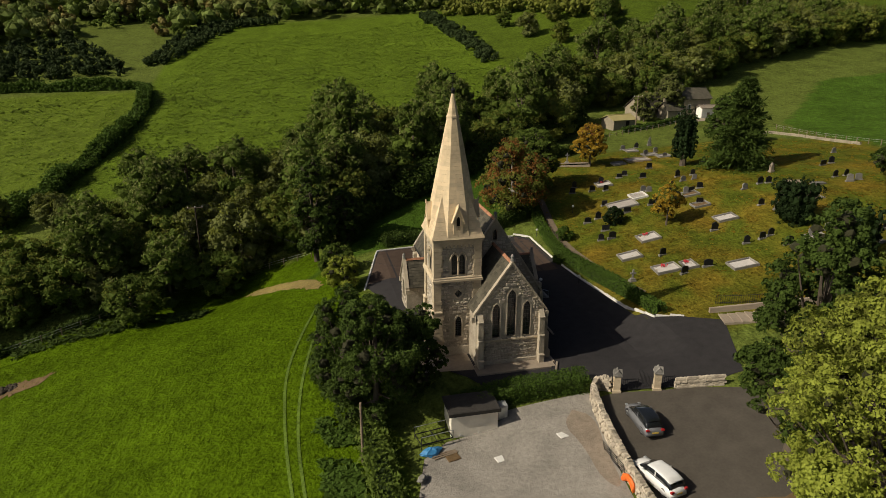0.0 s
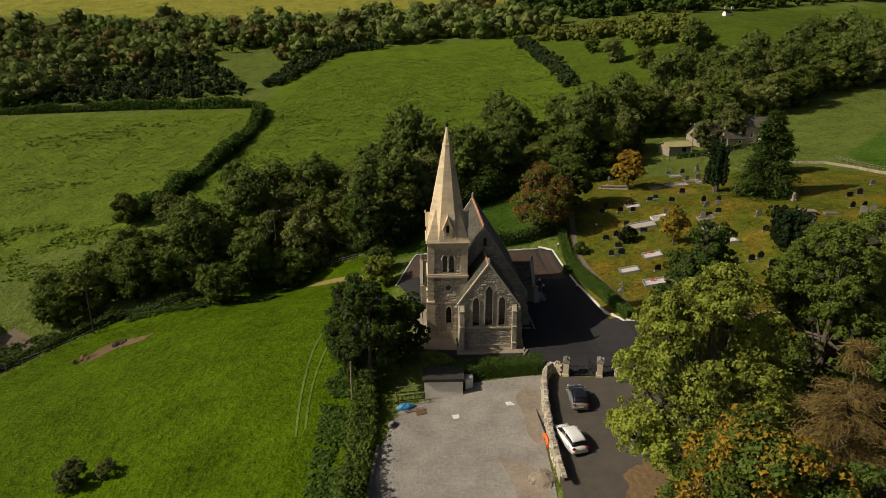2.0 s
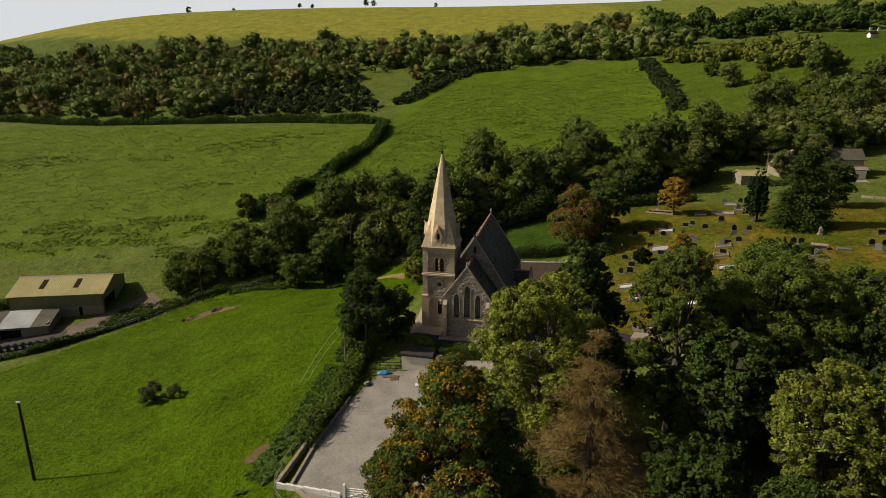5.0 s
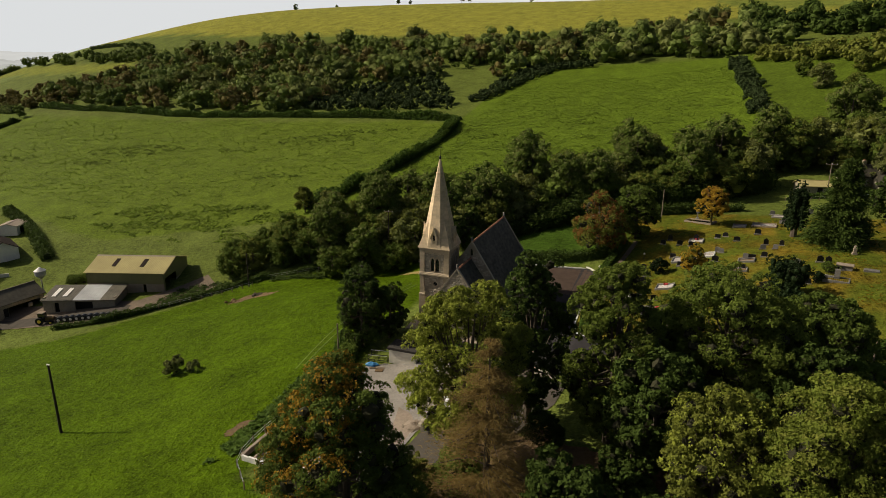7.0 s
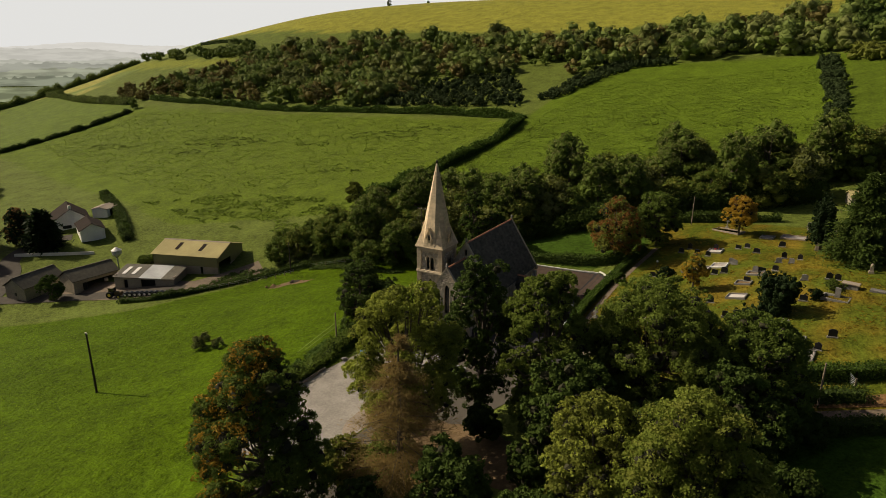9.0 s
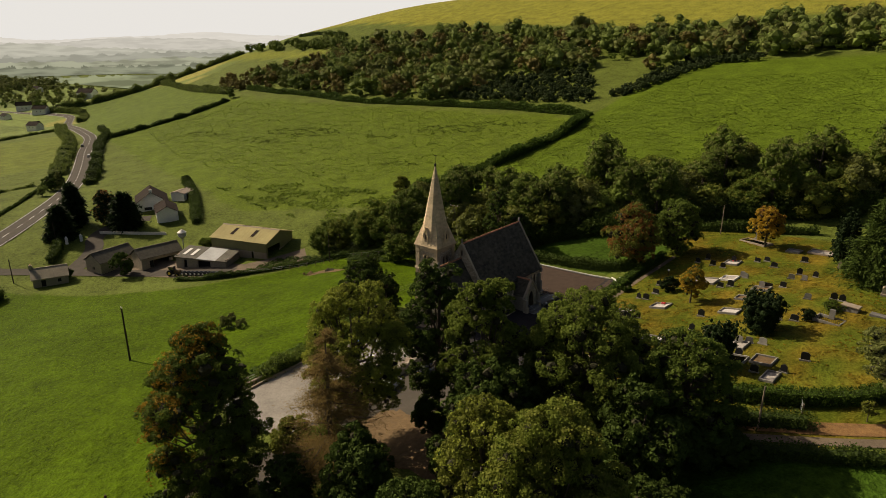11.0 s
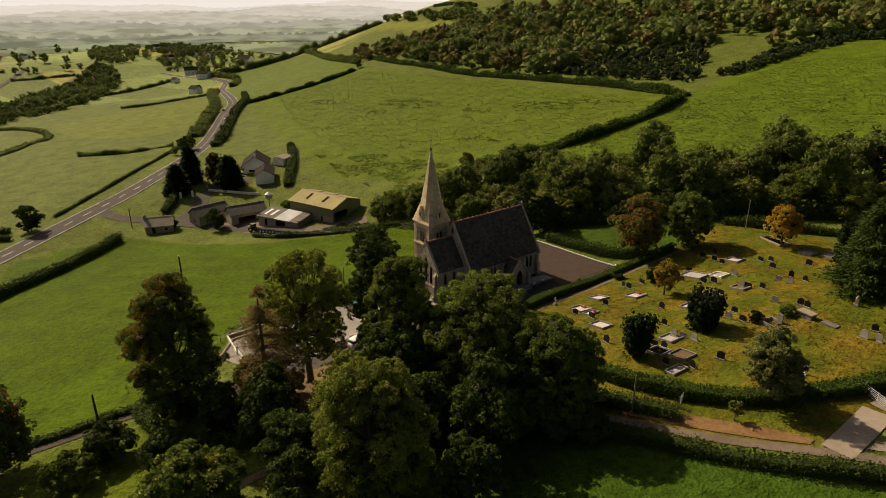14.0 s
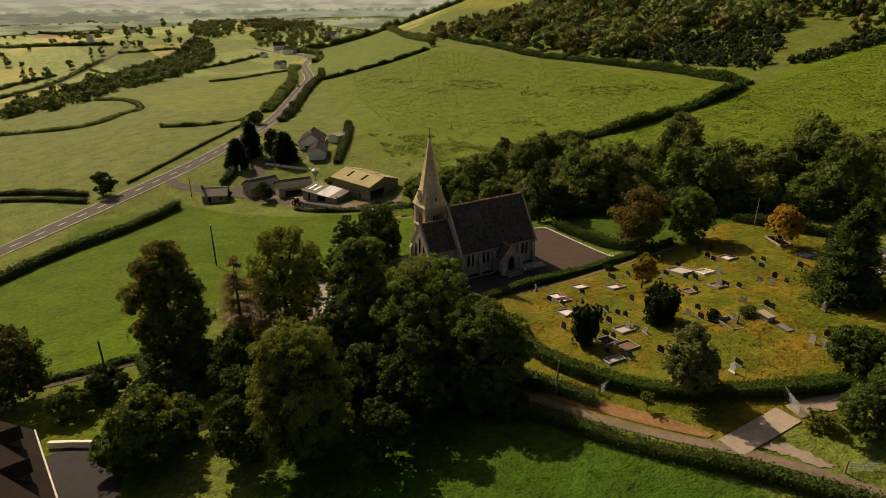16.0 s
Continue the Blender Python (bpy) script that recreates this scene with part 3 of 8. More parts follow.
# ---- the land: one sheet out to the far hills, tinted field by field ----
def spread(core0, core1, step, far0, far1, near0, near1, grow=1.06):
    """Grid lines: even in the core, widening slowly out to near0 and near1, then faster."""
    mid = list(np.arange(core0, core1 + 0.01, step))
    lo, hi, s, c = [], [], step, core0
    while c > far0:
        s = min(s * grow, 9 if c > near0 else 45)
        c -= s
        lo.append(c)
    c, s = core1, step
    while c < far1:
        s = min(s * grow, 9 if c < near1 else 45)
        c += s
        hi.append(c)
    return np.array(lo[::-1] + mid + hi)


def inside(x, y, poly):
    hit = np.zeros(x.shape, bool)
    n = len(poly)
    for k in range(n):
        (x0, y0), (x1, y1) = poly[k], poly[(k + 1) % n]
        if y0 != y1:
            cross = ((y0 > y) != (y1 > y)) & (x < (x1 - x0) * (y - y0) / (y1 - y0) + x0)
            hit ^= cross
    return hit


gx, gy = spread(-80, 102, 1.6, -3600, 900, -960, 130), spread(-80, 112, 1.6, -700, 1500, -130, 430)
GX, GY = np.meshgrid(gx, gy, indexing="ij")
rough = np.array([[noise.noise(Vector((a * 0.05, b * 0.05, 0))) + 0.5 * noise.noise(Vector((a * 0.17, b * 0.17, 3))) for b in gy] for a in gx])
GZ = ground(GX, GY) + 0.12 * rough * np.clip((np.hypot(GX - 6, GY - 8) - 95) / 20, 0, 1)
PAVED = ([(-5.4, 20.4), (-3, 30.8), (17.4, 30.9), (18.6, 29.6), (19, 14), (19.6, 0), (23, -6), (19.6, -11.4), (15.2, -12.6), (11.8, -11.8), (11, -8.6), (1.2, -7.2), (-2.2, -3.8), (-2.6, 6)], [(-2.8, -12.6), (9.2, -11.8), (8.4, -15), (7.6, -22), (6.6, -36), (-2, -39.4), (-7.2, -35.6), (-7.6, -28), (-6.8, -20)], [(9.6, -13.2), (15.2, -14), (18.4, -15), (17.6, -18), (15.4, -34), (14.6, -45), (8.8, -43.4), (7.8, -34), (9, -25)])
for poly in PAVED:
    GZ = GZ - 0.16 * inside(GX, GY, poly)
nx, ny = len(gx), len(gy)
idx = np.arange(nx * ny).reshape(nx, ny)
me = bpy.data.meshes.new("ground")
quads = np.stack([idx[:-1, :-1], idx[1:, :-1], idx[1:, 1:], idx[:-1, 1:]], -1).reshape(-1, 4)
me.from_pydata(np.stack([GX, GY, GZ], -1).reshape(-1, 3).tolist(), [], quads.tolist())
me.polygons.foreach_set("use_smooth", np.ones(len(me.polygons), bool))
tint = np.empty((nx, ny, 4), np.float32)
tint[...] = (0.11, 0.14, 0.028, 1)


def field(poly, colour):
    tint[inside(GX, GY, poly)] = (*colour, 1)


def below(x, pts):
    return np.interp(x, [p[0] for p in pts], [p[1] for p in pts])


# far valley: a quilt of fields, brighter with distance as haze put into the tint
cell = np.floor((GX + 0.35 * GY) / 95).astype(int) * 7 + np.floor((GY - 0.2 * GX) / 70).astype(int) * 13
quilt = (np.sin(cell * 12.9898) * 43758.5453) % 1
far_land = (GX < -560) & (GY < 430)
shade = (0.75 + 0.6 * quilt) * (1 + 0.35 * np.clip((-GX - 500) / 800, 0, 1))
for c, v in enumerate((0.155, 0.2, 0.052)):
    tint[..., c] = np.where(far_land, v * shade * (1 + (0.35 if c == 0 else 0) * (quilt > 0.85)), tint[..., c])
# bright stubble field on the crown of the hill
crest = below(GX, [(-700, 470), (-470, 420), (-345, 388), (-225, 372), (-95, 358), (35, 378), (130, 375), (400, 380)])
tint[(GY > crest) & (GX > -560)] = (0.25, 0.245, 0.04, 1)
field([(60, 395), (400, 380), (400, 1400), (-40, 1400), (-20, 560)], (0.16, 0.19, 0.035))
field([(-1215, -90), (-1225, 35), (-1330, 50), (-1800, -60), (-1700, -190)], (0.2, 0.15, 0.075))
field([(-372, 105), (-372, 215), (-405, 226), (-640, 296), (-700, 205), (-600, 182), (-440, 126)], (0.1, 0.142, 0.02))
field([(-601, 384), (-471, 346), (-386, 332), (-366, 318), (-404, 316), (-542, 343), (-640, 360)], (0.18, 0.2, 0.03))
field([(-300, 10), (-300, 60), (-345, 80), (-400, 104), (-440, 105), (-470, 60), (-420, -10), (-350, -10)], (0.13, 0.16, 0.025))
# rank pasture between the church belt and the woods
field([(-62, 60), (-62, 178), (-380, 215), (-376, 110), (-200, 60), (-120, 40)], (0.102, 0.144, 0.015))
field([(-62, 70), (-62, 190), (-60, 280), (60, 280), (58, 120), (0, 95)], (0.096, 0.145, 0.013))
field([(58, 120), (58, 275), (200, 320), (400, 300), (400, 140), (120, 160)], (0.076, 0.112, 0.012))
# fresh green meadow west of the church
field([(-8, 28), (-8, -40), (-20, -95), (-110, -60), (-116, -30), (-74, -4), (-58, 28), (-44, 32), (-33, 42), (-24, 44), (-12, 40)], (0.061, 0.104, 0.003))
field([(-110, -60), (-62, -85), (-95, -88), (-150, -36), (-116, -30)], (0.10, 0.125, 0.02))
# mown graveyard and its grass verge
field([(20, -4), (42, -9), (62, -3), (74, 12), (92, 44), (80, 62), (40, 62), (24, 60), (22, 38), (21, 20)], (0.122, 0.117, 0.016))
field([(42, -14), (60, -10), (72, 3), (70, -6), (56, -15)], (0.13, 0.115, 0.02))
field([(-8, -38), (5.6, -46), (5.4, -70), (-20, -95)], (0.064, 0.11, 0.004))
field([(8.8, -56), (28, -46), (44, -58), (30, -84), (8.6, -76)], (0.085, 0.118, 0.011))
# paddocks
field([(90, 44), (95, 70), (140, 110), (260, 120), (260, -40), (100, -20)], (0.062, 0.115, 0.014))
field([(46, -20), (80, -6), (95, -20), (60, -60), (40, -40)], (0.042, 0.085, 0.010))
# strip behind the church, its tint lowered to paint in the trees' shade
field([(-14, 30), (10, 62), (28, 60), (20, 38), (16, 33), (-4, 33)], (0.045, 0.085, 0.011))
yard = inside(GX, GY, [(20, -4), (42, -14), (60, -12), (74, 4), (92, 44), (80, 62), (40, 62), (24, 60), (22, 38), (21, 20)])
for i, j in zip(*np.nonzero(yard)):
    q = noise.noise(Vector((gx[i] * 0.34, gy[j] * 0.2, 5))) + 0.6 * noise.noise(Vector((gx[i] * 0.11, gy[j] * 0.09, 8))) + 0.35 * noise.noise(Vector((gx[i] * 0.8, gy[j] * 0.6, 2)))
    q = min(1.0, max(0.0, 0.32 + 1.1 * q))
    tint[i, j, :3] = [a * (1 - q) + b * q for a, b in zip((0.084, 0.104, 0.012), (0.182, 0.128, 0.018))]
tint[..., :3] *= 0.93
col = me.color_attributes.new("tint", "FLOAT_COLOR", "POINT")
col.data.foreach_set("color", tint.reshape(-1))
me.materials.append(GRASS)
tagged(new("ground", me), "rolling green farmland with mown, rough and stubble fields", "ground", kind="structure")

def ragged(pts, seed, amount):
    """An outline with an uneven edge."""
    g = np.random.default_rng(seed)
    p = rounded(list(pts) + [pts[0]], 3)[:-1]
    return p + g.normal(0, amount, p.shape)


# ---- road, lanes, yards ----
ROAD = [(-40, -128), (-94.8, -80.6), (-121.7, -59.2), (-141.9, -39.9), (-160, -18), (-177, -2), (-199, 15), (-228, 32), (-262, 48), (-295, 63), (-331, 79), (-358, 93), (-390, 108), (-440, 122), (-500, 140), (-560, 158), (-606, 178), (-628, 190), (-655, 194), (-687, 193), (-720, 188), (-765, 184), (-830, 175)]
road = strip("road", ROAD, 8.0, ASPHALT, "grey two-lane country road with white markings", "road", lift=0.12, step=2.0)
rx, ry, rd = along(rounded(ROAD, 2), 1.0)
for edge, name in ((-3.6, "edge_line"), (3.6, "edge_line")):
    s = Shape()
    for k in range(0, len(rx) - 3, 3):
        a, b = k, k + 3
        pts = []
        for q in (a, b):
            n = (-rd[q][1], rd[q][0])
            for u in (edge - 0.09, edge + 0.09):
                px, py = rx[q] + n[0] * u, ry[q] + n[1] * u
                pts.append((px, py, float(ground(px, py)) + 0.15))
        s.add(pts, [(0, 2, 3, 1)])
    s.make(name, PAINT, road)
for k in range(4, len(rx) - 8, 9):
    s, pts = Shape(), []
    for q in (k, k + 4):
        n = (-rd[q][1], rd[q][0])
        for u in (-0.12, 0.12):
            px, py = rx[q] + n[0] * u, ry[q] + n[1] * u
            pts.append((px, py, float(ground(px, py)) + 0.155))
    s.add(pts, [(0, 2, 3, 1)]).make("centre_dash", PAINT, road)
strip("lane_to_farm", [(-150, -31), (-136, -29), (-128, -21), (-120, -14), (-108, -6), (-95, 0), (-84, 5), (-76, 10)], 4.5, ASPHALT, "grey tarmac lane into the farmyard", "lane", lift=0.1)
strip("house_drive", [(-120, -13), (-130, -2), (-141, 2), (-146, 14), (-140, 22)], 5.0, ASPHALT, "dark tarmac drive up to the farmhouse", "drive", lift=0.09)
apron("farmyard", [(-112, -8), (-76, 3), (-68, 14), (-65, 25), (-71, 29), (-78, 14), (-104, 6), (-116, 0)], DIRT, "dusty dirt farmyard", "yard", lift=0.07)
apron("churchyard_tarmac", [(-6.5, 20), (-3.5, 31.5), (17.8, 31.6), (19.2, 30), (19.6, 14), (20.2, 0), (27, -5.4), (23.4, -13.4), (19, -13.6), (15.2, -12.5), (11.6, -11.6), (10.6, -8.9), (1, -7.6), (-2.6, -4), (-3, 6), (-5, 14)], TARMAC, "black tarmac round the church", "tarmac", lift=0.05)
apron("rear_tarmac", [(-6.2, 20.6), (-3.4, 31.2), (17.6, 31.3), (18.9, 29.8), (19.3, 17.5), (11, 18.5), (-1, 19.3)], TARMAC_BROWN, "brown worn tarmac behind the church", "tarmac", lift=0.058)
apron("gravel_car_park", [(-3.4, -12.4), (1.2, -11.6), (2.4, -10.5), (9.8, -11.0), (8.9, -15), (8.0, -22), (7.8, -27), (7, -37), (-2, -40), (-7.6, -36), (-8.2, -28), (-7.4, -20), (-5.6, -14)], GRAVEL, "pale gravel car park with worn patches", "gravel", lift=0.06)
apron("entrance_tarmac", [(9.6, -12.0), (12, -11.9), (15.2, -12.9), (19, -14.0), (22.5, -15.6), (22, -20), (19.6, -25), (16.6, -34), (15, -46), (8.4, -44), (7.4, -34), (8.6, -25), (8.8, -18)], ASPHALT, "grey tarmac entrance beside the stone wall", "tarmac", lift=0.068)
for pts in ([(7.6, -12.6), (9.0, -14), (8.2, -18), (7.8, -22), (6.6, -20.5), (6.8, -17), (6.2, -14)], [(3.5, -22.5), (6.4, -24), (7.4, -28), (6.6, -33), (4.4, -30), (4.6, -26.5)]):
    apron("muddy_patch", rounded(pts + [pts[0]], 2)[:-1], TRACK, "muddy brown patch worn in the gravel", "gravel", lift=0.075)
strip("south_lane", [(33.5, -59), (31.6, -48), (33, -36), (40, -22), (47, -17.0), (53.4, -14.3), (58, -12.6), (62.1, -10.9), (66.5, -8.5), (70.2, -6.0), (73.6, -3.9), (78.2, -1.3), (82.8, 0.6), (100, 8.5)], 1.25, DIRT, "narrow lane with a grassy verge", "lane", lift=0.08)
strip("garden_lane", [(6.5, -68), (7.4, -61), (7.0, -55.5), (8.5, -48), (9.5, -44)], 1.3, DARKEARTH, "narrow dark lane between meadow and garden", "lane", lift=0.08)
strip("grave_path", [(23.4, 4), (22.8, 10), (22.5, 17), (22.4, 24), (23.2, 31), (24.6, 38), (25.6, 44)], 1.0, DIRT, "trodden earth path beside the graveyard hedge", "path", lift=0.05)
strip("field_entrance", [(71.4, -5.0), (71.5, -2.6), (71.6, 1), (71.6, 4.9)], 2.9, CONCRETE, "pale concrete field entrance by a metal gate", "drive", lift=0.11)
apron("stony_verge", ragged([(73.2, -2.4), (73.4, -0.4), (75.6, 0.4), (78.6, 0.8), (78.4, -0.2), (75.8, -1.4)], 5, 0.2), TRACK, "stony worn verge beside the concrete entrance", "verge", lift=0.07)
strip("field_track", [(71.6, 4.7), (72.4, 8), (74, 12), (77, 20)], 2.4, TRACK, "worn track beyond the field gate", "track", lift=0.09)
apron("leaf_litter", ragged([(13.5, -27), (19, -25.6), (26, -28), (34, -29), (37, -32.4), (30, -35.4), (22, -35.6), (16, -38.4), (11.5, -37)], 4, 0.3), EARTH, "fallen brown leaves and soil under the entrance trees", "soil", lift=0.075)
apron("leaf_strewn_verge", [(50.2, -12.9), (54.2, -11.2), (58.0, -9.2), (61.6, -7.6), (64.4, -6.2), (69.2, -4.6), (69.2, -5.5), (66, -7.6), (61.8, -9.8), (57.6, -11.6), (53, -13.2)], LITTER, "verge strewn with brown leaves", "verge", lift=0.075)
for pts, mat, what in (([(-53.5, 14.6), (-52, 19.5), (-49.4, 20.6), (-46, 19.2), (-43.6, 20.4), (-45.4, 17), (-49, 17.4), (-51, 15)], EARTH, "reddish bare soil scraped in the meadow"), ([(-15.4, -31.6), (-14.2, -28.6), (-13.2, -28.8), (-13.6, -31.2), (-14.4, -33)], EARTH, "worn bare patch in the meadow"), ([(-23.2, 35.2), (-21, 36.4), (-17, 33.2), (-13, 29), (-11.6, 25.4), (-12.8, 23.6), (-14.2, 26), (-18, 30.2)], DRYGRASS, "dry trodden grass beside the meadow fence")):
    apron("bare_soil", ragged(pts, 7, 0.22), mat, what, "soil", lift=0.05)

for track in ([(-12.7, 18.1), (-15, 9.9), (-16.6, 2.4), (-16.7, -4.1), (-16.5, -9.7), (-15.8, -16.9)], [(-11.5, 17.6), (-13.8, 7.8), (-15.2, -0.7), (-15.6, -8.4), (-15, -15.8)]):
    strip("tyre_track", track, 0.26, WORN, "faint pale wheel track across the meadow", "track", lift=0.06, across=1)


# ---- the far distance: hazy hills and sky, kilometres off ----
def ridge_line(name, label, radius, a0, a1, low, high, mat, seed, bumps=0.0, rise=0.0):
    """A strip of far hills with a soft outline."""
    v, f = [], []
    n = 3000
    for k in range(n + 1):
        a = radians(a0 + (a1 - a0) * k / n)
        u = a * 9 + seed
        top = high + rise * (0.5 * math.sin(u) + 0.3 * math.sin(2.3 * u + 1) + 0.15 * math.sin(5.1 * u)) + bumps * math.sqrt(max(0, noise.noise(Vector((a * 90, seed, 0))) + 0.1)) * (0.55 + 0.5 * noise.noise(Vector((a * 900, seed, 1))) + 0.35 * noise.noise(Vector((a * 2600, seed, 2))))
        p = (6 + radius * math.cos(a), 8 + radius * math.sin(a))
        v += [(*p, low), (*p, top)]
        if k:
            f.append((2 * k - 2, 2 * k, 2 * k + 1, 2 * k - 1))
    return tagged(Shape().add(v, f).make(name, mat), label, "backdrop", kind="structure")


ridge_line("backdrop", "pale hazy sky low over the hills", 3900, 60, 230, -150, 1300, HAZE_SKY, 1)
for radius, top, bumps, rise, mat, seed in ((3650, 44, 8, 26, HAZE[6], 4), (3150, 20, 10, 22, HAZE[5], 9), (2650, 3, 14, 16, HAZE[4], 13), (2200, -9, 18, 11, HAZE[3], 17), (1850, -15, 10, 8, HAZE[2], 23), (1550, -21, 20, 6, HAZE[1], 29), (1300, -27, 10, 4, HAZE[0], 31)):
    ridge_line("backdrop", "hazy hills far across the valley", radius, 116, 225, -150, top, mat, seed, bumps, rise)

# ---- the church ----
from mathutils.geometry import tessellate_polygon


def lancet(cx, z0, z1, w, n=7):
    """Outline of a pointed window: foot z0, point z1, width w."""
    spring = z1 - w * 0.95
    left = [(cx - w / 2 + (w * 1.0) * (1 - math.cos(a)) , spring + w * 0.95 * math.sin(a) / math.sin(math.pi / 3)) for a in [math.pi / 3 * k / n for k in range(n + 1)]]
    right = [(2 * cx - x, z) for x, z in reversed(left[:-1])]
    return [(cx - w / 2, z0)] + left + right + [(cx + w / 2, z0)]


def foil(cx, cz, r, n=20):
    return [(cx + math.cos(a) * r * (0.72 + 0.28 * abs(math.cos(2 * a))), cz + math.sin(a) * r * (0.72 + 0.28 * abs(math.cos(2 * a)))) for a in [2 * math.pi * k / n for k in range(n)]]


def grown(outline, d):
    """The outline pushed outwards by d."""
    cx, cz = sum(p[0] for p in outline) / len(outline), sum(p[1] for p in outline) / len(outline)
    n, out = len(outline), []
    for k in range(n):
        a, b = outline[k - 1], outline[(k + 1) % n]
        t = Vector((b[0] - a[0], b[1] - a[1])).normalized()
        m = Vector((t.y, -t.x))
        if m.dot(Vector((outline[k][0] - cx, outline[k][1] - cz))) < 0:
            m = -m
        out.append((outline[k][0] + m.x * d, outline[k][1] + m.y * d))
    return out


def facing(axis, at, sign):
    """Maps wall coordinates (u, z) and a depth outwards to the world. axis 'y': u is x; axis 'x': u is y."""
    if axis == "y":
        return lambda u, z, d=0.0: (u, at + sign * d, z)
    return lambda u, z, d=0.0: (at + sign * d, u, z)


def pierced(outline, holes, where, thick, proud=0.0):
    """A wall of an outline with openings that go right through it."""
    loops = [list(outline)] + [list(h) for h in holes]
    flat = [p for q in loops for p in q]
    tris = tessellate_polygon([[Vector((p[0], p[1], 0)) for p in q] for q in loops])
    n = len(flat)
    v = [where(u, z, proud) for u, z in flat] + [where(u, z, proud - thick) for u, z in flat]
    f = [tuple(t) for t in tris] + [tuple(i + n for i in reversed(t)) for t in tris]
    k = 0
    for q in loops:
        m = len(q)
        f += [(k + j, k + (j + 1) % m, n + k + (j + 1) % m, n + k + j) for j in range(m)]
        k += m
    return Shape().add(v, f)


def ring(outer, inner, where, out, back):
    """A band between two outlines of equal count."""
    n = len(outer)
    v = [where(*p, out) for p in outer] + [where(*p, out) for p in inner] + [where(*p, back) for p in inner] + [where(*p, back) for p in outer]
    f = []
    for k in range(n):
        j = (k + 1) % n
        f += [(k, j, n + j, n + k), (n + k, n + j, 2 * n + j, 2 * n + k), (2 * n + k, 2 * n + j, 3 * n + j, 3 * n + k), (3 * n + k, 3 * n + j, j, k)]
    return Shape().add(v, f)


def pane(outline, where, depth):
    n = len(outline)
    return Shape().add([where(*p, depth) for p in outline] + [where(*p, depth - 0.03) for p in outline], [tuple(range(n)), tuple(reversed(range(n, 2 * n)))] + [(k, (k + 1) % n, n + (k + 1) % n, n + k) for k in range(n)])


def window(parent, outline, where, surround=0.1, lattice=False, sill=True):
    """A stone-framed window: surround, glass and glazing bars."""
    w = ring(grown(outline, surround), outline, where, 0.05, -0.22).make("window", GREYTAN, parent, "pointed window with a dressed stone surround")
    pane(outline, where, -0.25).make("pane", GLASS, w)
    u = [p[0] for p in outline]
    z = [p[1] for p in outline]
    bars = Shape()
    c = (min(u) + max(u)) / 2
    zz = min(z) + 0.35
    while zz < max(z) - 0.4:
        a, b = where(min(u), zz, -0.24), where(max(u), zz, -0.24)
        bars.tube([a, b], [0.018, 0.018], 4)
        zz += 0.42 if not lattice else 0.2
    bars.tube([where(c, min(z), -0.24), where(c, max(z), -0.24)], [0.018, 0.018], 4)
    bars.make("glazing_bar", LEAD, w)
    return w


def stones(rng, outline, holes, where, size=(0.2, 0.62), course=0.24, keep=1.0):
    """Rough stones in courses over a wall, clear of its openings: corners for each stone."""
    us, zs = [p[0] for p in outline], [p[1] for p in outline]
    made, z = [], min(zs) + 0.02
    while z < max(zs):
        h = course * rng.uniform(0.6, 1.45)
        u = min(us) + rng.uniform(-0.3, 0)
        while u < max(us):
            w = rng.uniform(*size)
            probe = [(u + 0.02, z + 0.02), (u + w - 0.02, z + 0.02), (u + w / 2, z + h / 2), (u + 0.02, z + h - 0.02), (u + w - 0.02, z + h - 0.02)]
            a = np.array(probe)
            if inside(a[:, 0], a[:, 1], outline).all() and not any(inside(a[:, 0], a[:, 1], q).any() for q in holes):
                made.append((u, z, w, h))
            u += w + 0.025
        z += h + 0.022
    return made


def stone_piece(rng, where, u, z, w, h, proud):
    """One rough-faced stone, chamfered, standing proud of the mortar."""
    c = min(w, h) * rng.uniform(0.12, 0.3)
    j = lambda s: rng.uniform(-s, s)
    back = [(u, z), (u + w, z), (u + w, z + h), (u, z + h)]
    back = [(a + j(0.035), b + j(0.04)) for a, b in back]
    front = [(u + c, z + c), (u + w - c, z + c), (u + w - c, z + h - c), (u + c, z + h - c)]
    front = [(a + j(0.045), b + j(0.05)) for a, b in front]
    v = [where(a, b, -0.02) for a, b in back] + [where(a, b, proud * rng.uniform(0.6, 1.3)) for a, b in front]
    return v, [(4, 5, 6, 7), (0, 1, 5, 4), (1, 2, 6, 5), (2, 3, 7, 6), (3, 0, 4, 7)]


church = thing("church", "grey rubble church with slate roofs and a cream stone spire", "church")
rng = np.random.default_rng(11)
FACES = []          # walls that get separate stones


def wall(name, outline, holes, where, thick, label=""):
    ob = pierced(outline, holes, where, thick).make(name, MORTAR, church, label)
    FACES.append((ob, outline, [grown(h, 0.2) for h in holes], where))
    return ob


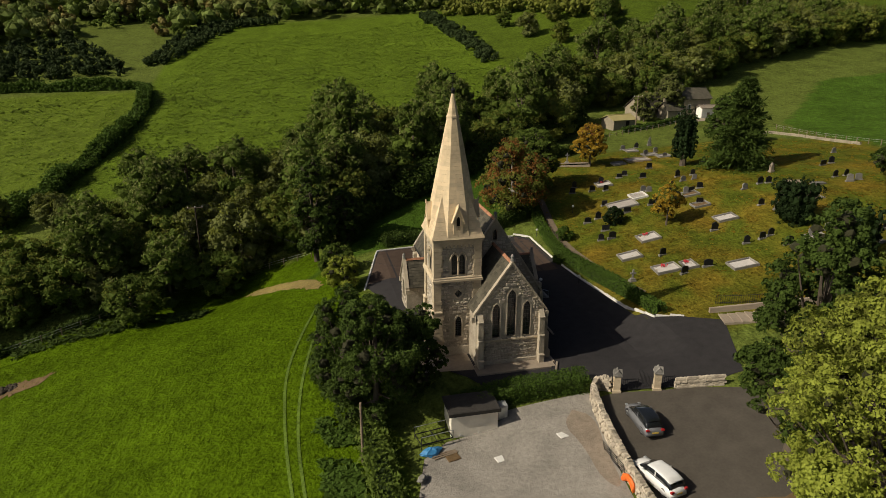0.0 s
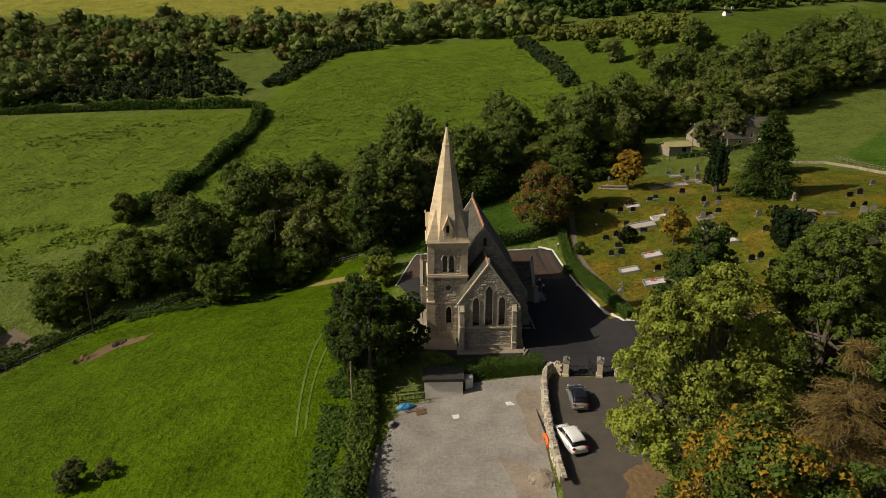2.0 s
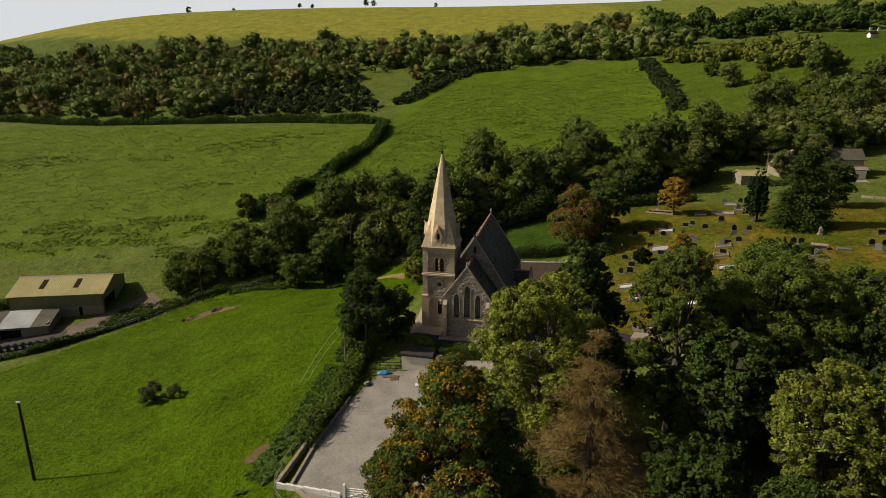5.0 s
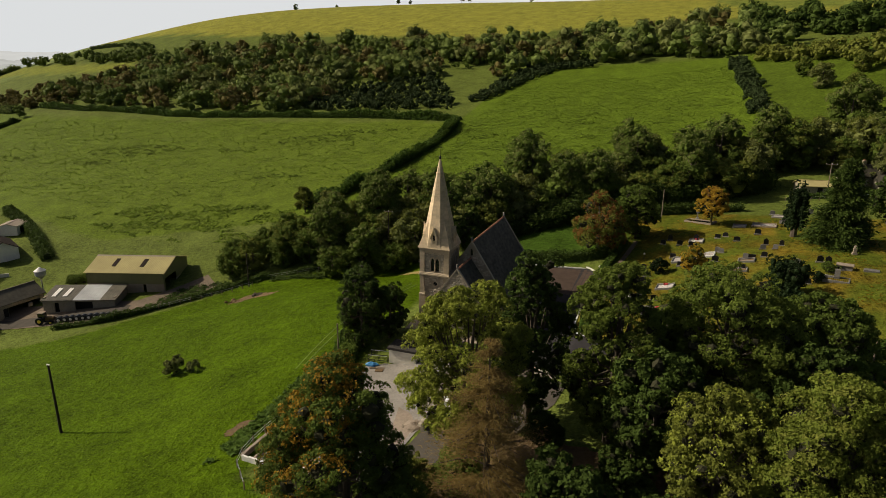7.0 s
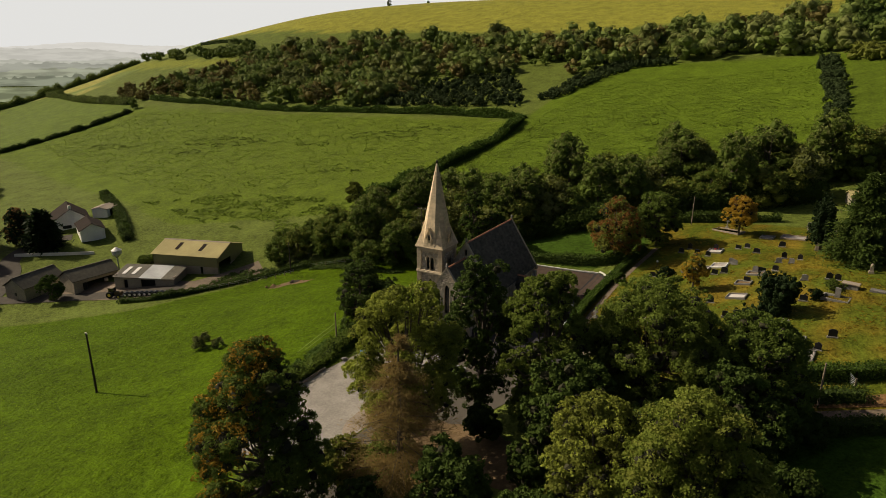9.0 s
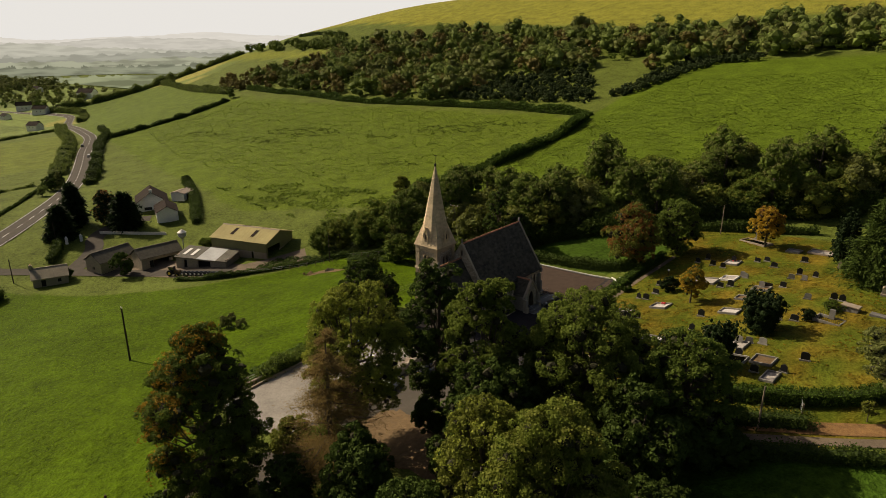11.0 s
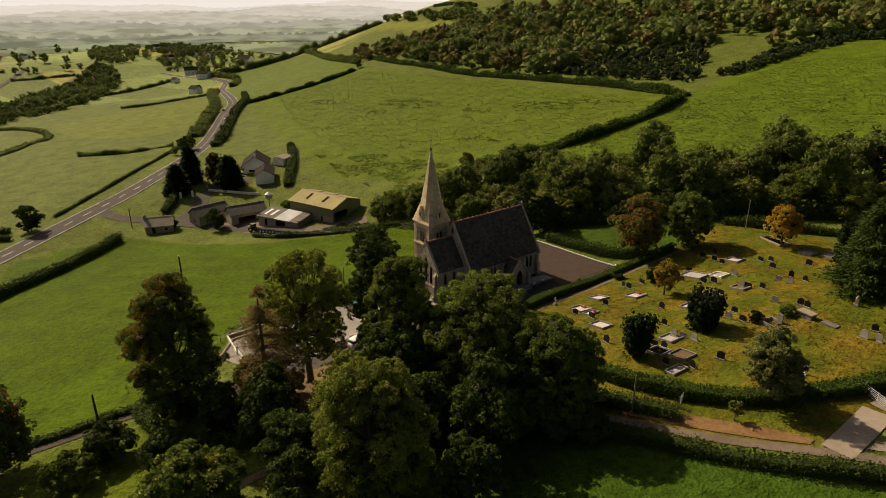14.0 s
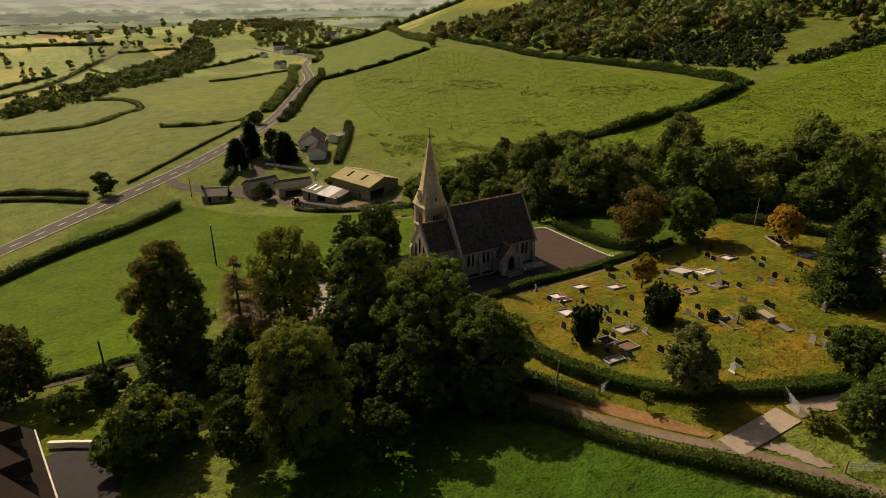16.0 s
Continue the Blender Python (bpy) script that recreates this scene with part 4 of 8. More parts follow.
# tower
T = 2.12
for axis, sign in (("y", -1), ("x", -1), ("x", 1), ("y", 1)):
    where = facing(axis, sign * T, sign)
    belfry = [lancet(-0.36 + 0.08, 8.05, 10.05, 0.56), lancet(0.36 + 0.08, 8.05, 10.05, 0.56)]
    low = [foil(0.1, 6.1, 0.36), lancet(0.15, 1.6, 3.75, 0.62)] if (axis, sign) == ("y", -1) else []
    w = wall("tower_wall", [(-T + 0.02, -1.2), (T - 0.02, -1.2), (T - 0.02, 11.35), (-T + 0.02, 11.35)], belfry + low, where, 0.35)
    for q in belfry:
        window(church, q, where, 0.14)
    hood = Shape()
    for cx in (-0.28, 0.44):
        o = lancet(cx, 9.0, 10.28, 0.84)
        hood.tube([where(*p, 0.08) for p in o[1:-1]], [0.07] * (len(o) - 2), 5)
    hood.tube([where(0.08, 8.05, 0.05), where(0.08, 9.3, 0.05)], [0.09, 0.09], 8)
    hood.make("hood_mould", ASHLAR, church, "carved tan hood over twin belfry lights")
    for q in low:
        window(church, q, where, 0.16, lattice=True)
    for k in range(8):
        u = -1.25 + k * 0.36
        a = Shape()
        p = where(u, 10.72, 0.0)
        dx, dy = (0.1, 0.09) if axis == "y" else (0.09, 0.1)
        a.box(p[0] - dx, p[0] + dx, p[1] - dy, p[1] + dy, 10.72, 10.98)
        a.make("corbel", ASHLAR, church)
for sx in (-1, 1):
    for sy in (-1, 1):
        x0, x1 = sorted((sx * 1.62, sx * 2.3))
        y0, y1 = sorted((sy * 1.62, sy * 2.3))
        z = -1.2
        while z < 11.3:
            low = z < 4.3
            h = min(rng.uniform(0.34, 0.46), (4.34 if low else 11.34) - z)
            e = rng.uniform(0.1, 0.13) if low else rng.uniform(-0.012, 0.012)
            long = rng.uniform(0.0, 0.2)
            a0, a1 = (x0, x1 + long) if sx < 0 else (x0 - long, x1)
            Shape().box(a0 - e, a1 + e, y0 - e, y1 + e, z, z + h - 0.012).make("quoin", ASHLAR, church)
            z += max(h, 0.05)
        Shape().box(x0 - 0.14, x1 + 0.14, y0 - 0.14, y1 + 0.14, 4.3, 4.52, 0.12).make("offset", ASHLAR, church)
Shape().box(-2.42, 2.42, -2.42, 2.42, 7.42, 7.72, 0.1).box(-2.36, 2.36, -2.36, 2.36, 7.72, 7.86, 0.05).make("string_course", ASHLAR, church, "projecting tan string course")
Shape().box(-2.3, 2.3, -2.3, 2.3, 11.02, 11.42).box(-2.42, 2.42, -2.42, 2.42, 11.42, 11.68, 0.03).make("cornice", ASHLAR, church, "tan cornice under the spire")
Shape().box(-2.2, 2.2, -2.2, 2.2, -1.2, 0.62, 0.08).make("tower_plinth", RUBBLE, church)

# broach spire, course by course
spire = Shape()
FOOT, TIP = 11.66, 24.55


def eight(z, swell_out=0.0):
    a = 2.4 * (TIP - z) / (TIP - FOOT) + 0.09 + swell_out
    r = a / math.cos(math.pi / 8)
    return [(r * math.cos(math.pi / 8 + k * math.pi / 4), r * math.sin(math.pi / 8 + k * math.pi / 4), z) for k in range(8)]


z, k = FOOT, 0
while z < TIP - 0.05:
    h = min(0.36, TIP - z)
    e = 0.004 * (k % 2)
    lo, hi = eight(z, e), eight(z + h - 0.006, e)
    for j in range(8):
        i = (j + 1) % 8
        cuts = 2 if z < 17 else 1
        for c in range(cuts):
            u0, u1 = c / cuts, (c + 1) / cuts - (0.004 if cuts > 1 else 0)
            if cuts > 1 and k % 2:
                u0, u1 = (0, 0.34) if c == 0 else (0.345, 1)
            P = lambda a, b, u: tuple(a[q] * (1 - u) + b[q] * u for q in range(3))
            v = [P(lo[j], lo[i], u0), P(lo[j], lo[i], u1), P(hi[j], hi[i], u1), P(hi[j], hi[i], u0)]
            inner = [(p[0] * 0.8, p[1] * 0.8, p[2]) for p in v]
            spire.add(v + inner, [(0, 1, 2, 3), (0, 3, 7, 4), (1, 5, 6, 2), (3, 2, 6, 7), (0, 4, 5, 1)])
    z += h
    k += 1
spire.make("spire", SPIRE, church, "cream stone broach spire, weathered, in courses")
TOPB = 15.5
for sx in (-1, 1):
    for sy in (-1, 1):
        b = Shape()
        q = 2.4 * (TIP - TOPB) / (TIP - FOOT) + 0.09
        c = Vector((sx * 2.47, sy * 2.47, FOOT))
        e1, e2 = Vector((sx * 2.5, sy * 0.98, FOOT)), Vector((sx * 0.98, sy * 2.5, FOOT))
        t = Vector((sx * q * 0.7071, sy * q * 0.7071, TOPB))
        inn = Vector((sx * 0.8, sy * 0.8, FOOT))
        steps = 10
        for m in range(steps):
            a, d = m / steps, (m + 1) / steps - 0.004
            L = lambda p, u: tuple(p.lerp(t, u))
            b.add([L(e1, a), L(c, a), L(e2, a), L(e1, d), L(c, d), L(e2, d), L(inn, a), L(inn, d)], [(0, 1, 4, 3), (1, 2, 5, 4), (3, 4, 5, 7), (0, 3, 7, 6), (2, 6, 7, 5), (0, 6, 2, 1)])
        b.make("broach", SPIRE, church)
Shape().add([(sx * 2.52, sy * 2.52, 11.62) for sx, sy in ((-1, -1), (1, -1), (1, 1), (-1, 1))] + [(sx * 2.44, sy * 2.44, 11.86) for sx, sy in ((-1, -1), (1, -1), (1, 1), (-1, 1))], [(3, 2, 1, 0), (4, 5, 6, 7), (0, 1, 5, 4), (1, 2, 6, 5), (2, 3, 7, 6), (3, 0, 4, 7)]).make("spire_foot", SPIRE, church)
for turn in range(4):
    m = Matrix.Rotation(turn * math.pi / 2, 4, "Z")
    where = lambda u, z, d=0.0: tuple(m @ Vector((u, -2.42 - d, z)))
    o = [(-0.46, 12.1), (0.46, 12.1), (0.46, 13.5), (0.0, 14.45), (-0.46, 13.5)]
    lu = pierced(o, [lancet(0, 12.45, 13.75, 0.36)], where, 0.16).make("lucarne", SPIRE, church, "gabled spire light in cream stone")
    # flat dark pane paints the shade inside the opening
    pane(lancet(0, 12.45, 13.75, 0.36), where, -0.14).make("louvre", DARKVOID, lu)
    s = Shape()
    for sgn in (-1, 1):
        s.prism([where(sgn * 0.64, 13.15, 0.1), where(sgn * 0.56, 13.05, 0.1), where(0, 14.45, 0.1), where(0, 14.72, 0.1)], m.to_3x3() @ Vector((0, 1.3, 0)))
        s.prism([where(sgn * 0.46, 12.1, -0.1), where(sgn * 0.34, 12.1, -0.1), where(sgn * 0.34, 13.5, -0.1), where(sgn * 0.46, 13.5, -0.1)], m.to_3x3() @ Vector((0, 0.9, 0)))
    s.tube([where(0, 14.6, 0.1), where(0, 14.95, 0.1)], [0.09, 0.05], 6)
    s.make("gablet", SPIRE, lu)
Shape().loft([eight(22.35, 0.05), eight(22.5, 0.06), eight(22.6, 0.02)]).make("spire_band", SPIRE, church)
vane = Shape().tube([(0, 0, 24.4), (0, 0, 24.7), (0, 0, 24.78), (0, 0, 24.95)], [0.12, 0.2, 0.2, 0.05], 8)
vane.tube([(0, 0, 24.8), (0, 0, 26.2)], [0.035, 0.02], 5)
vane.prism([(-0.28, -0.015, 26.1), (0.2, -0.015, 26.06), (0.3, -0.015, 26.26), (0.08, -0.015, 26.17), (-0.26, -0.015, 26.22)], (0, 0.03, 0))
vane.make("weather_vane", IRON, church, "iron rod with a weather vane")


def slated(name, e0, e1, r0, r1, parent, seed, lap=0.32):
    """A slated slope between an eave line and a ridge line, in overlapping courses of uneven runs."""
    g = np.random.default_rng(seed)
    e0, e1, r0, r1 = (Vector(p) for p in (e0, e1, r0, r1))
    n = max(4, int((r0 - e0).length / lap))
    up = (r0 - e0).normalized()
    nor = (e1 - e0).cross(up).normalized()
    if nor.z < 0:
        nor = -nor
    s = Shape()
    for k in range(n):
        a0, a1 = e0.lerp(r0, k / n), e1.lerp(r1, k / n)
        b0, b1 = e0.lerp(r0, (k + 1.06) / n), e1.lerp(r1, (k + 1.06) / n)
        u = 0.0
        run = (a1 - a0).length
        while u < run - 0.02:
            w = min(g.uniform(0.25, 0.9), run - u)
            p, q = u / run, (u + w - 0.008) / run
            lift = 0.045 + g.uniform(0, 0.012)
            v = [a0.lerp(a1, p) + nor * lift, a0.lerp(a1, q) + nor * lift, b0.lerp(b1, q) + nor * 0.008, b0.lerp(b1, p) + nor * 0.008]
            low = [a0.lerp(a1, p) - nor * 0.02, a0.lerp(a1, q) - nor * 0.02]
            s.add(v + low, [(0, 1, 2, 3), (4, 5, 1, 0)])
            u += w
    s.add([e0, e1, r1, r0], [(0, 1, 2, 3)])
    s.add([e0 - nor * 0.14, e1 - nor * 0.14, r1 - nor * 0.14, r0 - nor * 0.14], [(3, 2, 1, 0)])
    return s.make(name, SLATE, parent, "dark mottled slate slope")


def gabled(x0, x1, y0, y1, eave, ridge_z, seed, coped=(True, True), over=0.25, ridge_mat=RIDGE, axis="y", parent=church):
    """A pitched slate roof with ridge tiles and coped gables; its ridge runs along axis."""
    if axis == "y":
        c = (x0 + x1) / 2
        P = lambda a, b, z: (a, b, z)
    else:
        c = (y0 + y1) / 2
        x0, x1, y0, y1 = y0, y1, x0, x1
        P = lambda a, b, z: (b, a, z)
    slope = (ridge_z - eave) / (x1 - c)
    slated("roof_slope", P(x1 + over, y0, eave - over * slope), P(x1 + over, y1, eave - over * slope), P(c, y0, ridge_z), P(c, y1, ridge_z), parent, seed)
    slated("roof_slope", P(x0 - over, y0, eave - over * slope), P(x0 - over, y1, eave - over * slope), P(c, y0, ridge_z), P(c, y1, ridge_z), parent, seed + 1)
    k = y0
    while k < y1 - 0.05:
        w = min(0.48, y1 - k)
        s = Shape().prism([P(c - 0.2, k, ridge_z - 0.05), P(c - 0.05, k, ridge_z + 0.13), P(c + 0.05, k, ridge_z + 0.13), P(c + 0.2, k, ridge_z - 0.05)], Vector(P(0, w - 0.02, 0)))
        s.make("ridge_tile", ridge_mat, parent)
        k += w
    for at, on in ((y0, coped[0]), (y1, coped[1])):
        if not on:
            continue
        for sgn, xe in ((1, x1), (-1, x0)):
            edge = xe + sgn * (over + 0.08)
            ze = eave - (over + 0.08) * slope
            s = Shape().prism([P(edge, at - 0.2, ze - 0.1), P(edge, at - 0.2, ze + 0.18), P(c, at - 0.2, ridge_z + 0.22), P(c, at - 0.2, ridge_z - 0.05)], Vector(P(0, 0.42, 0)))
            s.box(*sorted((P(edge - 0.22, at, 0)[0], P(edge + 0.12, at, 0)[0])) if axis == "y" else sorted((at - 0.25, at + 0.27)), *(sorted((at - 0.25, at + 0.27)) if axis == "y" else sorted((edge - 0.22, edge + 0.12))), ze - 0.55, ze - 0.05)
            s.make("gable_coping", GREYTAN if parent is church else GREYSTONE, parent)
        f = Shape().tube([P(c, at, ridge_z + 0.2), P(c, at, ridge_z + 0.55), P(c, at, ridge_z + 0.62), P(c, at, ridge_z + 0.8)], [0.2, 0.13, 0.2, 0.06], 6)
        f.make("gable_cross", GREYSTONE, parent)


# chancel
CX0, CX1, CY0, CY1 = 1.25, 7.75, -4.75, 1.3
where = facing("y", CY0, -1)
lights = [lancet(3.1, 2.45, 5.85, 0.72), lancet(4.58, 2.45, 7.15, 0.8), lancet(6.08, 2.45, 5.9, 0.72)]
wall("chancel_wall", [(CX0, -1.2), (CX1, -1.2), (CX1, 5.3), (4.5, 9.8), (CX0, 5.3)], lights, where, 0.5, "grey rubble east wall of the chancel")
for q in lights:
    window(church, q, where, 0.1)
where = facing("x", CX1, 1)
side = [lancet(-2.9, 2.3, 4.5, 0.6), lancet(-0.9, 2.3, 4.5, 0.6)]
wall("chancel_side_wall", [(CY0 + 0.5, -1.2), (CY1, -1.2), (CY1, 5.25), (CY0 + 0.5, 5.25)], side, where, 0.5)
for q in side:
    window(church, q, where)
Shape().box(CX0, CX0 + 0.5, CY0 + 0.5, CY1, -1.2, 5.25).make("chancel_side_wall", RUBBLE, church)
gabled(CX0, CX1, CY0 + 0.1, CY1, 5.25, 9.75, 31, coped=(True, False))
Shape().box(CX0 - 0.02, CX1 + 0.06, CY0 - 0.1, CY0, 2.02, 2.22, 0.06).make("sill_course", ASHLAR, church, "tan sill course below the lancets")
for bx in (CX0 + 0.02, CX1 - 0.5):
    s = Shape()
    for a, b, d in ((-1.2, 0.55, 1.0), (0.5, 2.5, 0.78), (2.45, 4.35, 0.6)):
        s.box(bx, bx + 0.5, CY0 - d * 0.8, CY0, a, b, 0.1)
        s.box(bx - 0.03, bx + 0.53, CY0 - d * 0.8 - 0.05, CY0, b - 0.12, b + 0.02, 0.05)
    s.prism([(bx, CY0 - 0.48, 4.35), (bx, CY0, 4.35), (bx, CY0, 5.0)], (0.5, 0, 0))
    s.make("buttress", GREYTAN, church, "stepped weathered stone buttress")
s = Shape()
for a, b, d in ((-1.2, 0.55, 0.9), (0.5, 2.5, 0.7), (2.45, 4.2, 0.5)):
    s.box(CX1, CX1 + d, CY0 + 0.05, CY0 + 0.65, a, b, 0.1)
s.make("buttress", GREYTAN, church)
Shape().box(CX0 - 0.1, CX1 + 0.1, CY0 - 0.14, CY0, -1.2, 0.1, 0.08).make("chancel_plinth", RUBBLE, church)

# nave
NX0, NX1, NY0, NY1 = -0.2, 9.5, 1.15, 18.3
NC = (NX0 + NX1) / 2
where = facing("y", NY0, -1)
wall("nave_gable_wall", [(NX0, -1.2), (NX1, -1.2), (NX1, 4.75), (NC, 12.2), (NX0, 4.75)], [lancet(NC, 10.1, 11.2, 0.4)], where, 0.55)
window(church, lancet(NC, 10.1, 11.2, 0.4), where, 0.12)
Shape().prism([(NX0, NY1, -1.2), (NX1, NY1, -1.2), (NX1, NY1, 4.75), (NC, NY1, 12.2), (NX0, NY1, 4.75)], (0, -0.55, 0)).make("nave_west_wall", RUBBLE, church)
where = facing("x", NX1, 1)
pairs = [lancet(u + o, 1.4, 3.8, 0.55) for u in (3.4, 6.8, 15.9) for o in (-0.48, 0.48)]
wall("nave_side_wall", [(NY0 + 0.55, -1.2), (NY1 - 0.55, -1.2), (NY1 - 0.55, 4.75), (NY0 + 0.55, 4.75)], pairs, where, 0.55, "grey rubble side wall with paired lancets")
for q in pairs:
    window(church, q, where, 0.14)
where = facing("x", NX0, -1)
left = [lancet(u + o, 1.4, 3.8, 0.55) for u in (5.6, 8.4, 15.6) for o in (-0.48, 0.48)]
wall("nave_side_wall", [(NY0 + 0.55, -1.2), (NY1 - 0.55, -1.2), (NY1 - 0.55, 4.75), (NY0 + 0.55, 4.75)], left, where, 0.55)
for q in left:
    window(church, q, where, 0.14)
gabled(NX0, NX1, NY0 + 0.05, NY1 - 0.05, 4.75, 12.2, 41)
for x0, sgn in ((NX1, 1), (NX0, -1)):
    for by in (1.3, 5.0, 8.3, 14.0, 17.5):
        s = Shape()
        for a, b, d in ((-1.2, 0.5, 1.0), (0.45, 2.2, 0.75), (2.15, 3.6, 0.5)):
            s.box(*sorted((x0, x0 + sgn * d)), by, by + 0.62, a, b, 0.1)
        s.make("buttress", GREYTAN, church)
    Shape().box(*sorted((x0, x0 + sgn * 0.14)), NY0, NY1, -1.2, 0.15, 0.06).make("nave_plinth", RUBBLE, church)
    Shape().box(*sorted((x0 + sgn * 0.2, x0 + sgn * 0.34)), NY0 + 0.2, NY1 - 0.2, 4.28, 4.42).make("gutter", IRON, church)
# south porch
PX, PY0, PY1 = 12.3, 9.0, 12.6
PC = (PY0 + PY1) / 2
where = facing("x", PX, 1)
arch = lancet(PC, -0.3, 3.0, 1.5)
wall("porch_wall", [(PY0, -1.2), (PY1, -1.2), (PY1, 2.6), (PC, 4.9), (PY0, 2.6)], [arch], where, 0.4, "stone gable of the porch with a pointed arch")
ring(grown(arch, 0.22), arch, where, 0.06, -0.2).make("porch_arch", ASHLAR, church)
pane(arch, where, -0.9).make("porch_door", OAK, church, "dark oak door deep in the porch")
for by in (PY0, PY1 - 0.4):
    Shape().box(NX1, PX - 0.4, by, by + 0.4, -1.2, 2.6).make("porch_side_wall", RUBBLE, church)
gabled(NX1 - 1.2, PX - 0.05, PY0, PY1, 2.6, 4.85, 51, coped=(False, True), axis="x")
for by in (PY0 - 0.5, PY1 - 0.1):
    s = Shape()
    for a, b, d in ((-1.2, 0.6, 0.8), (0.55, 2.0, 0.55)):
        s.box(PX, PX + d, by, by + 0.6, a, b, 0.1)
    s.make("buttress", GREYTAN, church)
# vestry on the other side
VX = -3.0
where = facing("x", VX, -1)
vw = [lancet(11.0, 0.9, 2.9, 0.6)]
wall("vestry_wall", [(9.2, -1.2), (12.8, -1.2), (12.8, 2.8), (11.0, 5.2), (9.2, 2.8)], vw, where, 0.4)
window(church, vw[0], where)
for by in (9.2, 12.4):
    Shape().box(VX + 0.4, NX0, by, by + 0.4, -1.2, 2.8).make("vestry_side_wall", RUBBLE, church)
gabled(VX + 0.05, NX0 + 1.3, 9.2, 12.8, 2.8, 5.15, 61, coped=(True, False), axis="x")

# ---- single trees near the church ----
def plant(tree, x, y, turn=0.0, size=1.0, sink=0.2, tall=1.0):
    tree.matrix_basis = on_ground(x, y, turn, size, sink, tall)
    return tree


plant(broadleaf("ash_tree", "tall pale yellow-green ash tree with an airy crown beside the entrance", 101, 20.5, 8.0, L_LIGHT, 12000, 0.46, low=0.17, lobes=110, bark=BARK, accent=L_OLIVE, accent_share=0.18, heart=0.24, finer=2.6, lump=(0.1, 0.18)), 15.8, -33.2)
# amber leaves also colour in the sunlit west; the shaded east stays dark
plant(broadleaf("chestnut_tree", "horse chestnut turning orange, leafy to the ground", 202, 20.0, 7.4, L_MID, 20000, 0.4, low=-0.05, lobes=100, accent=L_AMBER, accent_share=0.12, taper=0.18, finer=2.2, lump=(0.13, 0.23), heart=0.5, turning=(-1.0, -0.6, 0.4), turned=0.45), 11.8, -49.6)
plant(conifer("larch_tree", "thin brown dying larch", 103, 18.0, 6.8, L_DEAD, 46000, 0.3, low=0.04, power=0.9, droop=0.2, tiers=19, slim=0.14), 20.4, -41.2)
plant(broadleaf("sycamore_tree", "dense dark green sycamore", 104, 20.5, 6.6, L_SYC, 13500, 0.42, low=0.06, lobes=90, lump=(0.13, 0.23), finer=1.6), 28.6, -26.4, size=0.97)
plant(broadleaf("sycamore_tree", "broad dark green sycamore with a domed crown", 105, 17.0, 9.6, L_SYC, 21000, 0.42, low=0.04, lobes=110, lump=(0.12, 0.21), finer=1.6), 38.6, -21.0)
plant(broadleaf("sycamore_tree", "spreading dark sycamore above the lane", 138, 13.0, 7.0, L_MID, 12000, 0.42, low=0.04, lobes=80, lump=(0.14, 0.24), finer=1.4), 47.5, -18.5)
plant(broadleaf("lime_tree", "bushy yellow-green lime tree", 106, 16.5, 6.9, L_LIME, 17000, 0.4, low=0.04, lobes=80, accent=L_OLIVE, accent_share=0.2, finer=1.9, lump=(0.15, 0.26)), 45.2, -41.0)
plant(broadleaf("lime_tree", "olive-green lime tree starting to yellow", 107, 14.5, 5.6, L_OLIVE, 9000, 0.4, low=0.05, lobes=60, accent=L_LIGHT, accent_share=0.15, finer=1.9, lump=(0.15, 0.26)), 38.0, -39.0)
plant(broadleaf("holm_oak", "very dark evergreen oak beside the entrance", 108, 20.5, 5.2, L_DARK, 10000, 0.42, low=0.06, lobes=60, lump=(0.16, 0.28), finer=1.5), 19.6, -23.6)
plant(broadleaf("rowan_tree", "small golden-leaved tree among the graves", 109, 6.8, 2.9, L_GOLD, 4200, 0.28, low=0.14, lobes=22, accent=L_OLIVE, accent_share=0.12, taper=0.6), 35.8, 20.3)
plant(broadleaf("maple_tree", "round golden maple at the edge of the graveyard", 110, 8.6, 4.0, L_GOLD, 6500, 0.3, low=0.14, lobes=30, taper=0.4, accent=L_RUST, accent_share=0.08), 39.0, 52.3)
plant(broadleaf("beech_tree", "grey-green beech with a copper top", 111, 13.0, 6.4, L_OLIVE, 8000, 0.4, low=0.05, lobes=40, bark=PALE_BARK, accent=L_RUST, accent_share=0.4, turned=0.9), 18.8, 36.6)
plant(broadleaf("sycamore_tree", "dark green tree beside the copper-topped beech", 136, 11.5, 5.2, L_MID, 7000, 0.42, low=0.02, lobes=44), 25.0, 44.5)
plant(conifer("cedar_tree", "broad dark cedar among the graves", 112, 14.8, 4.3, L_DARK, 34000, 0.5, low=0.02, power=0.65, droop=0.12, tiers=30, slim=0.45), 58.6, 36.6)
plant(upright_yew("cypress_tree", "narrow dark cypress by the cedar", 113, 12.5, 2.3, L_YEW, 16000, 0.24, stems=12, flare=0.95), 52.8, 43.6)
plant(upright_yew("irish_yew", "columnar dark yew above a grave", 114, 7.2, 2.9, L_YEW, 16000, 0.17, stems=18, flare=0.35), 46.0, -1.5)
plant(upright_yew("irish_yew", "spreading dark yew among headstones", 115, 6.4, 3.7, L_YEW, 20000, 0.19, stems=24, flare=0.4), 48.0, 10.8)
plant(broadleaf("yew_tree", "large black-green yew by the tower", 116, 12.6, 4.9, L_DARK, 11000, 0.3, low=0.0, lobes=46, taper=0.35, lump=(0.15, 0.3), heart=0.5), -8.8, -8.8)
plant(broadleaf("yew_tree", "dark yew crowding the tower's corner", 117, 9.4, 3.8, L_DARK, 8000, 0.3, low=0.0, lobes=34, taper=0.4, lump=(0.16, 0.32), heart=0.5), -5.2, -7.0)
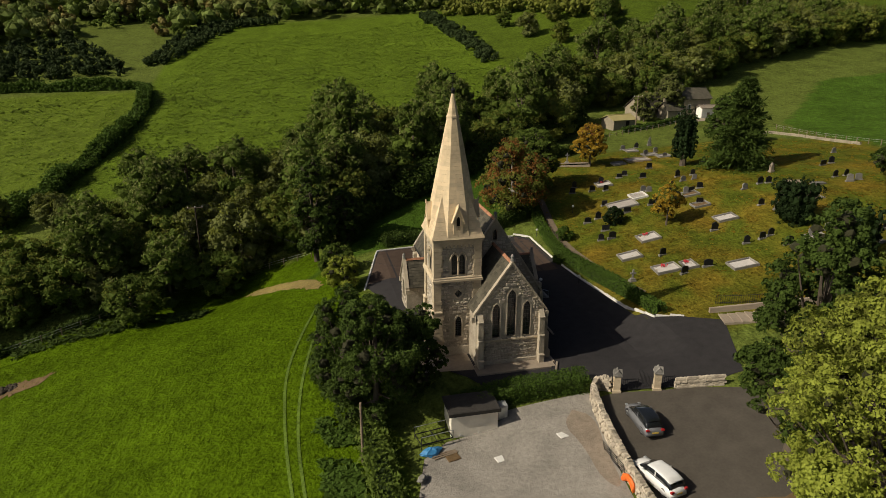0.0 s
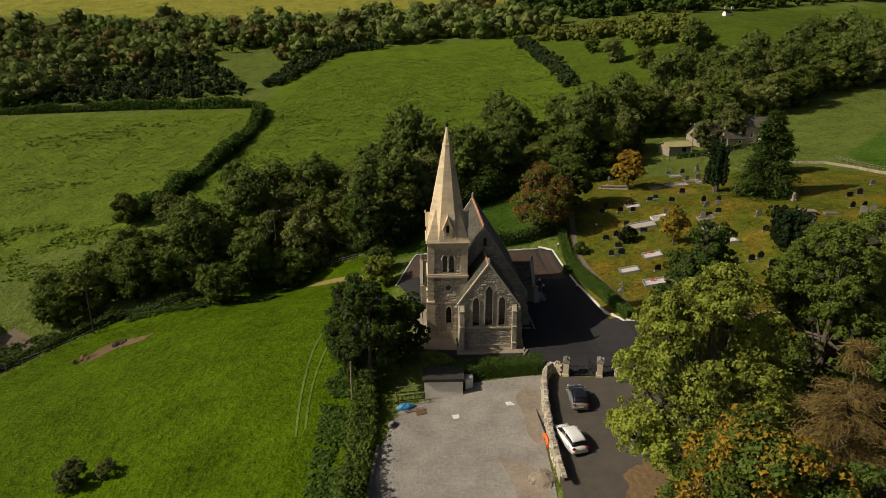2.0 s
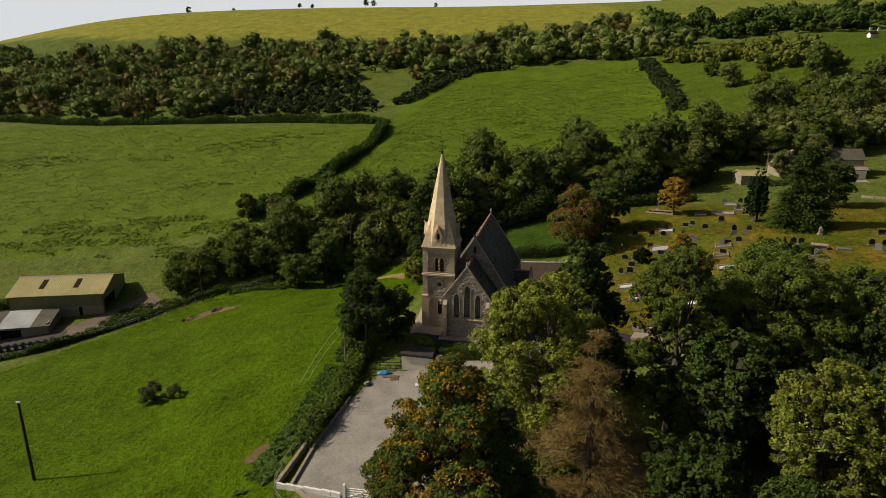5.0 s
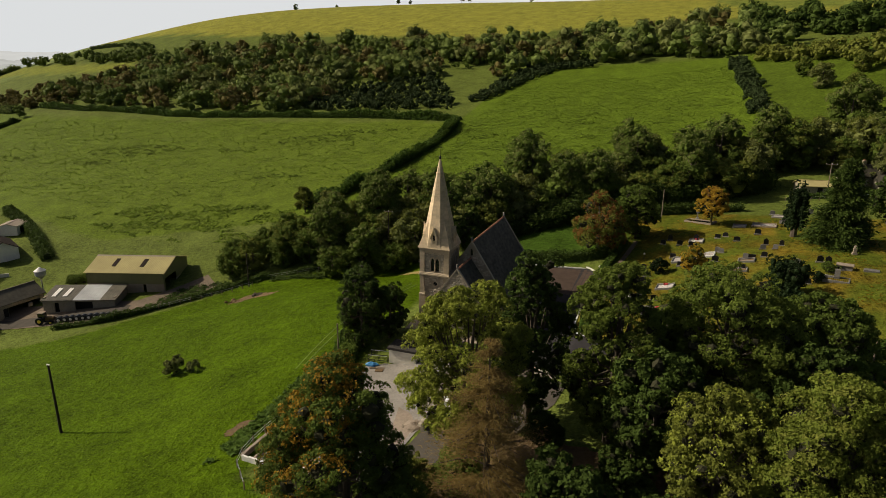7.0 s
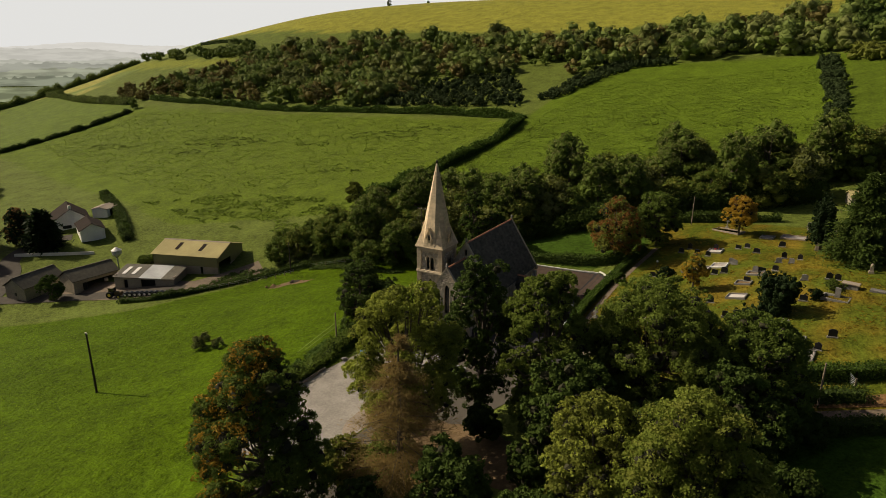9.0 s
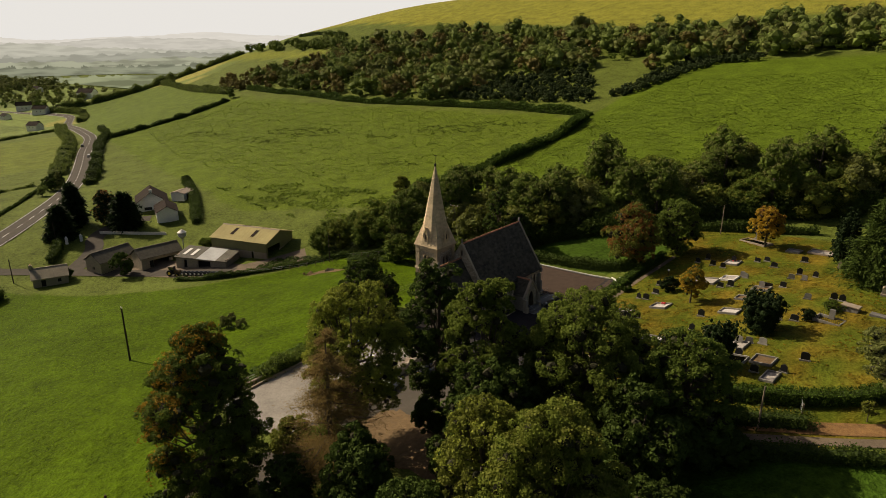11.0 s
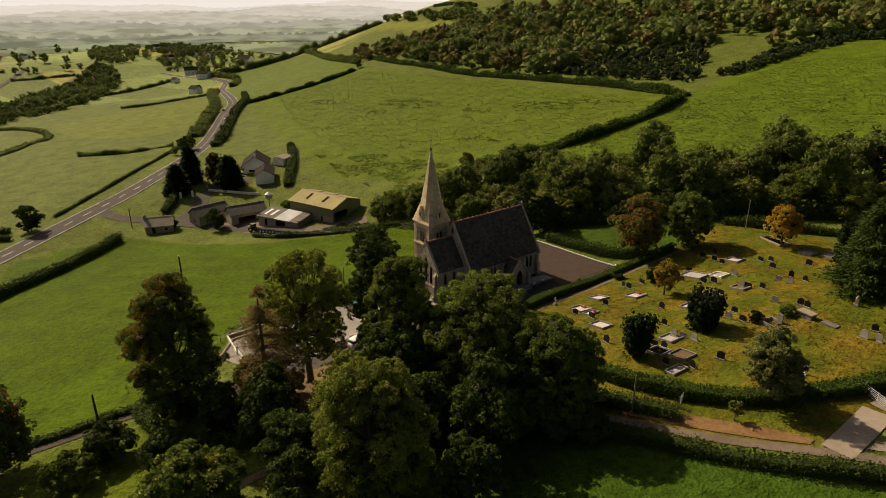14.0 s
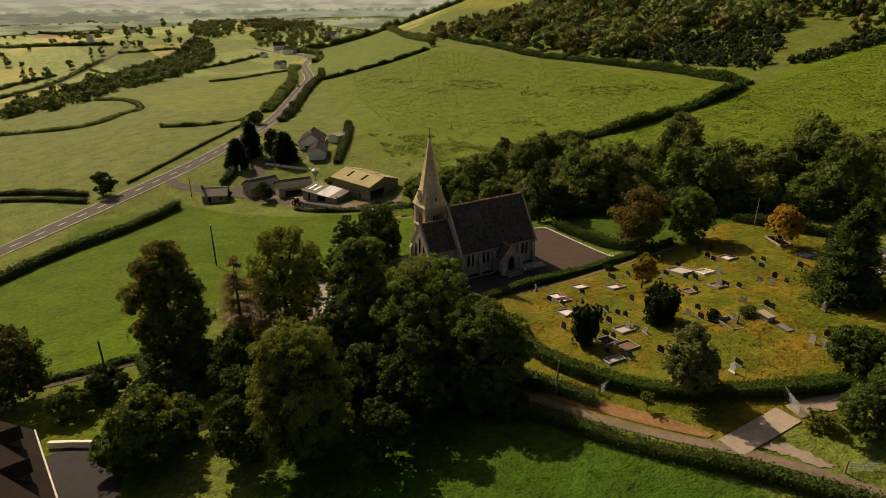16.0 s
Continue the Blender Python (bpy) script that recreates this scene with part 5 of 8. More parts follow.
plant(broadleaf("yew_tree", "dark yew behind the hut", 118, 11.8, 4.4, L_DARK, 8000, 0.3, low=0.0, lobes=38, taper=0.45, lump=(0.15, 0.3), heart=0.5), -11.0, -4.6)
plant(broadleaf("hawthorn_tree", "light green hawthorn by the meadow fence", 119, 5.2, 2.9, L_LIGHT, 4200, 0.3, low=0.02, lobes=26), -9.2, 21.2)
plant(broadleaf("ash_tree", "ivy-clad dark tree at the meadow's corner", 120, 16.5, 4.4, L_DARK, 6000, 0.42, low=0.02, lobes=44, taper=0.5), -12.2, 36.8)
plant(broadleaf("holly_tree", "dark holly beside the rear kerb", 134, 9.5, 3.8, L_DARK, 5000, 0.4, low=0.0, lobes=34), -7.6, 38.5)
plant(broadleaf("elder_bush", "dark bush below the rear kerb", 135, 5.0, 3.0, L_MID, 3600, 0.36, low=0.0, lobes=24), -9.6, 27.5)
plant(broadleaf("birch_tree", "small leafy tree by the graveyard hedge", 121, 9.0, 3.8, L_GREY, 6000, 0.34, low=0.1, lobes=30), 62.9, -1.6)
plant(broadleaf("hawthorn_bush", "dark windblown thorn bush in the meadow", 122, 3.2, 2.0, L_GREY, 2000, 0.28, low=0.02, lobes=14), -38.4, -16.0)
plant(broadleaf("hawthorn_bush", "low thorn bush in the meadow", 123, 2.0, 1.4, L_GREY, 900, 0.26, low=0.02, lobes=8), -35.2, -15.4)
plant(broadleaf("oak_tree", "dark green tree shading the lower lane", 124, 13.0, 5.6, L_DARK, 8000, 0.45, low=0.1, lobes=36), 33.0, -31.5)
plant(broadleaf("oak_tree", "dark green tree among the entrance trees", 125, 12.0, 5.2, L_DARK, 7000, 0.45, low=0.1, lobes=34), 46.5, -27.5)
plant(broadleaf("oak_tree", "dark bushy tree below the car park", 126, 10.0, 4.6, L_DARK, 6000, 0.45, low=0.02, lobes=30), 27.0, -44.0)
plant(broadleaf("elder_bush", "light green bush at the foot of the larch", 137, 6.0, 3.2, L_OLIVE, 4200, 0.36, low=0.0, lobes=28), 13.0, -40.2)
plant(broadleaf("laurel_bush", "big glossy laurel at the wall's end", 127, 6.0, 3.6, L_MID, 4200, 0.4, low=0.02, lobes=24), 17.5, -38.0)
plant(broadleaf("oak_tree", "dark russet tree in the lower garden", 128, 12.0, 6.2, L_DARK, 8000, 0.42, low=0.02, lobes=40, accent=L_RUST, accent_share=0.06), 10.0, -70.5)
plant(broadleaf("oak_tree", "dark round tree behind the cedar", 131, 10.5, 4.6, L_DARK, 6000, 0.42, low=0.02, lobes=34), 70.5, 57.5)
plant(broadleaf("ash_tree", "grey leafy tree hiding the outbuilding", 132, 10.5, 4.6, L_GREY, 6000, 0.4, low=0.02, lobes=34), 77.0, 89.0)
plant(broadleaf("oak_tree", "dark tree by the garden lane", 139, 9.0, 5.0, L_DARK, 6000, 0.42, low=0.02, lobes=34), 5.0, -75.0)
plant(broadleaf("maple_tree", "yellowing garden maple beside the yard", 133, 6.6, 3.8, L_MID, 6000, 0.4, low=0.02, lobes=36, accent=L_GOLD, accent_share=0.012, turned=0.08), 33.5, -52.5)
plant(broadleaf("oak_tree", "dark green tree at the garden's edge", 129, 10.0, 5.0, L_MID, 7000, 0.42, low=0.05, lobes=30, accent=L_LIGHT, accent_share=0.05), 36.0, -56.0)
for k, (x, y, h) in enumerate(((16.2, -59.2, 4.2), (18.8, -63.4, 4.0), (22.8, -54.4, 4.0), (34.5, -58.0, 5.0), (49.0, -20.0, 5.0), (43.0, -14.0, 4.0), (53.0, -18.5, 3.0))):
    plant(broadleaf("shrub", "rounded dark garden shrub" if k < 4 else "leafy bush beside the lane", 140 + k, h * 1.08, h * 0.8, L_MID if k % 2 else L_DARK, 4600, 0.3, low=0.0, lobes=26, taper=0.1, heart=0.7, full=True), x, y)

for k, (x, y, h) in enumerate(((22.5, -28.5, 5.0), (31.5, -35.0, 7.0), (34.5, -25.5, 8.0), (24.5, -18.5, 6.0), (40.5, -31.5, 9.0), (34.0, -44.5, 8.5), (41.0, -47.0, 8.0), (51.0, -34.0, 8.0), (20.5, -47.0, 7.0))):
    plant(broadleaf("holly_tree", "dark bushy holly under the tall trees", 160 + k, h, h * 0.46, L_DARK, 3200, 0.42, low=0.0, lobes=30), x, y)

# ---- the belt of trees behind the church ----
MODELS = []
for k, (mat, h, r, acc, sh) in enumerate(((L_MID, 12.5, 5.6, L_OLIVE, 0.3), (L_MID, 13.5, 5.8, L_GREY, 0.25), (L_OLIVE, 12.0, 6.0, L_MID, 0.35), (L_GREY, 11.0, 5.4, L_OLIVE, 0.3), (L_MID, 10.5, 5.4, L_OLIVE, 0.10))):
    MODELS.append(broadleaf("hedgerow_tree", "leafy tree in the belt behind the church", 200 + k, h, r, mat, 1700, 0.56, low=-0.05, lobes=34, accent=acc, accent_share=sh, group="belt of trees", taper=0.15, heart=0.7, full=True))
BELT = rounded([(-66, 34), (-52, 40), (-38, 47), (-20, 58), (0, 70), (22, 82), (46, 96), (72, 114), (105, 134), (150, 156), (210, 170)], 2)
bx, by, bd = along(BELT, 6.0)
g = np.random.default_rng(77)
spots = []
for k in range(len(bx)):
    wide = 5 if bx[k] < -45 else 12
    for off in np.arange(-wide, wide + 0.1, 7.5):
        q = off + g.uniform(-2.0, 2.0)
        spots.append((bx[k] - bd[k][1] * q + g.uniform(-1.5, 1.5), by[k] + bd[k][0] * q + g.uniform(-1.5, 1.5)))
for x, y in ((-58, 36), (-52.5, 35), (-47.5, 35.5), (-43, 38), (-39, 42), (-35, 46), (-30, 49), (-25, 49.6), (-20, 48.5), (-15.6, 45), (-11.5, 43), (-53, 41), (-47, 42), (-42, 46), (-37, 51), (-31, 55), (-24, 56), (-17, 54), (-11, 50), (-5, 54), (-6, 47)):
    spots.append((x + g.uniform(-0.8, 0.8), y + g.uniform(-0.6, 0.6)))
used = set()
for x, y in spots:
    if math.hypot(x - 18.8, y - 36.6) < 9 or (50 < x < 94 and y < 103):
        continue
    k = int(g.integers(0, len(MODELS)))
    size = g.uniform(0.82, 1.12) * (0.9 if x < -48 else 0.98 if x < -8 else 1.12 if x < 30 else 1.2)
    m = on_ground(x, y, g.uniform(0, 360), size, 0.3, g.uniform(0.9, 1.12))
    if k in used:
        copy_thing(MODELS[k], m)
    else:
        MODELS[k].matrix_basis = m
        used.add(k)
# more of the same behind the paddock and along the upper fields
for x, y, size in ((88, 118, 1.0), (97, 124, 1.1), (108, 122, 1.1), (120, 130, 1.2), (133, 138, 1.1), (92, 108, 0.9), (150, 146, 1.2), (165, 150, 1.2), (182, 156, 1.2), (200, 160, 1.2), (112, 142, 1.2), (128, 152, 1.2), (146, 166, 1.2), (30, 100, 0.9), (-56, 62, 0.7), (76, 190, 0.9), (84, 176, 1.0), (90, 200, 0.9), (72, 208, 0.8), (96, 164, 1.0), (104, 182, 1.0)):
    copy_thing(MODELS[int(g.integers(0, len(MODELS)))], on_ground(x, y, g.uniform(0, 360), size, 0.3))


# ---- far woods and gorse, as masses ----
def woodland(name, label, seed, poly, spacing, heights, mat, leaves, size, share=1.0, holes=(), lumps=10):
    g = np.random.default_rng(seed)
    p = np.array(poly, float)
    xs, ys = np.meshgrid(np.arange(p[:, 0].min(), p[:, 0].max(), spacing), np.arange(p[:, 1].min(), p[:, 1].max(), spacing))
    x, y = xs.ravel() + g.uniform(-0.5, 0.5, xs.size) * spacing, ys.ravel() + g.uniform(-0.5, 0.5, xs.size) * spacing
    ok = inside(x, y, poly) & (g.random(x.size) < share)
    for h in holes:
        ok &= ~inside(x, y, h)
    x, y = x[ok], y[ok]
    z = ground(x, y)
    h = g.uniform(*heights, len(x))
    lobes = []
    for k in range(len(x)):
        r = h[k] * g.uniform(0.42, 0.56)
        for j in range(lumps):
            d = unit(g.normal(0, 1, 3))
            lobes.append((x[k] + d[0] * r * 0.68, y[k] + d[1] * r * 0.68, z[k] + h[k] * (0.42 + 0.3 * d[2]), r * g.uniform(0.42, 0.62), 0.95))
    ob = kites(name, np.concatenate(lobe_leaves(g, lobes, int(leaves * len(x)), size, per=3, heart_size=0.7, stray=0.45)), mat)
    return tagged(ob, label, "woodland", kind="stuff")


WOODS = [(-400, 250), (-310, 226), (-175, 206), (-101, 203), (-72, 200), (-92, 243), (-112, 284), (-78, 284), (-64, 250), (-55, 274), (-17, 282), (23, 284), (56, 270), (75, 290), (60, 340), (34, 366), (-16, 352), (-52, 350), (-95, 338), (-160, 352), (-225, 350), (-343, 352), (-385, 318), (-420, 290)]
THICKET = [(-165, 200), (-100, 198), (-70, 198), (-90, 243), (-110, 270), (-150, 250)]
woodland("woodland", "mixed green hillside wood", 301, WOODS, 12.5, (10, 16), L_WOOD, 800, 0.5, 0.5, holes=(THICKET,))
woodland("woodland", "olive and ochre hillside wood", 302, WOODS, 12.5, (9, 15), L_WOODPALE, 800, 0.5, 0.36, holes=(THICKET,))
woodland("woodland", "dark hillside wood", 303, WOODS, 12.5, (8, 13), L_WOODBROWN, 700, 0.5, 0.36, holes=(THICKET,))
woodland("woodland", "russet thorn trees in the wood", 304, WOODS, 9.0, (5, 9), L_WOODBROWN, 200, 0.8, 0.1, holes=(THICKET,))
woodland("woodland", "bramble and thorn scrub under the wood", 311, WOODS, 6.0, (3, 6.5), L_MID, 110, 0.75, 0.62, holes=(THICKET,), lumps=4)
woodland("gorse", "dark gorse thicket on the hillside", 305, [(-163, 206), (-100, 203), (-72, 200), (-92, 243), (-112, 268), (-150, 248)], 4.2, (2.0, 5.2), L_GORSE, 90, 0.7)
woodland("gorse", "gorse clump along the upper field", 306, [(-70, 212), (-60, 214), (-50, 246), (-40, 268), (-17, 276), (-20, 284), (-56, 278), (-66, 240)], 3.0, (2.4, 4.0), L_GORSE, 70, 0.7)
woodland("gorse", "strip of gorse down the hill field", 307, [(46, 262), (54, 262), (57, 215), (58, 168), (52, 166), (49, 215)], 2.6, (2.2, 3.6), L_GORSE, 80, 0.65)
woodland("woodland", "wood along the top of the upper fields", 308, [(60, 300), (120, 310), (300, 330), (420, 330), (420, 380), (200, 372), (60, 372)], 8.0, (8, 13), L_DARK, 180, 1.2, 0.7)
woodland("woodland", "trees between the upper fields", 309, [(56, 258), (66, 264), (110, 214), (118, 190), (104, 186), (88, 210)], 6.0, (6, 9), L_OLIVE, 180, 0.9)
woodland("woodland", "trees on the skyline", 310, [(90, 540), (400, 560), (400, 600), (90, 580)], 9.0, (8, 12), L_DARK, 120, 1.4, 0.7)
for x, y, h in ((-380, 540, 9), (-258, 540, 6), (-245, 541, 5), (-188, 536, 9), (-180, 537, 8), (-330, 541, 4), (-120, 540, 5)):
    plant(broadleaf("skyline_tree", "lone tree on the hill's crown", 330 + int(-x), h, h * 0.42, L_DARK, 500, 0.8, low=0.15, lobes=14), x, y)

# ---- field hedges ----
hedge("dark scrub along the foot of the belt", 417, [(-8, 43), (0, 50), (10, 57), (22, 66), (34, 74), (46, 82), (52, 88)], 5.0, 3.6, L_DARK, 14, 0.6, 0.4)
hedge("thick overgrown hedge running up the hill", 401, [(-66, 66), (-63, 78), (-61.5, 95), (-59.5, 114), (-58.5, 135), (-58, 150), (-60, 165), (-62, 176)], 3.0, 2.6, L_LAUREL, 16, 0.7, 0.4)
hedge("long hedge below the wood", 402, [(-62, 180), (-80, 184), (-108, 191), (-145, 196), (-181, 200), (-235, 204), (-300, 219), (-345, 224), (-390, 235)], 3.2, 2.4, L_LAUREL, 9, 0.9, 0.4)
hedge("gappy hedge between far pastures", 403, [(-363, 110), (-368, 142), (-368, 170), (-374, 206)], 2.4, 2.0, L_DARK, 8, 0.8, 0.5)
hedge("clipped roadside hedge in shadow", 404, [(-113.5, -32.4), (-101, -43), (-89.2, -53.3), (-77.8, -66), (-60, -82), (-40, -100)], 2.0, 2.2, L_HEDGE, 14, 0.5, 0.15)
hedge("clipped graveyard hedge beside the tarmac", 405, [(22.2, -1), (21.2, 8), (20.7, 16), (20.6, 24), (21.4, 31), (22.6, 38), (23.4, 42)], 1.3, 1.3, L_LAUREL, 70, 0.2, 0.1, True)
hedge("clipped laurel hedge below the graveyard", 406, [(39, -7.2), (44, -8), (50, -8), (57, -6.2), (62.6, -2.4), (66, 2.4), (69.5, 7.6), (72, 12.5), (75, 20)], 1.8, 1.5, L_LAUREL, 56, 0.23, 0.1, True)
hedge("dark clipped hedge beside the lane", 407, [(41, -14.6), (46, -13.8), (51.5, -12.4), (57.6, -10.2)], 1.6, 1.4, L_HEDGE, 50, 0.24, 0.12)
hedge("field hedge along the lower lane", 408, [(36, -28), (44, -21.5), (57.0, -15.9), (64.6, -12.8), (70.3, -9.5), (74.1, -6.9), (78.3, -4.3), (90, 2)], 1.5, 1.15, L_HEDGE, 46, 0.27, 0.2)
hedge("square-cut laurel hedge in front of the church", 409, [(-1.5, -9.4), (2.7, -9.1), (7, -9.6), (10.3, -10.2)], 2.2, 1.5, L_LAUREL, 90, 0.17, 0.05, True)
hedge("overgrown hedgerow between car park and meadow", 410, [(-9.6, -9), (-9.2, -14), (-9.0, -19), (-9.4, -24), (-9.3, -29)], 1.9, 1.9, L_MID, 34, 0.36, 0.35)
hedge("hedge and scrub behind the churchyard", 411, [(-2, 34), (6, 34.2), (14, 34.4), (21, 36)], 1.8, 1.6, L_HEDGE, 28, 0.36, 0.25)
hedge("low dark hedge at the paddock's edge", 412, [(24, 60), (30, 61), (36, 62), (46, 66)], 1.6, 1.7, L_HEDGE, 24, 0.4, 0.25)
hedge("low roadside hedge across the road", 413, [(-150, -44), (-162, -33), (-180, -17), (-214, 9), (-240, 24)], 0.9, 0.7, L_DARK, 10, 0.6, 0.3)
hedge("low broken hedge bank between farm and meadow", 414, [(-84, -1.6), (-78, 1), (-73.5, 5), (-69, 13), (-64.5, 21), (-58, 27), (-48, 30.6), (-42.8, 33), (-38.5, 37), (-34, 41.5)], 1.5, 0.9, L_HEDGE, 20, 0.4, 0.7)
hedge("garden hedge beside the farmhouse", 415, [(-122.5, 27), (-130, 31), (-142, 38), (-156, 45), (-172, 52)], 2.6, 2.0, L_HEDGE, 12, 0.6, 0.2)
hedge("drive hedge at the farm entrance", 416, [(-130.5, -14.3), (-136, -10.5), (-141.5, -7.5)], 2.0, 2.0, L_HEDGE, 18, 0.5, 0.15)
hedge("low trimmed hedge along the first valley field", 421, [(-263, -18), (-252, -8), (-243, 3), (-245, 12), (-244, 22)], 2.4, 1.4, L_WOOD, 5.0, 0.8, 0.6)
hedge("hedge between the two middle valley fields", 422, [(-488, 50), (-482, 66), (-494, 90), (-506, 112), (-498, 126)], 2.2, 1.6, L_WOOD, 5.0, 0.8, 0.4)
hedge("curving hedge below the far houses", 423, [(-672, 60), (-686, 78), (-701, 109), (-716, 133), (-735, 159)], 3.0, 2.4, L_WOOD, 5.0, 0.9, 0.5)
hedge("broad scrubby ditch winding between valley pastures", 462, [(-372, -112), (-352, -96), (-338, -80), (-319, -59), (-323, -42), (-345, -31), (-350, -18), (-388, -18), (-427, -25), (-450, -40)], 4.0, 1.2, L_WOOD, 4.0, 0.9, 0.6)
hedge("overgrown scrub on the outer side of the winding road", 460, [(-218, 34), (-238, 45), (-274, 61), (-316, 80), (-352, 98), (-378, 114), (-420, 128)], 4.0, 2.4, L_HEDGE, 6.0, 0.8, 0.5)
hedge("tall scrub between the winding road and the valley", 461, [(-262, 38), (-286, 49), (-333, 70), (-372, 88), (-408, 100), (-470, 118), (-529, 143)], 6.0, 3.2, L_WOOD, 5.0, 0.9, 0.5)
hedge("dark overgrown hedge round the road's last bend", 464, [(-565, 172), (-600, 192), (-640, 204), (-680, 203), (-720, 199)], 6.0, 3.0, L_WOOD, 5.0, 0.9, 0.5)
hedge("hedge along the valley lane", 465, [(-590, -122), (-621, -90), (-657, -71), (-754, -42), (-811, -13)], 4.0, 2.4, L_WOOD, 4.0, 1.0, 0.5)
# the far hedges take paler leaves, with haze painted into the colour
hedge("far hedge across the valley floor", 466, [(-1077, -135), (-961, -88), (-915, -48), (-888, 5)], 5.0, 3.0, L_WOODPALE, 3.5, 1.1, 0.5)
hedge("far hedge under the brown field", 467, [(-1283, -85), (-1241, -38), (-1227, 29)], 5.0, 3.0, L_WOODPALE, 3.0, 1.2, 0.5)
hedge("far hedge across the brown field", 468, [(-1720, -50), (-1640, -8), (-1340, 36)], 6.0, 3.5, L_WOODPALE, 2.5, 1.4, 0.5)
hedge("hedge beside the railway fields", 469, [(-837, 6), (-839, 33), (-846, 76)], 3.0, 2.0, L_WOOD, 4.0, 1.0, 0.5)
hedge("short hedge by the railway bank", 470, [(-750, -32), (-668, -9)], 2.4, 1.6, L_WOOD, 4.0, 1.0, 0.5)
hedge("hedge across the near valley fields", 471, [(-675, -117), (-702, -103), (-734, -67)], 4.0, 2.2, L_WOOD, 4.0, 1.0, 0.5)
hedge("tall dark hedge climbing beside the upper pasture", 472, [(-700, 208), (-680, 240), (-662, 280), (-648, 315), (-632, 350), (-612, 385)], 7.0, 5.0, L_WOOD, 5.0, 1.0, 0.5)
hedge("line of scrub below the upper pasture", 473, [(-640, 296), (-600, 284), (-546, 266), (-500, 250), (-441, 234), (-405, 226)], 6.0, 3.4, L_WOOD, 5.0, 0.9, 0.6)
hedge("dark hedge down the edge of the stubble", 474, [(-420, 372), (-450, 386), (-490, 398), (-540, 412)], 3.0, 2.2, L_DARK, 5.0, 0.9, 0.3)
hedge("low double hedge beside the southern lane", 475, [(-134, -58.6), (-144, -68), (-154, -78), (-170, -95)], 1.6, 1.3, L_HEDGE, 12, 0.5, 0.2)
hedge("scrubby hedge bank beside the southern lane", 476, [(-143, -58), (-154, -68), (-165, -78), (-182, -94)], 2.0, 1.2, L_HEDGE, 12, 0.5, 0.4)
strip("railway", [(-470, -135), (-506, -107), (-576, -67), (-651, -16), (-740, 21), (-811, 63), (-869, 94), (-958, 123)], 6.0, DIRT, "brown railway line running through the valley", "railway", lift=0.35, step=6.0)
strip("valley_lane", [(-575, -132), (-598, -113), (-621, -86), (-657, -67), (-754, -38), (-811, -9), (-852, 11), (-900, 30)], 5.0, ASPHALT, "narrow grey lane across the valley", "road", lift=0.35, step=6.0)
RAILSIDE = [(-439, -103), (-436, -78), (-448, -52), (-480, -27), (-524, 10), (-600, 42), (-688, 76), (-760, 109), (-889, 130), (-902, 112), (-839, 88), (-787, 56), (-709, 14), (-618, -22), (-579, -52), (-532, -80), (-472, -108)]
woodland("woodland", "dense scrub under the railway trees", 448, RAILSIDE, 6.5, (3.5, 6.5), L_WOOD, 110, 1.0, 0.8, lumps=4)
woodland("woodland", "dark belt of trees along the railway", 440, RAILSIDE, 11, (5, 12), L_WOOD, 230, 1.1, 0.75)
# farther copses get the pale leaf colour in place of haze
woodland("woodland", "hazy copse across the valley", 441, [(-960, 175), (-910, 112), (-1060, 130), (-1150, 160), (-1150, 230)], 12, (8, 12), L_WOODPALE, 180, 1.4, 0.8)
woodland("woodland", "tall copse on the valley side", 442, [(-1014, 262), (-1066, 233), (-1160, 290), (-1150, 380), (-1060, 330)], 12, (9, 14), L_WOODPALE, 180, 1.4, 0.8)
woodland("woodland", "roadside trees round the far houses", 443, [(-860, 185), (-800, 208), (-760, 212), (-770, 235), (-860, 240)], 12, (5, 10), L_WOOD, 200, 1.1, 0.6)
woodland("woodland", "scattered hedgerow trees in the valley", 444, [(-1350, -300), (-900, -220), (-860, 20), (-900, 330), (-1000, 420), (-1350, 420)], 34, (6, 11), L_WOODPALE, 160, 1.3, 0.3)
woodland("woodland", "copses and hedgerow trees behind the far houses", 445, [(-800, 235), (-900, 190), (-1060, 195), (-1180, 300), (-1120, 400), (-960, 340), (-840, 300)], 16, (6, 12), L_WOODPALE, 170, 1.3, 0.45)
woodland("woodland", "dark trees on the hill's western shoulder", 446, [(-608, 392), (-488, 364), (-416, 362), (-392, 345), (-402, 336), (-470, 348), (-540, 366), (-608, 384)], 8.0, (7, 12), L_WOOD, 300, 0.9, 0.75)
woodland("woodland", "sparse scrub and thorn below the wood", 447, [(-480, 252), (-400, 226), (-347, 232), (-382, 282), (-430, 300), (-478, 286)], 9.0, (4, 9), L_WOODBROWN, 240, 0.8, 0.6)
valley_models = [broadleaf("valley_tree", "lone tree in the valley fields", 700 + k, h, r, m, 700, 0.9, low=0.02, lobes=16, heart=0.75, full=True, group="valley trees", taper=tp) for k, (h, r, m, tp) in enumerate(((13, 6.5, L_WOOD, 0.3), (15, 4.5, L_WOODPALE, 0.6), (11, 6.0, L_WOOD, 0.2)))]
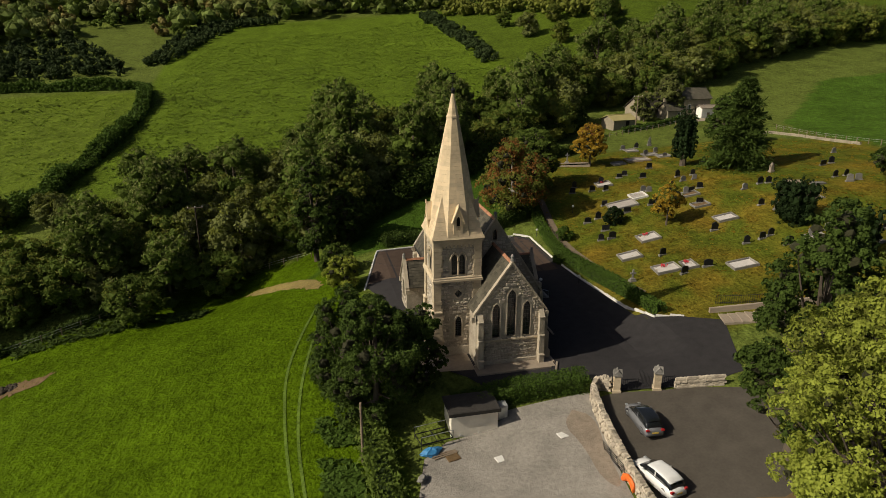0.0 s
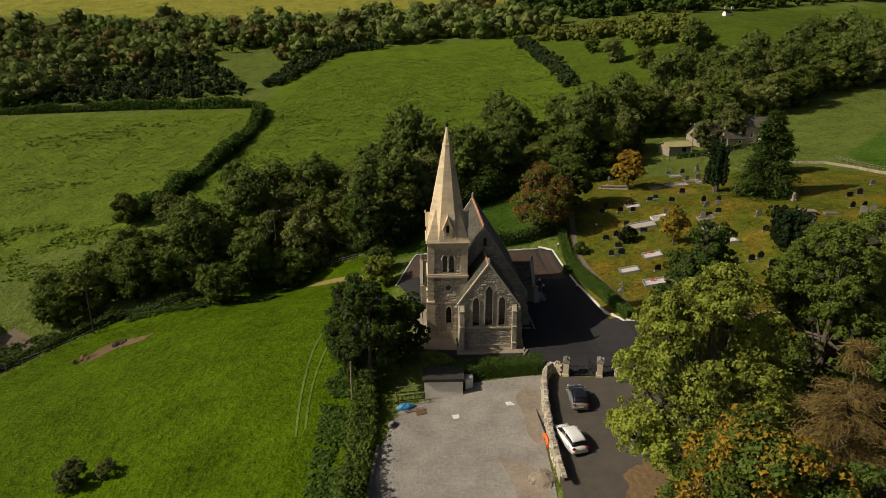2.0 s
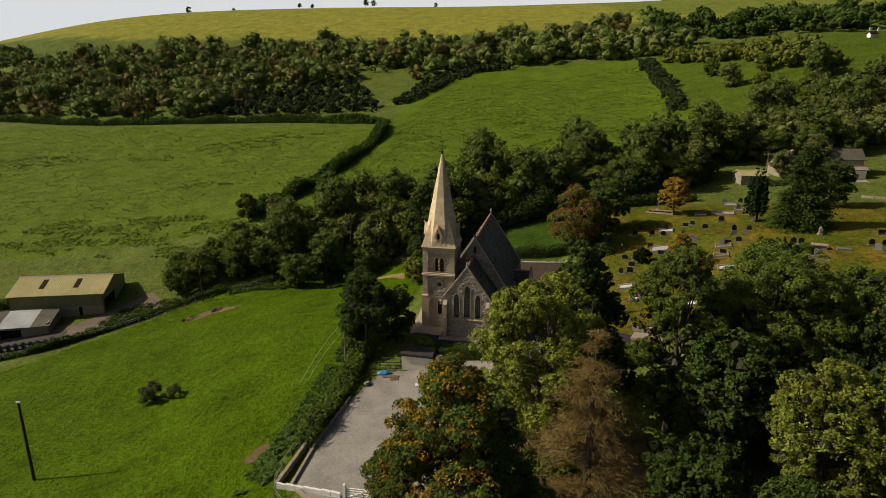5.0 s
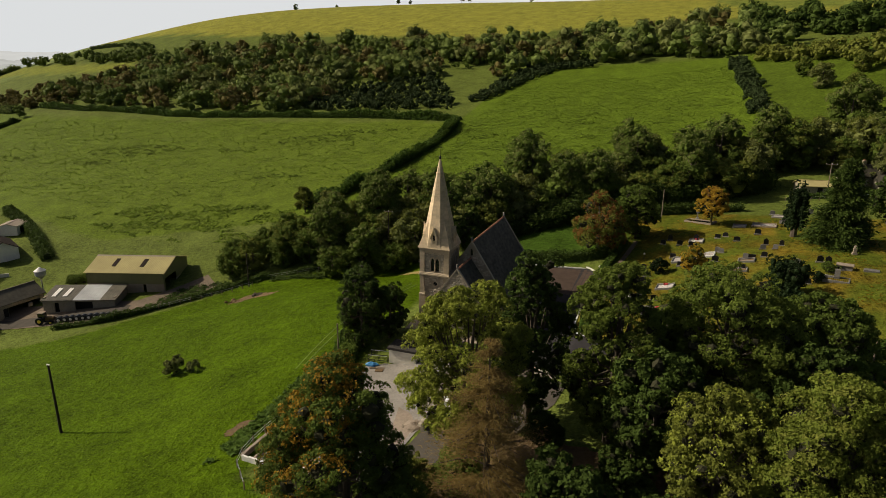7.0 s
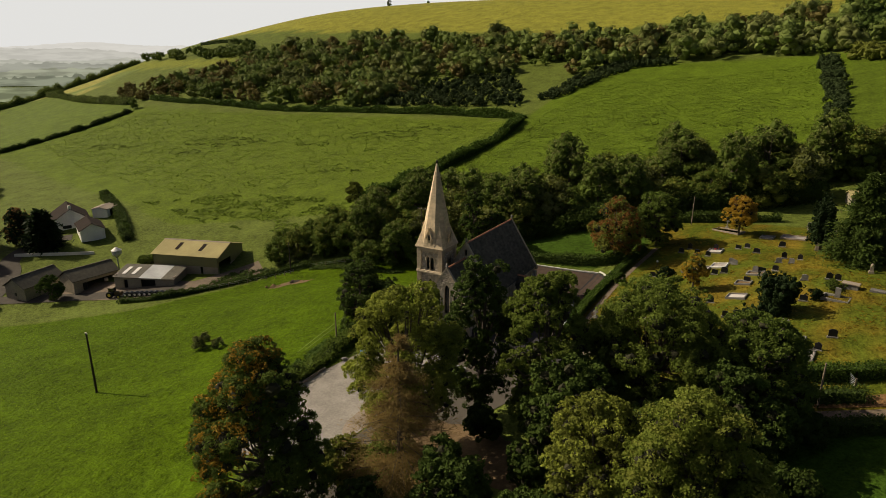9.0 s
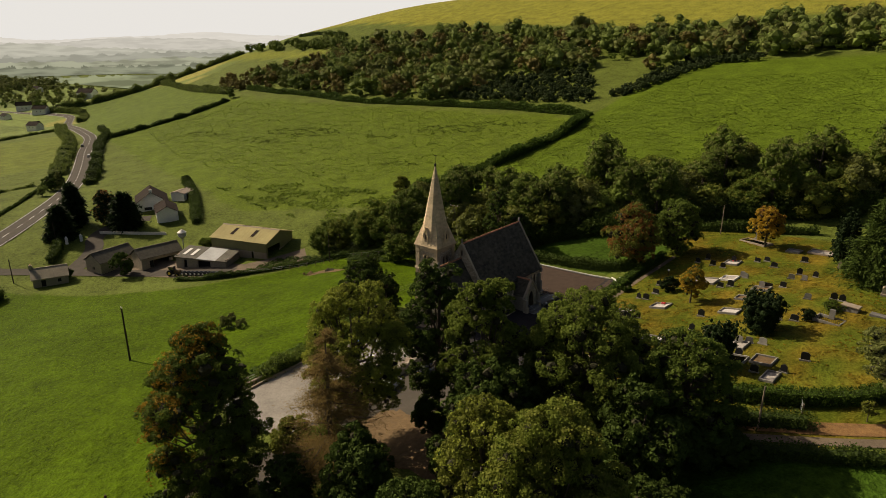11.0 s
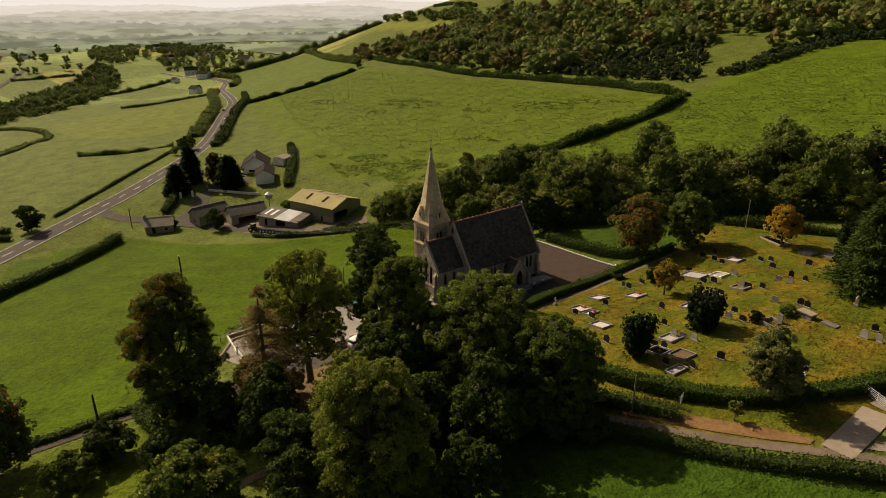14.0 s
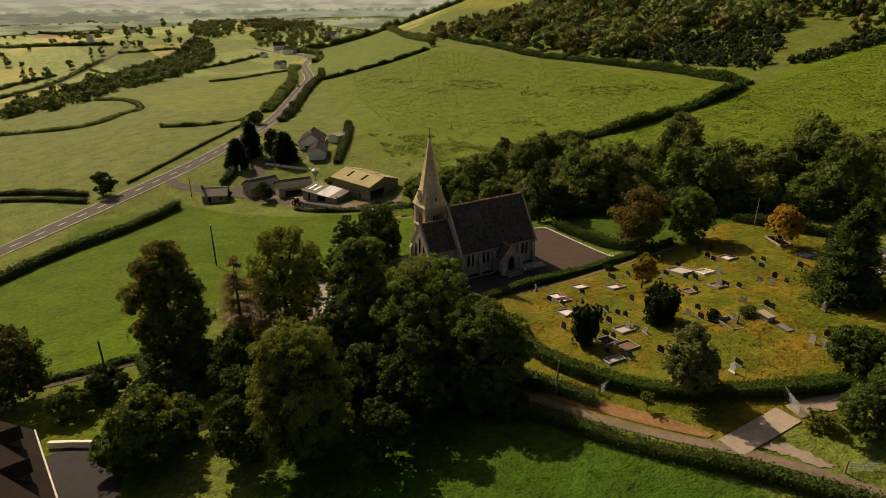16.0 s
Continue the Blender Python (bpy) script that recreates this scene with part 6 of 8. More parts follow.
for k, (x, y, size) in enumerate(((-829, -115, 0.9), (-704, -96, 1.0), (-775, -51, 1.0), (-720, -75, 1.1), (-716, -88, 1.0), (-812, -100, 0.7), (-838, -13, 0.9), (-818, -26, 1.0), (-927, -95, 0.9), (-1188, -40, 1.0), (-914, 25, 1.2), (-874, 16, 0.8), (-873, 29, 0.7), (-972, 50, 1.0), (-941, 57, 1.3), (-1274, 121, 1.4), (-700, 204, 1.0), (-382, 212, 0.8), (-560, -40, 1.2), (-219, 23, 0.55), (-213, 14, 0.45), (-273, 46, 0.35))):
    m = on_ground(x, y, 70 * k, size, 0.3)
    if k < 3:
        valley_models[k].matrix_basis = m
    else:
        copy_thing(valley_models[k % 3], m)

# ---- farm trees ----
plant(conifer("cypress_tree", "dark bushy conifer at the farm entrance", 501, 10.5, 3.3, L_YEW, 9000, 0.95, low=0.02, power=0.5, droop=0.12, slim=0.6), -146.5, -5.0)
plant(conifer("cypress_tree", "tall dark conifer by the drive", 502, 14.0, 3.3, L_YEW, 9000, 0.95, low=0.02, power=0.55, droop=0.12, slim=0.6), -155, 3.0)
plant(broadleaf("copper_beech", "dark purple beech beside the farmhouse", 503, 11.5, 5.4, L_YEW, 4400, 0.6, low=-0.1, lobes=36, accent=L_RUST, accent_share=0.16, turned=1.0), -148.5, 10.6)
plant(conifer("cypress_tree", "broad dark conifer below the farmhouse", 504, 11.5, 4.0, L_YEW, 10000, 0.95, low=0.02, power=0.45, droop=0.12, slim=0.6), -139.5, 12.2)
plant(broadleaf("elder_bush", "dark bush by the old barns", 505, 7.2, 3.6, L_DARK, 2600, 0.5, low=0.0, lobes=20), -104.2, -6.2)
plant(broadleaf("oak_tree", "round dark roadside tree", 506, 9.0, 4.6, L_DARK, 3200, 0.6, low=0.05, lobes=22), -140, -52)
plant(broadleaf("thorn_tree", "small thorn on the field's edge", 507, 4.5, 2.0, L_DARK, 900, 0.5, low=0.05, lobes=12), -166, 49)
plant(broadleaf("willow_bush", "roadside scrub beyond the farm", 508, 7, 5.0, L_DARK, 2400, 0.7, low=0.0, lobes=22), -222, 22)
plant(broadleaf("willow_bush", "scrub by the yard", 509, 4.5, 3.4, L_MID, 2000, 0.5, low=0.0, lobes=18), -98, 16)
plant(broadleaf("ash_tree", "tree at the farm end of the belt", 510, 7.5, 3.4, L_OLIVE, 2600, 0.5, low=0.05, lobes=20), -66, 64)

# ---- churchyard: kerbs, paving, hut, walls, gate, cars ----
def gz(x, y):
    return float(ground(x, y))


def kerb(path, label, mat=CONCRETE, width=0.2, high=0.16, length=1.4):
    """A row of kerb stones along a line; each stone is a piece of its own."""
    ob = thing("kerb", label, "kerb", kind="structure")
    x, y, d = along(path, length)
    for k in range(len(x)):
        m = Shape().box(-length / 2 + 0.01, length / 2 - 0.01, -width / 2, width / 2, -0.2, high, 0.02).make("kerb_stone", mat, ob)
        m.matrix_basis = pose(x[k], y[k], gz(x[k], y[k]) + 0.02, 0, 0, math.degrees(math.atan2(d[k][1], d[k][0])))
    return ob


kerb([(-6.6, 20), (-3.6, 31.6), (17.9, 31.8), (19.4, 30.2), (19.7, 14), (20.3, 2), (21.4, -1.6), (24.4, -3)], "pale concrete kerb edging the tarmac", MARBLE)
kerb([(1.0, -5.9), (1.0, -6.5), (8.7, -6.5), (8.7, -4.6)], "pale edging round the paved strip", CONCRETE)
kerb([(9.8, 0.2), (10.9, 0.2), (10.9, 8.2)], "pale edging beside the nave", CONCRETE)
apron("paved_strip", [(1.05, -6.4), (8.6, -6.4), (8.6, -4.6), (1.05, -4.6)], CONCRETE, "paving along the chancel wall", "paving", lift=0.09)
apron("tower_paving", [(-3.6, -5.0), (1.0, -5.4), (1.0, -2.2), (-2.4, -2.2), (-2.4, 7.5), (-4.6, 8.5)], CONCRETE, "pale concrete path round the tower", "paving", lift=0.08)

hut = thing("hut", "low cream-rendered hut with a dark felt roof", "hut")
HZ = -2.75
Shape().box(-2.9, 1.15, -12.0, -9.4, HZ - 0.4, -0.5).make("wall", RENDER, hut)
Shape().box(-3.1, 1.35, -12.15, -9.2, -0.5, -0.29, 0.05).box(-3.12, 1.37, -12.2, -12.12, -0.63, -0.31).make("roof", FELT, hut, "mossy dark felt roof")
for x in (-2.2, -0.6, 0.9):
    Shape().box(x, x + 0.14, -12.03, -11.99, -2.55, -2.42).make("vent", MARBLE, hut)
cab = thing("utility_cabinet", "grey-green steel cabinet beside the hut", "cabinet")
Shape().box(1.45, 2.3, -11.2, -10.3, -2.5, -0.75, 0.05).make("body", TIN, cab)
Shape().box(1.5, 2.25, -11.23, -11.19, -2.2, -0.95).make("door", STEEL, cab)

# stone-edged wall between the car park and the entrance
rng = np.random.default_rng(5)
WALL = rounded([(11.7, -11.3), (10.8, -10.6), (9.8, -11.8), (9.2, -15), (8.8, -18.5), (8.5, -22), (8.4, -27.2)], 2)
wallob = thing("car_park_wall", "pale dry-stone wall with upright coping stones", "wall", kind="structure")
wx, wy, wd = along(WALL, 0.5)
rings = []
for k in range(len(wx)):
    n = np.array([-wd[k][1], wd[k][0]]) * 0.2
    z = gz(wx[k], wy[k])
    rings.append([(wx[k] - n[0], wy[k] - n[1], z - 0.4), (wx[k] + n[0], wy[k] + n[1], z - 0.4), (wx[k] + n[0], wy[k] + n[1], z + 1.1), (wx[k] - n[0], wy[k] - n[1], z + 1.1)])
Shape().loft(rings).make("core", MORTAR, wallob)
blocks = []
for j in range(5):
    s = Shape()
    a = (0.2 + 0.1 * (j % 2), 0.11 + 0.03 * (j % 3), 0.12 + 0.015 * (j % 2))
    r = np.random.default_rng(60 + j)
    low = [(sx * a[0] * r.uniform(0.85, 1.1), sy * a[1] * r.uniform(0.9, 1.1), -a[2]) for sx, sy in ((-1, -1), (1, -1), (1, 1), (-1, 1))]
    high = [(sx * a[0] * r.uniform(0.6, 0.95), sy * a[1] * r.uniform(0.7, 0.95), a[2]) for sx, sy in ((-1, -1), (1, -1), (1, 1), (-1, 1))]
    s.loft([low, [((p[0] + q[0]) * 0.56, (p[1] + q[1]) * 0.56, 0) for p, q in zip(low, high)], high])
    o = s.make("stone", RUBBLE, wallob)
    blocks.append(o.data)
    o.matrix_basis = pose(wx[3 + j], wy[3 + j], gz(wx[3 + j], wy[3 + j]) + 1.2, 0, 0, 40 * j)
count = 0
sx_, sy_, sd = along(WALL, 0.47)
for k in range(len(sx_)):
    for side_ in (-1, 1):
        for row in range(4):
            if count > 270:
                break
            o = new("stone", blocks[int(rng.integers(0, 5))])
            o.parent = wallob
            n = np.array([-sd[k][1], sd[k][0]]) * 0.2 * side_
            along_ = rng.uniform(-0.1, 0.1) + 0.22 * (row % 2)
            px, py = sx_[k] + n[0] + sd[k][0] * along_, sy_[k] + n[1] + sd[k][1] * along_
            o.matrix_basis = pose(px, py, gz(px, py) + 0.12 + row * 0.27, 0, rng.uniform(-6, 6), math.degrees(math.atan2(sd[k][1], sd[k][0])) + rng.uniform(-8, 8))
            count += 1
cap = Shape()
for k in range(0, len(sx_)):
    for e in (0.0, 0.24):
        m = pose(sx_[k] + sd[k][0] * e, sy_[k] + sd[k][1] * e, gz(sx_[k], sy_[k]) + 1.1, rng.uniform(-8, 8), rng.uniform(-14, 14), math.degrees(math.atan2(sd[k][1], sd[k][0])) + rng.uniform(-28, 28))
        h = rng.uniform(0.08, 0.26)
        w = rng.uniform(0.1, 0.2)
        c = [(-w, -0.26, -0.05), (w, -0.26, -0.05), (w, 0.26, -0.05), (-w, 0.26, -0.05), (-0.06, -0.2, h), (0.06, -0.2, h * 0.9), (0.06, 0.2, h * 0.95), (-0.06, 0.2, h)]
        cap.add([tuple(m @ Vector(p)) for p in c], [(3, 2, 1, 0), (4, 5, 6, 7), (0, 1, 5, 4), (1, 2, 6, 5), (2, 3, 7, 6), (3, 0, 4, 7)])
tagged(cap.make("coping_stones", RUBBLE, wallob, "rough upright coping"), kind="stuff")


def pillar(x, y, turn):
    p = thing("gate_pillar", "pale stone gate pillar with a gabled cap", "pillar", "entrance pillars", at=pose(x, y, gz(x, y), 0, 0, turn))
    s = Shape().box(-0.36, 0.36, -0.36, 0.36, -0.3, 0.3, 0.06)
    for k in range(4):
        s.box(-0.29, 0.29, -0.29, 0.29, 0.3 + k * 0.34, 0.63 + k * 0.34, 0.01)
    s.make("shaft", ASHLAR, p)
    c = Shape().box(-0.38, 0.38, -0.38, 0.38, 1.66, 1.8, 0.03)
    c.prism([(-0.36, -0.36, 1.8), (0.36, -0.36, 1.8), (0, -0.36, 2.25)], (0, 0.72, 0))
    c.prism([(-0.36, -0.36, 1.8), (-0.36, 0.36, 1.8), (-0.36, 0, 2.25)], (0.72, 0, 0))
    c.make("cap", GREYSTONE, p)
    return p


pillar(12.1, -11.7, -20)
pillar(15.4, -12.7, -20)


def railing(path, high, label, name="iron_gate", gap=0.16, mat=IRON):
    ob = thing(name, label, "gate" if "gate" in name else "railing")
    x, y, d = along(path, gap)
    for level in (0.15, high - 0.12):
        Shape().tube([(a, b, gz(a, b) + level) for a, b in zip(x[:: max(1, len(x) - 1)], y[:: max(1, len(y) - 1)])] if len(path) == 2 else [(a, b, gz(a, b) + level) for a, b in zip(x, y)], [0.03] * (2 if len(path) == 2 else len(x)), 5).make("rail", mat, ob)
    for a, b in zip(x, y):
        Shape().tube([(a, b, gz(a, b)), (a, b, gz(a, b) + high)], [0.02, 0.014], 4).make("bar", mat, ob)
    return ob


railing([(12.5, -11.8), (13.9, -12.25)], 1.25, "black iron gate leaf, closed")
railing([(14.95, -12.6), (14.6, -11.0)], 1.25, "black iron gate leaf standing open")
railing([(15.8, -12.85), (16.9, -13.15)], 1.3, "black iron side gate")
low = thing("entrance_wall", "low rubble wall beside the gate", "wall", kind="structure")
for k in range(13):
    x, y = 17.0 + k * 0.3, -13.2 - k * 0.09
    for r in range(4):
        o = new("stone", blocks[(k + r) % 5])
        o.parent = low
        o.matrix_basis = pose(x + 0.12 * (r % 2), y, gz(x, y) + 0.12 + r * 0.25, 0, 0, -17)
railing([(28.2, -2.2), (30.6, -3.4), (33.6, -4.6), (36.2, -5.6), (38.6, -6.6)], 1.05, "black iron railing above the steps", "railing", 0.22)
steps = thing("steps", "pale concrete steps and ramp up to the graveyard", "steps")
for k in range(7):
    x, y = 27.2 + k * 0.8, -5.4 - k * 0.26
    o = Shape().box(-0.42, 0.42, -1.1, 1.1, -0.5, 0.12, 0.02).make("step", CONCRETE, steps)
    o.matrix_basis = pose(x, y, gz(x, y) + 0.04, 0, 0, -18)
Shape().prism([(26.6, -3.6, gz(26.6, -3.6) - 0.3), (38, -7.2, gz(38, -7.2) - 0.3), (38, -7.2, gz(38, -7.2) + 0.7), (26.6, -3.6, gz(26.6, -3.6) + 0.55)], (0.05, 0.28, 0)).make("side_wall", CONCRETE, steps)

# the porch steps, ramp and lamps
ps = thing("porch_steps", "stone steps with handrails before the porch", "steps")
for k in range(4):
    Shape().box(PX + 0.1, PX + 0.6 + 0.32 * (4 - k), PC - 1.2 - 0.12 * (4 - k), PC + 1.2 + 0.12 * (4 - k), -0.9 + 0.15 * k, -0.42 + 0.15 * (k + 1), 0.02).make("step", GREYSTONE, ps)
for s in (-1, 1):
    Shape().tube([(PX + 0.3, PC + s * 1.25, 0.95), (PX + 1.8, PC + s * 1.5, 0.45), (PX + 1.8, PC + s * 1.5, -0.4)], [0.03] * 3, 5).make("handrail", STEEL, ps)
ramp_ob = thing("ramp", "long pale concrete ramp with a kerb beside the nave", "ramp")
Shape().prism([(11.2, 12.9, -0.6), (11.2, 12.9, 0.15), (11.2, 18.6, -0.3), (11.2, 18.6, -0.6)], (2.4, 0, 0)).make("slope", GREYSTONE, ramp_ob)
for x in (11.2, 13.5):
    Shape().prism([(x, 12.9, -0.6), (x, 12.9, 0.35), (x, 18.6, -0.1), (x, 18.6, -0.6)], (0.14, 0, 0)).make("kerb", CONCRETE, ramp_ob)
for x in (11.3, 13.55):
    Shape().tube([(x, 13.0, 1.15), (x, 18.4, 0.75), (x, 18.4, -0.3)], [0.025] * 3, 5).make("handrail", STEEL, ramp_ob)


def globe_lamp(x, y):
    ob = thing("bollard_lamp", "short dark post lamp with a white globe", "lamp", "churchyard lamps", at=pose(x, y, gz(x, y)))
    Shape().tube([(0, 0, -0.2), (0, 0, 0.1), (0, 0, 0.12), (0, 0, 0.85)], [0.12, 0.12, 0.06, 0.05], 8).make("post", IRON, ob)
    s = Shape()
    s.loft([[(r * math.cos(a), r * math.sin(a), z) for a in [k * math.pi / 4 for k in range(8)]] for z, r in ((0.85, 0.08), (0.93, 0.17), (1.04, 0.2), (1.15, 0.17), (1.22, 0.08))])
    s.make("globe", MARBLE, ob, smooth=True)
    return ob


for x, y in ((14.4, 12.6), (14.3, 14.9), (19.0, 11.6), (27.6, 33.4), (20.2, 29.4)):
    globe_lamp(x, y)
plant(broadleaf("box_bush", "clipped round box bush by the tarmac", 160, 1.6, 1.1, L_LAUREL, 1600, 0.2, low=0.0, lobes=16, taper=0.0), 19.6, 19.0)
plant(broadleaf("holly_bush", "rounded dark bush among the graves", 161, 2.8, 1.7, L_YEW, 2600, 0.24, low=0.0, lobes=20, taper=0.0), 30.6, 25.6)
plant(broadleaf("box_bush", "dark bush by a family grave", 162, 1.7, 1.3, L_YEW, 1500, 0.2, low=0.0, lobes=14, taper=0.0), 52.4, 16.2)
plant(broadleaf("box_bush", "low box bush beside a railed tomb", 163, 1.5, 1.6, L_MID, 1500, 0.2, low=0.0, lobes=14, taper=0.0), 55.0, 20.6)
plant(broadleaf("holly_bush", "dark spreading bush by the cedar", 164, 2.6, 1.9, L_YEW, 2200, 0.26, low=0.0, lobes=16, taper=0.0), 62.5, 40.0)
plant(broadleaf("yew_bush", "dark low yew in the open graveyard", 165, 4.2, 3.2, L_DARK, 5200, 0.3, low=0.0, lobes=30, taper=0.2), 70.6, 17.8, size=1.35)
plant(broadleaf("hawthorn_bush", "green shrub on the bank above the tarmac", 166, 2.2, 1.5, L_LAUREL, 1800, 0.24, low=0.0, lobes=16), 23.0, 25.5)
plant(broadleaf("hawthorn_bush", "broad green bush by the lane corner", 167, 5.0, 3.6, L_MID, 3600, 0.32, low=0.0, lobes=24), 76.0, 16.0)
plant(broadleaf("hawthorn_bush", "bushy thorn at the field gate", 168, 3.0, 2.4, L_OLIVE, 2400, 0.28, low=0.0, lobes=18), 78.5, 9.0)
plant(broadleaf("ash_tree", "leafy young ash above the field gate", 170, 7.5, 3.8, L_MID, 4200, 0.34, low=0.02, lobes=30), 78.4, 6.6)
plant(broadleaf("hawthorn_bush", "low scrub on the bank by the field gate", 171, 2.2, 2.0, L_OLIVE, 1800, 0.24, low=0.0, lobes=16), 74.6, 4.6)
plant(broadleaf("apple_tree", "thin sapling on the verge", 169, 2.6, 1.0, L_OLIVE, 500, 0.2, low=0.35, lobes=9), 62.2, -6.8)


# ---- cars ----
def car(label, paint, x, y, turn, roof_mat, estate=0.0):
    ob = thing("car", label, "car", "parked cars", at=pose(x, y, gz(x, y) + 0.06, 0, 0, turn))
    L, W = 2.1, 0.88

    def slice_(yy, w, zlo, zhi, n=9):
        pts = []
        for k in range(n):
            a = math.pi * k / (n - 1)
            pts.append((math.cos(a) * w * (0.86 + 0.14 * math.sin(a) ** 0.5) if 0 < k < n - 1 else math.cos(a) * w, yy, zlo + (zhi - zlo) * math.sin(a) ** 0.45))
        return pts
    s = Shape()
    s.loft([slice_(yy, W * w, 0.26, z) for yy, w, z in ((-L, 0.80, 0.62), (-L + 0.1, 0.92, 0.86), (-1.5, 0.98, 0.98), (-0.6, 1.0, 1.0), (0.5, 1.0, 0.98), (1.2, 0.98, 0.92), (1.8, 0.9, 0.78), (L, 0.74, 0.58))])
    s.make("body", paint, ob, smooth=True)
    c = Shape()
    c.loft([slice_(yy, W * w, 0.88, z) for yy, w, z in ((-L + 0.22, 0.84, 0.96), (-1.55 - estate, 0.80, 1.32), (-1.1, 0.78, 1.44), (-0.2, 0.78, 1.48), (0.45, 0.80, 1.36), (1.2, 0.86, 0.96))])
    c.make("glasshouse", CARGLASS, ob, smooth=True)
    r = Shape()
    r.loft([slice_(yy, W * w, z - 0.1, z) for yy, w, z in ((-1.66 - estate, 0.74, 1.36), (-1.1, 0.77, 1.47), (-0.2, 0.77, 1.51), (0.42, 0.75, 1.44), (0.56, 0.74, 1.37))])
    r.make("roof", roof_mat, ob, smooth=True)
    for sx in (-1, 1):
        for yy in (-1.3, 1.3):
            w = Shape().tube([(sx * 0.6, yy, 0.32), (sx * 0.8, yy, 0.32)], [0.32, 0.32], 16).make("wheel", RUBBER, ob)
            Shape().tube([(sx * 0.795, yy, 0.32), (sx * 0.815, yy, 0.32)], [0.2, 0.18], 12).make("rim", STEEL, w)
        Shape().box(*sorted((sx * 0.5, sx * 0.76)), -L - 0.01, -L + 0.14, 0.68, 0.84, 0.03).make("tail_lamp", REDLAMP, ob)
        Shape().box(*sorted((sx * 0.45, sx * 0.68)), L - 0.2, L - 0.02, 0.56, 0.68, 0.03).make("headlamp", STEEL, ob)
        Shape().box(*sorted((sx * 0.84, sx * 1.0)), 0.62, 0.78, 0.96, 1.08, 0.03).make("mirror", paint, ob)
        Shape().prism([(sx * 0.72, -0.42, 1.0), (sx * 0.715, -0.42, 1.44), (sx * 0.715, -0.34, 1.44), (sx * 0.72, -0.34, 1.0)], (sx * 0.03, 0, 0)).make("door_pillar", paint, ob)
    Shape().box(-0.27, 0.27, -L - 0.015, -L + 0.06, 0.48, 0.6).make("number_plate", YELLOWPLATE, ob)
    return ob


car("white parked hatchback with dark windows", WHITECAR, 10.2, -22.0, 12, WHITECAR, 0.1)
car("grey parked car with a black glass roof", GREYCAR, 12.2, -16.2, -4, CARGLASS)
car("white car on the country road", WHITECAR, -305, 70.5, 62, WHITECAR)
car("dark car on the country road", GREYCAR, -352, 86.5, 64, GREYCAR)

# ---- overhead wires from the field pole ----
wire = Shape()
for off, z1 in ((-0.9, 4.0), (0.9, 4.0), (0.0, 2.2)):
    a, b = Vector((-29.8 + off, 43.4, z1 + 0.5)), Vector((29.2 + off * 0.4, 58.2, 11.2 if z1 > 3 else 9.8))
    wire.tube([tuple(a.lerp(b, u) - Vector((0, 0, 5.0 * u * (1 - u)))) for u in [k / 14 for k in range(15)]], [0.013] * 15, 4)
for ex, ey in ((-36.5, 30.5), (-33.0, 29.5)):
    wire.tube([(-29.8, 43.4, 3.4), (ex, ey, gz(ex, ey))], [0.011, 0.011], 4)
tagged(wire.make("overhead_wire", IRON), "thin overhead wires and stays of the field pole", "wire")

# ---- loose things round the car park ----
for x, y in ((5.75, -15.1), (0.3, -15.6)):
    o = Shape().box(-0.42, 0.42, -0.36, 0.36, -0.05, 0.03, 0.01).make("manhole_cover", MARBLE)
    o.matrix_basis = pose(x, y, gz(x, y) + 0.07, 0, 0, 12)
    tagged(o, "pale square manhole cover set in gravel", "manhole cover")
leaf_gate = thing("metal_gate", "old grey metal gate leaning on the wall", "gate", at=pose(8.2, -19.3, gz(8.2, -19.3) + 0.06, 0, -14, 3))
for z in (0.05, 0.3, 0.55, 0.8, 1.05):
    Shape().tube([(0, -1.5, z), (0, 1.5, z)], [0.025, 0.025], 5).make("bar", IRON, leaf_gate)
for y in (-1.5, -0.5, 0.5, 1.5):
    Shape().tube([(0, y, 0), (0, y, 1.1)], [0.03, 0.03], 5).make("upright", IRON, leaf_gate)
g = np.random.default_rng(3)
net = Shape()
rings = []
for k in range(9):
    u = k / 8
    rings.append([(0.14 * math.cos(a) * (1 + 0.5 * g.random()), -0.9 + 1.8 * u + 0.1 * g.random(), 0.25 + 0.35 * math.sin(math.pi * u) + 0.2 * math.sin(a) * (1 + 0.6 * g.random())) for a in [2 * math.pi * q / 8 for q in range(8)]])
o = net.loft(rings).make("safety_netting", ORANGE)
o.matrix_basis = pose(8.05, -21.7, gz(8.05, -21.7), 0, 0, 4) @ Matrix.Diagonal((0.8, 0.8, 1.3, 1))
tagged(o, "crumpled orange plastic safety netting by the wall", "netting")
heap = Shape()
for k in range(90):
    a, r = g.uniform(0, 6.3), 1.3 * g.random() ** 0.7
    px, py, s = math.cos(a) * r, math.sin(a) * r, g.uniform(0.06, 0.2)
    z = max(0.0, 0.55 * (1 - r / 1.3))
    heap.loft([[(px + s * q * math.cos(b), py + s * q * math.sin(b), z + s * h) for b in [k2 * 2 * math.pi / 5 for k2 in range(5)]] for h, q in ((-0.5, 0.8), (0.1, 1.0), (0.6, 0.5))])
heap.loft([[(1.35 * q * math.cos(b), 1.35 * q * math.sin(b), h) for b in [k2 * 2 * math.pi / 12 for k2 in range(12)]] for h, q in ((-0.1, 1.0), (0.25, 0.7), (0.5, 0.2))])
o = heap.make("rubble_mound", TRACK)
o.matrix_basis = pose(7.0, -26.0, gz(7, -26) + 0.05)
tagged(o, "heap of pale stones and soil at the wall's end", "rubble")
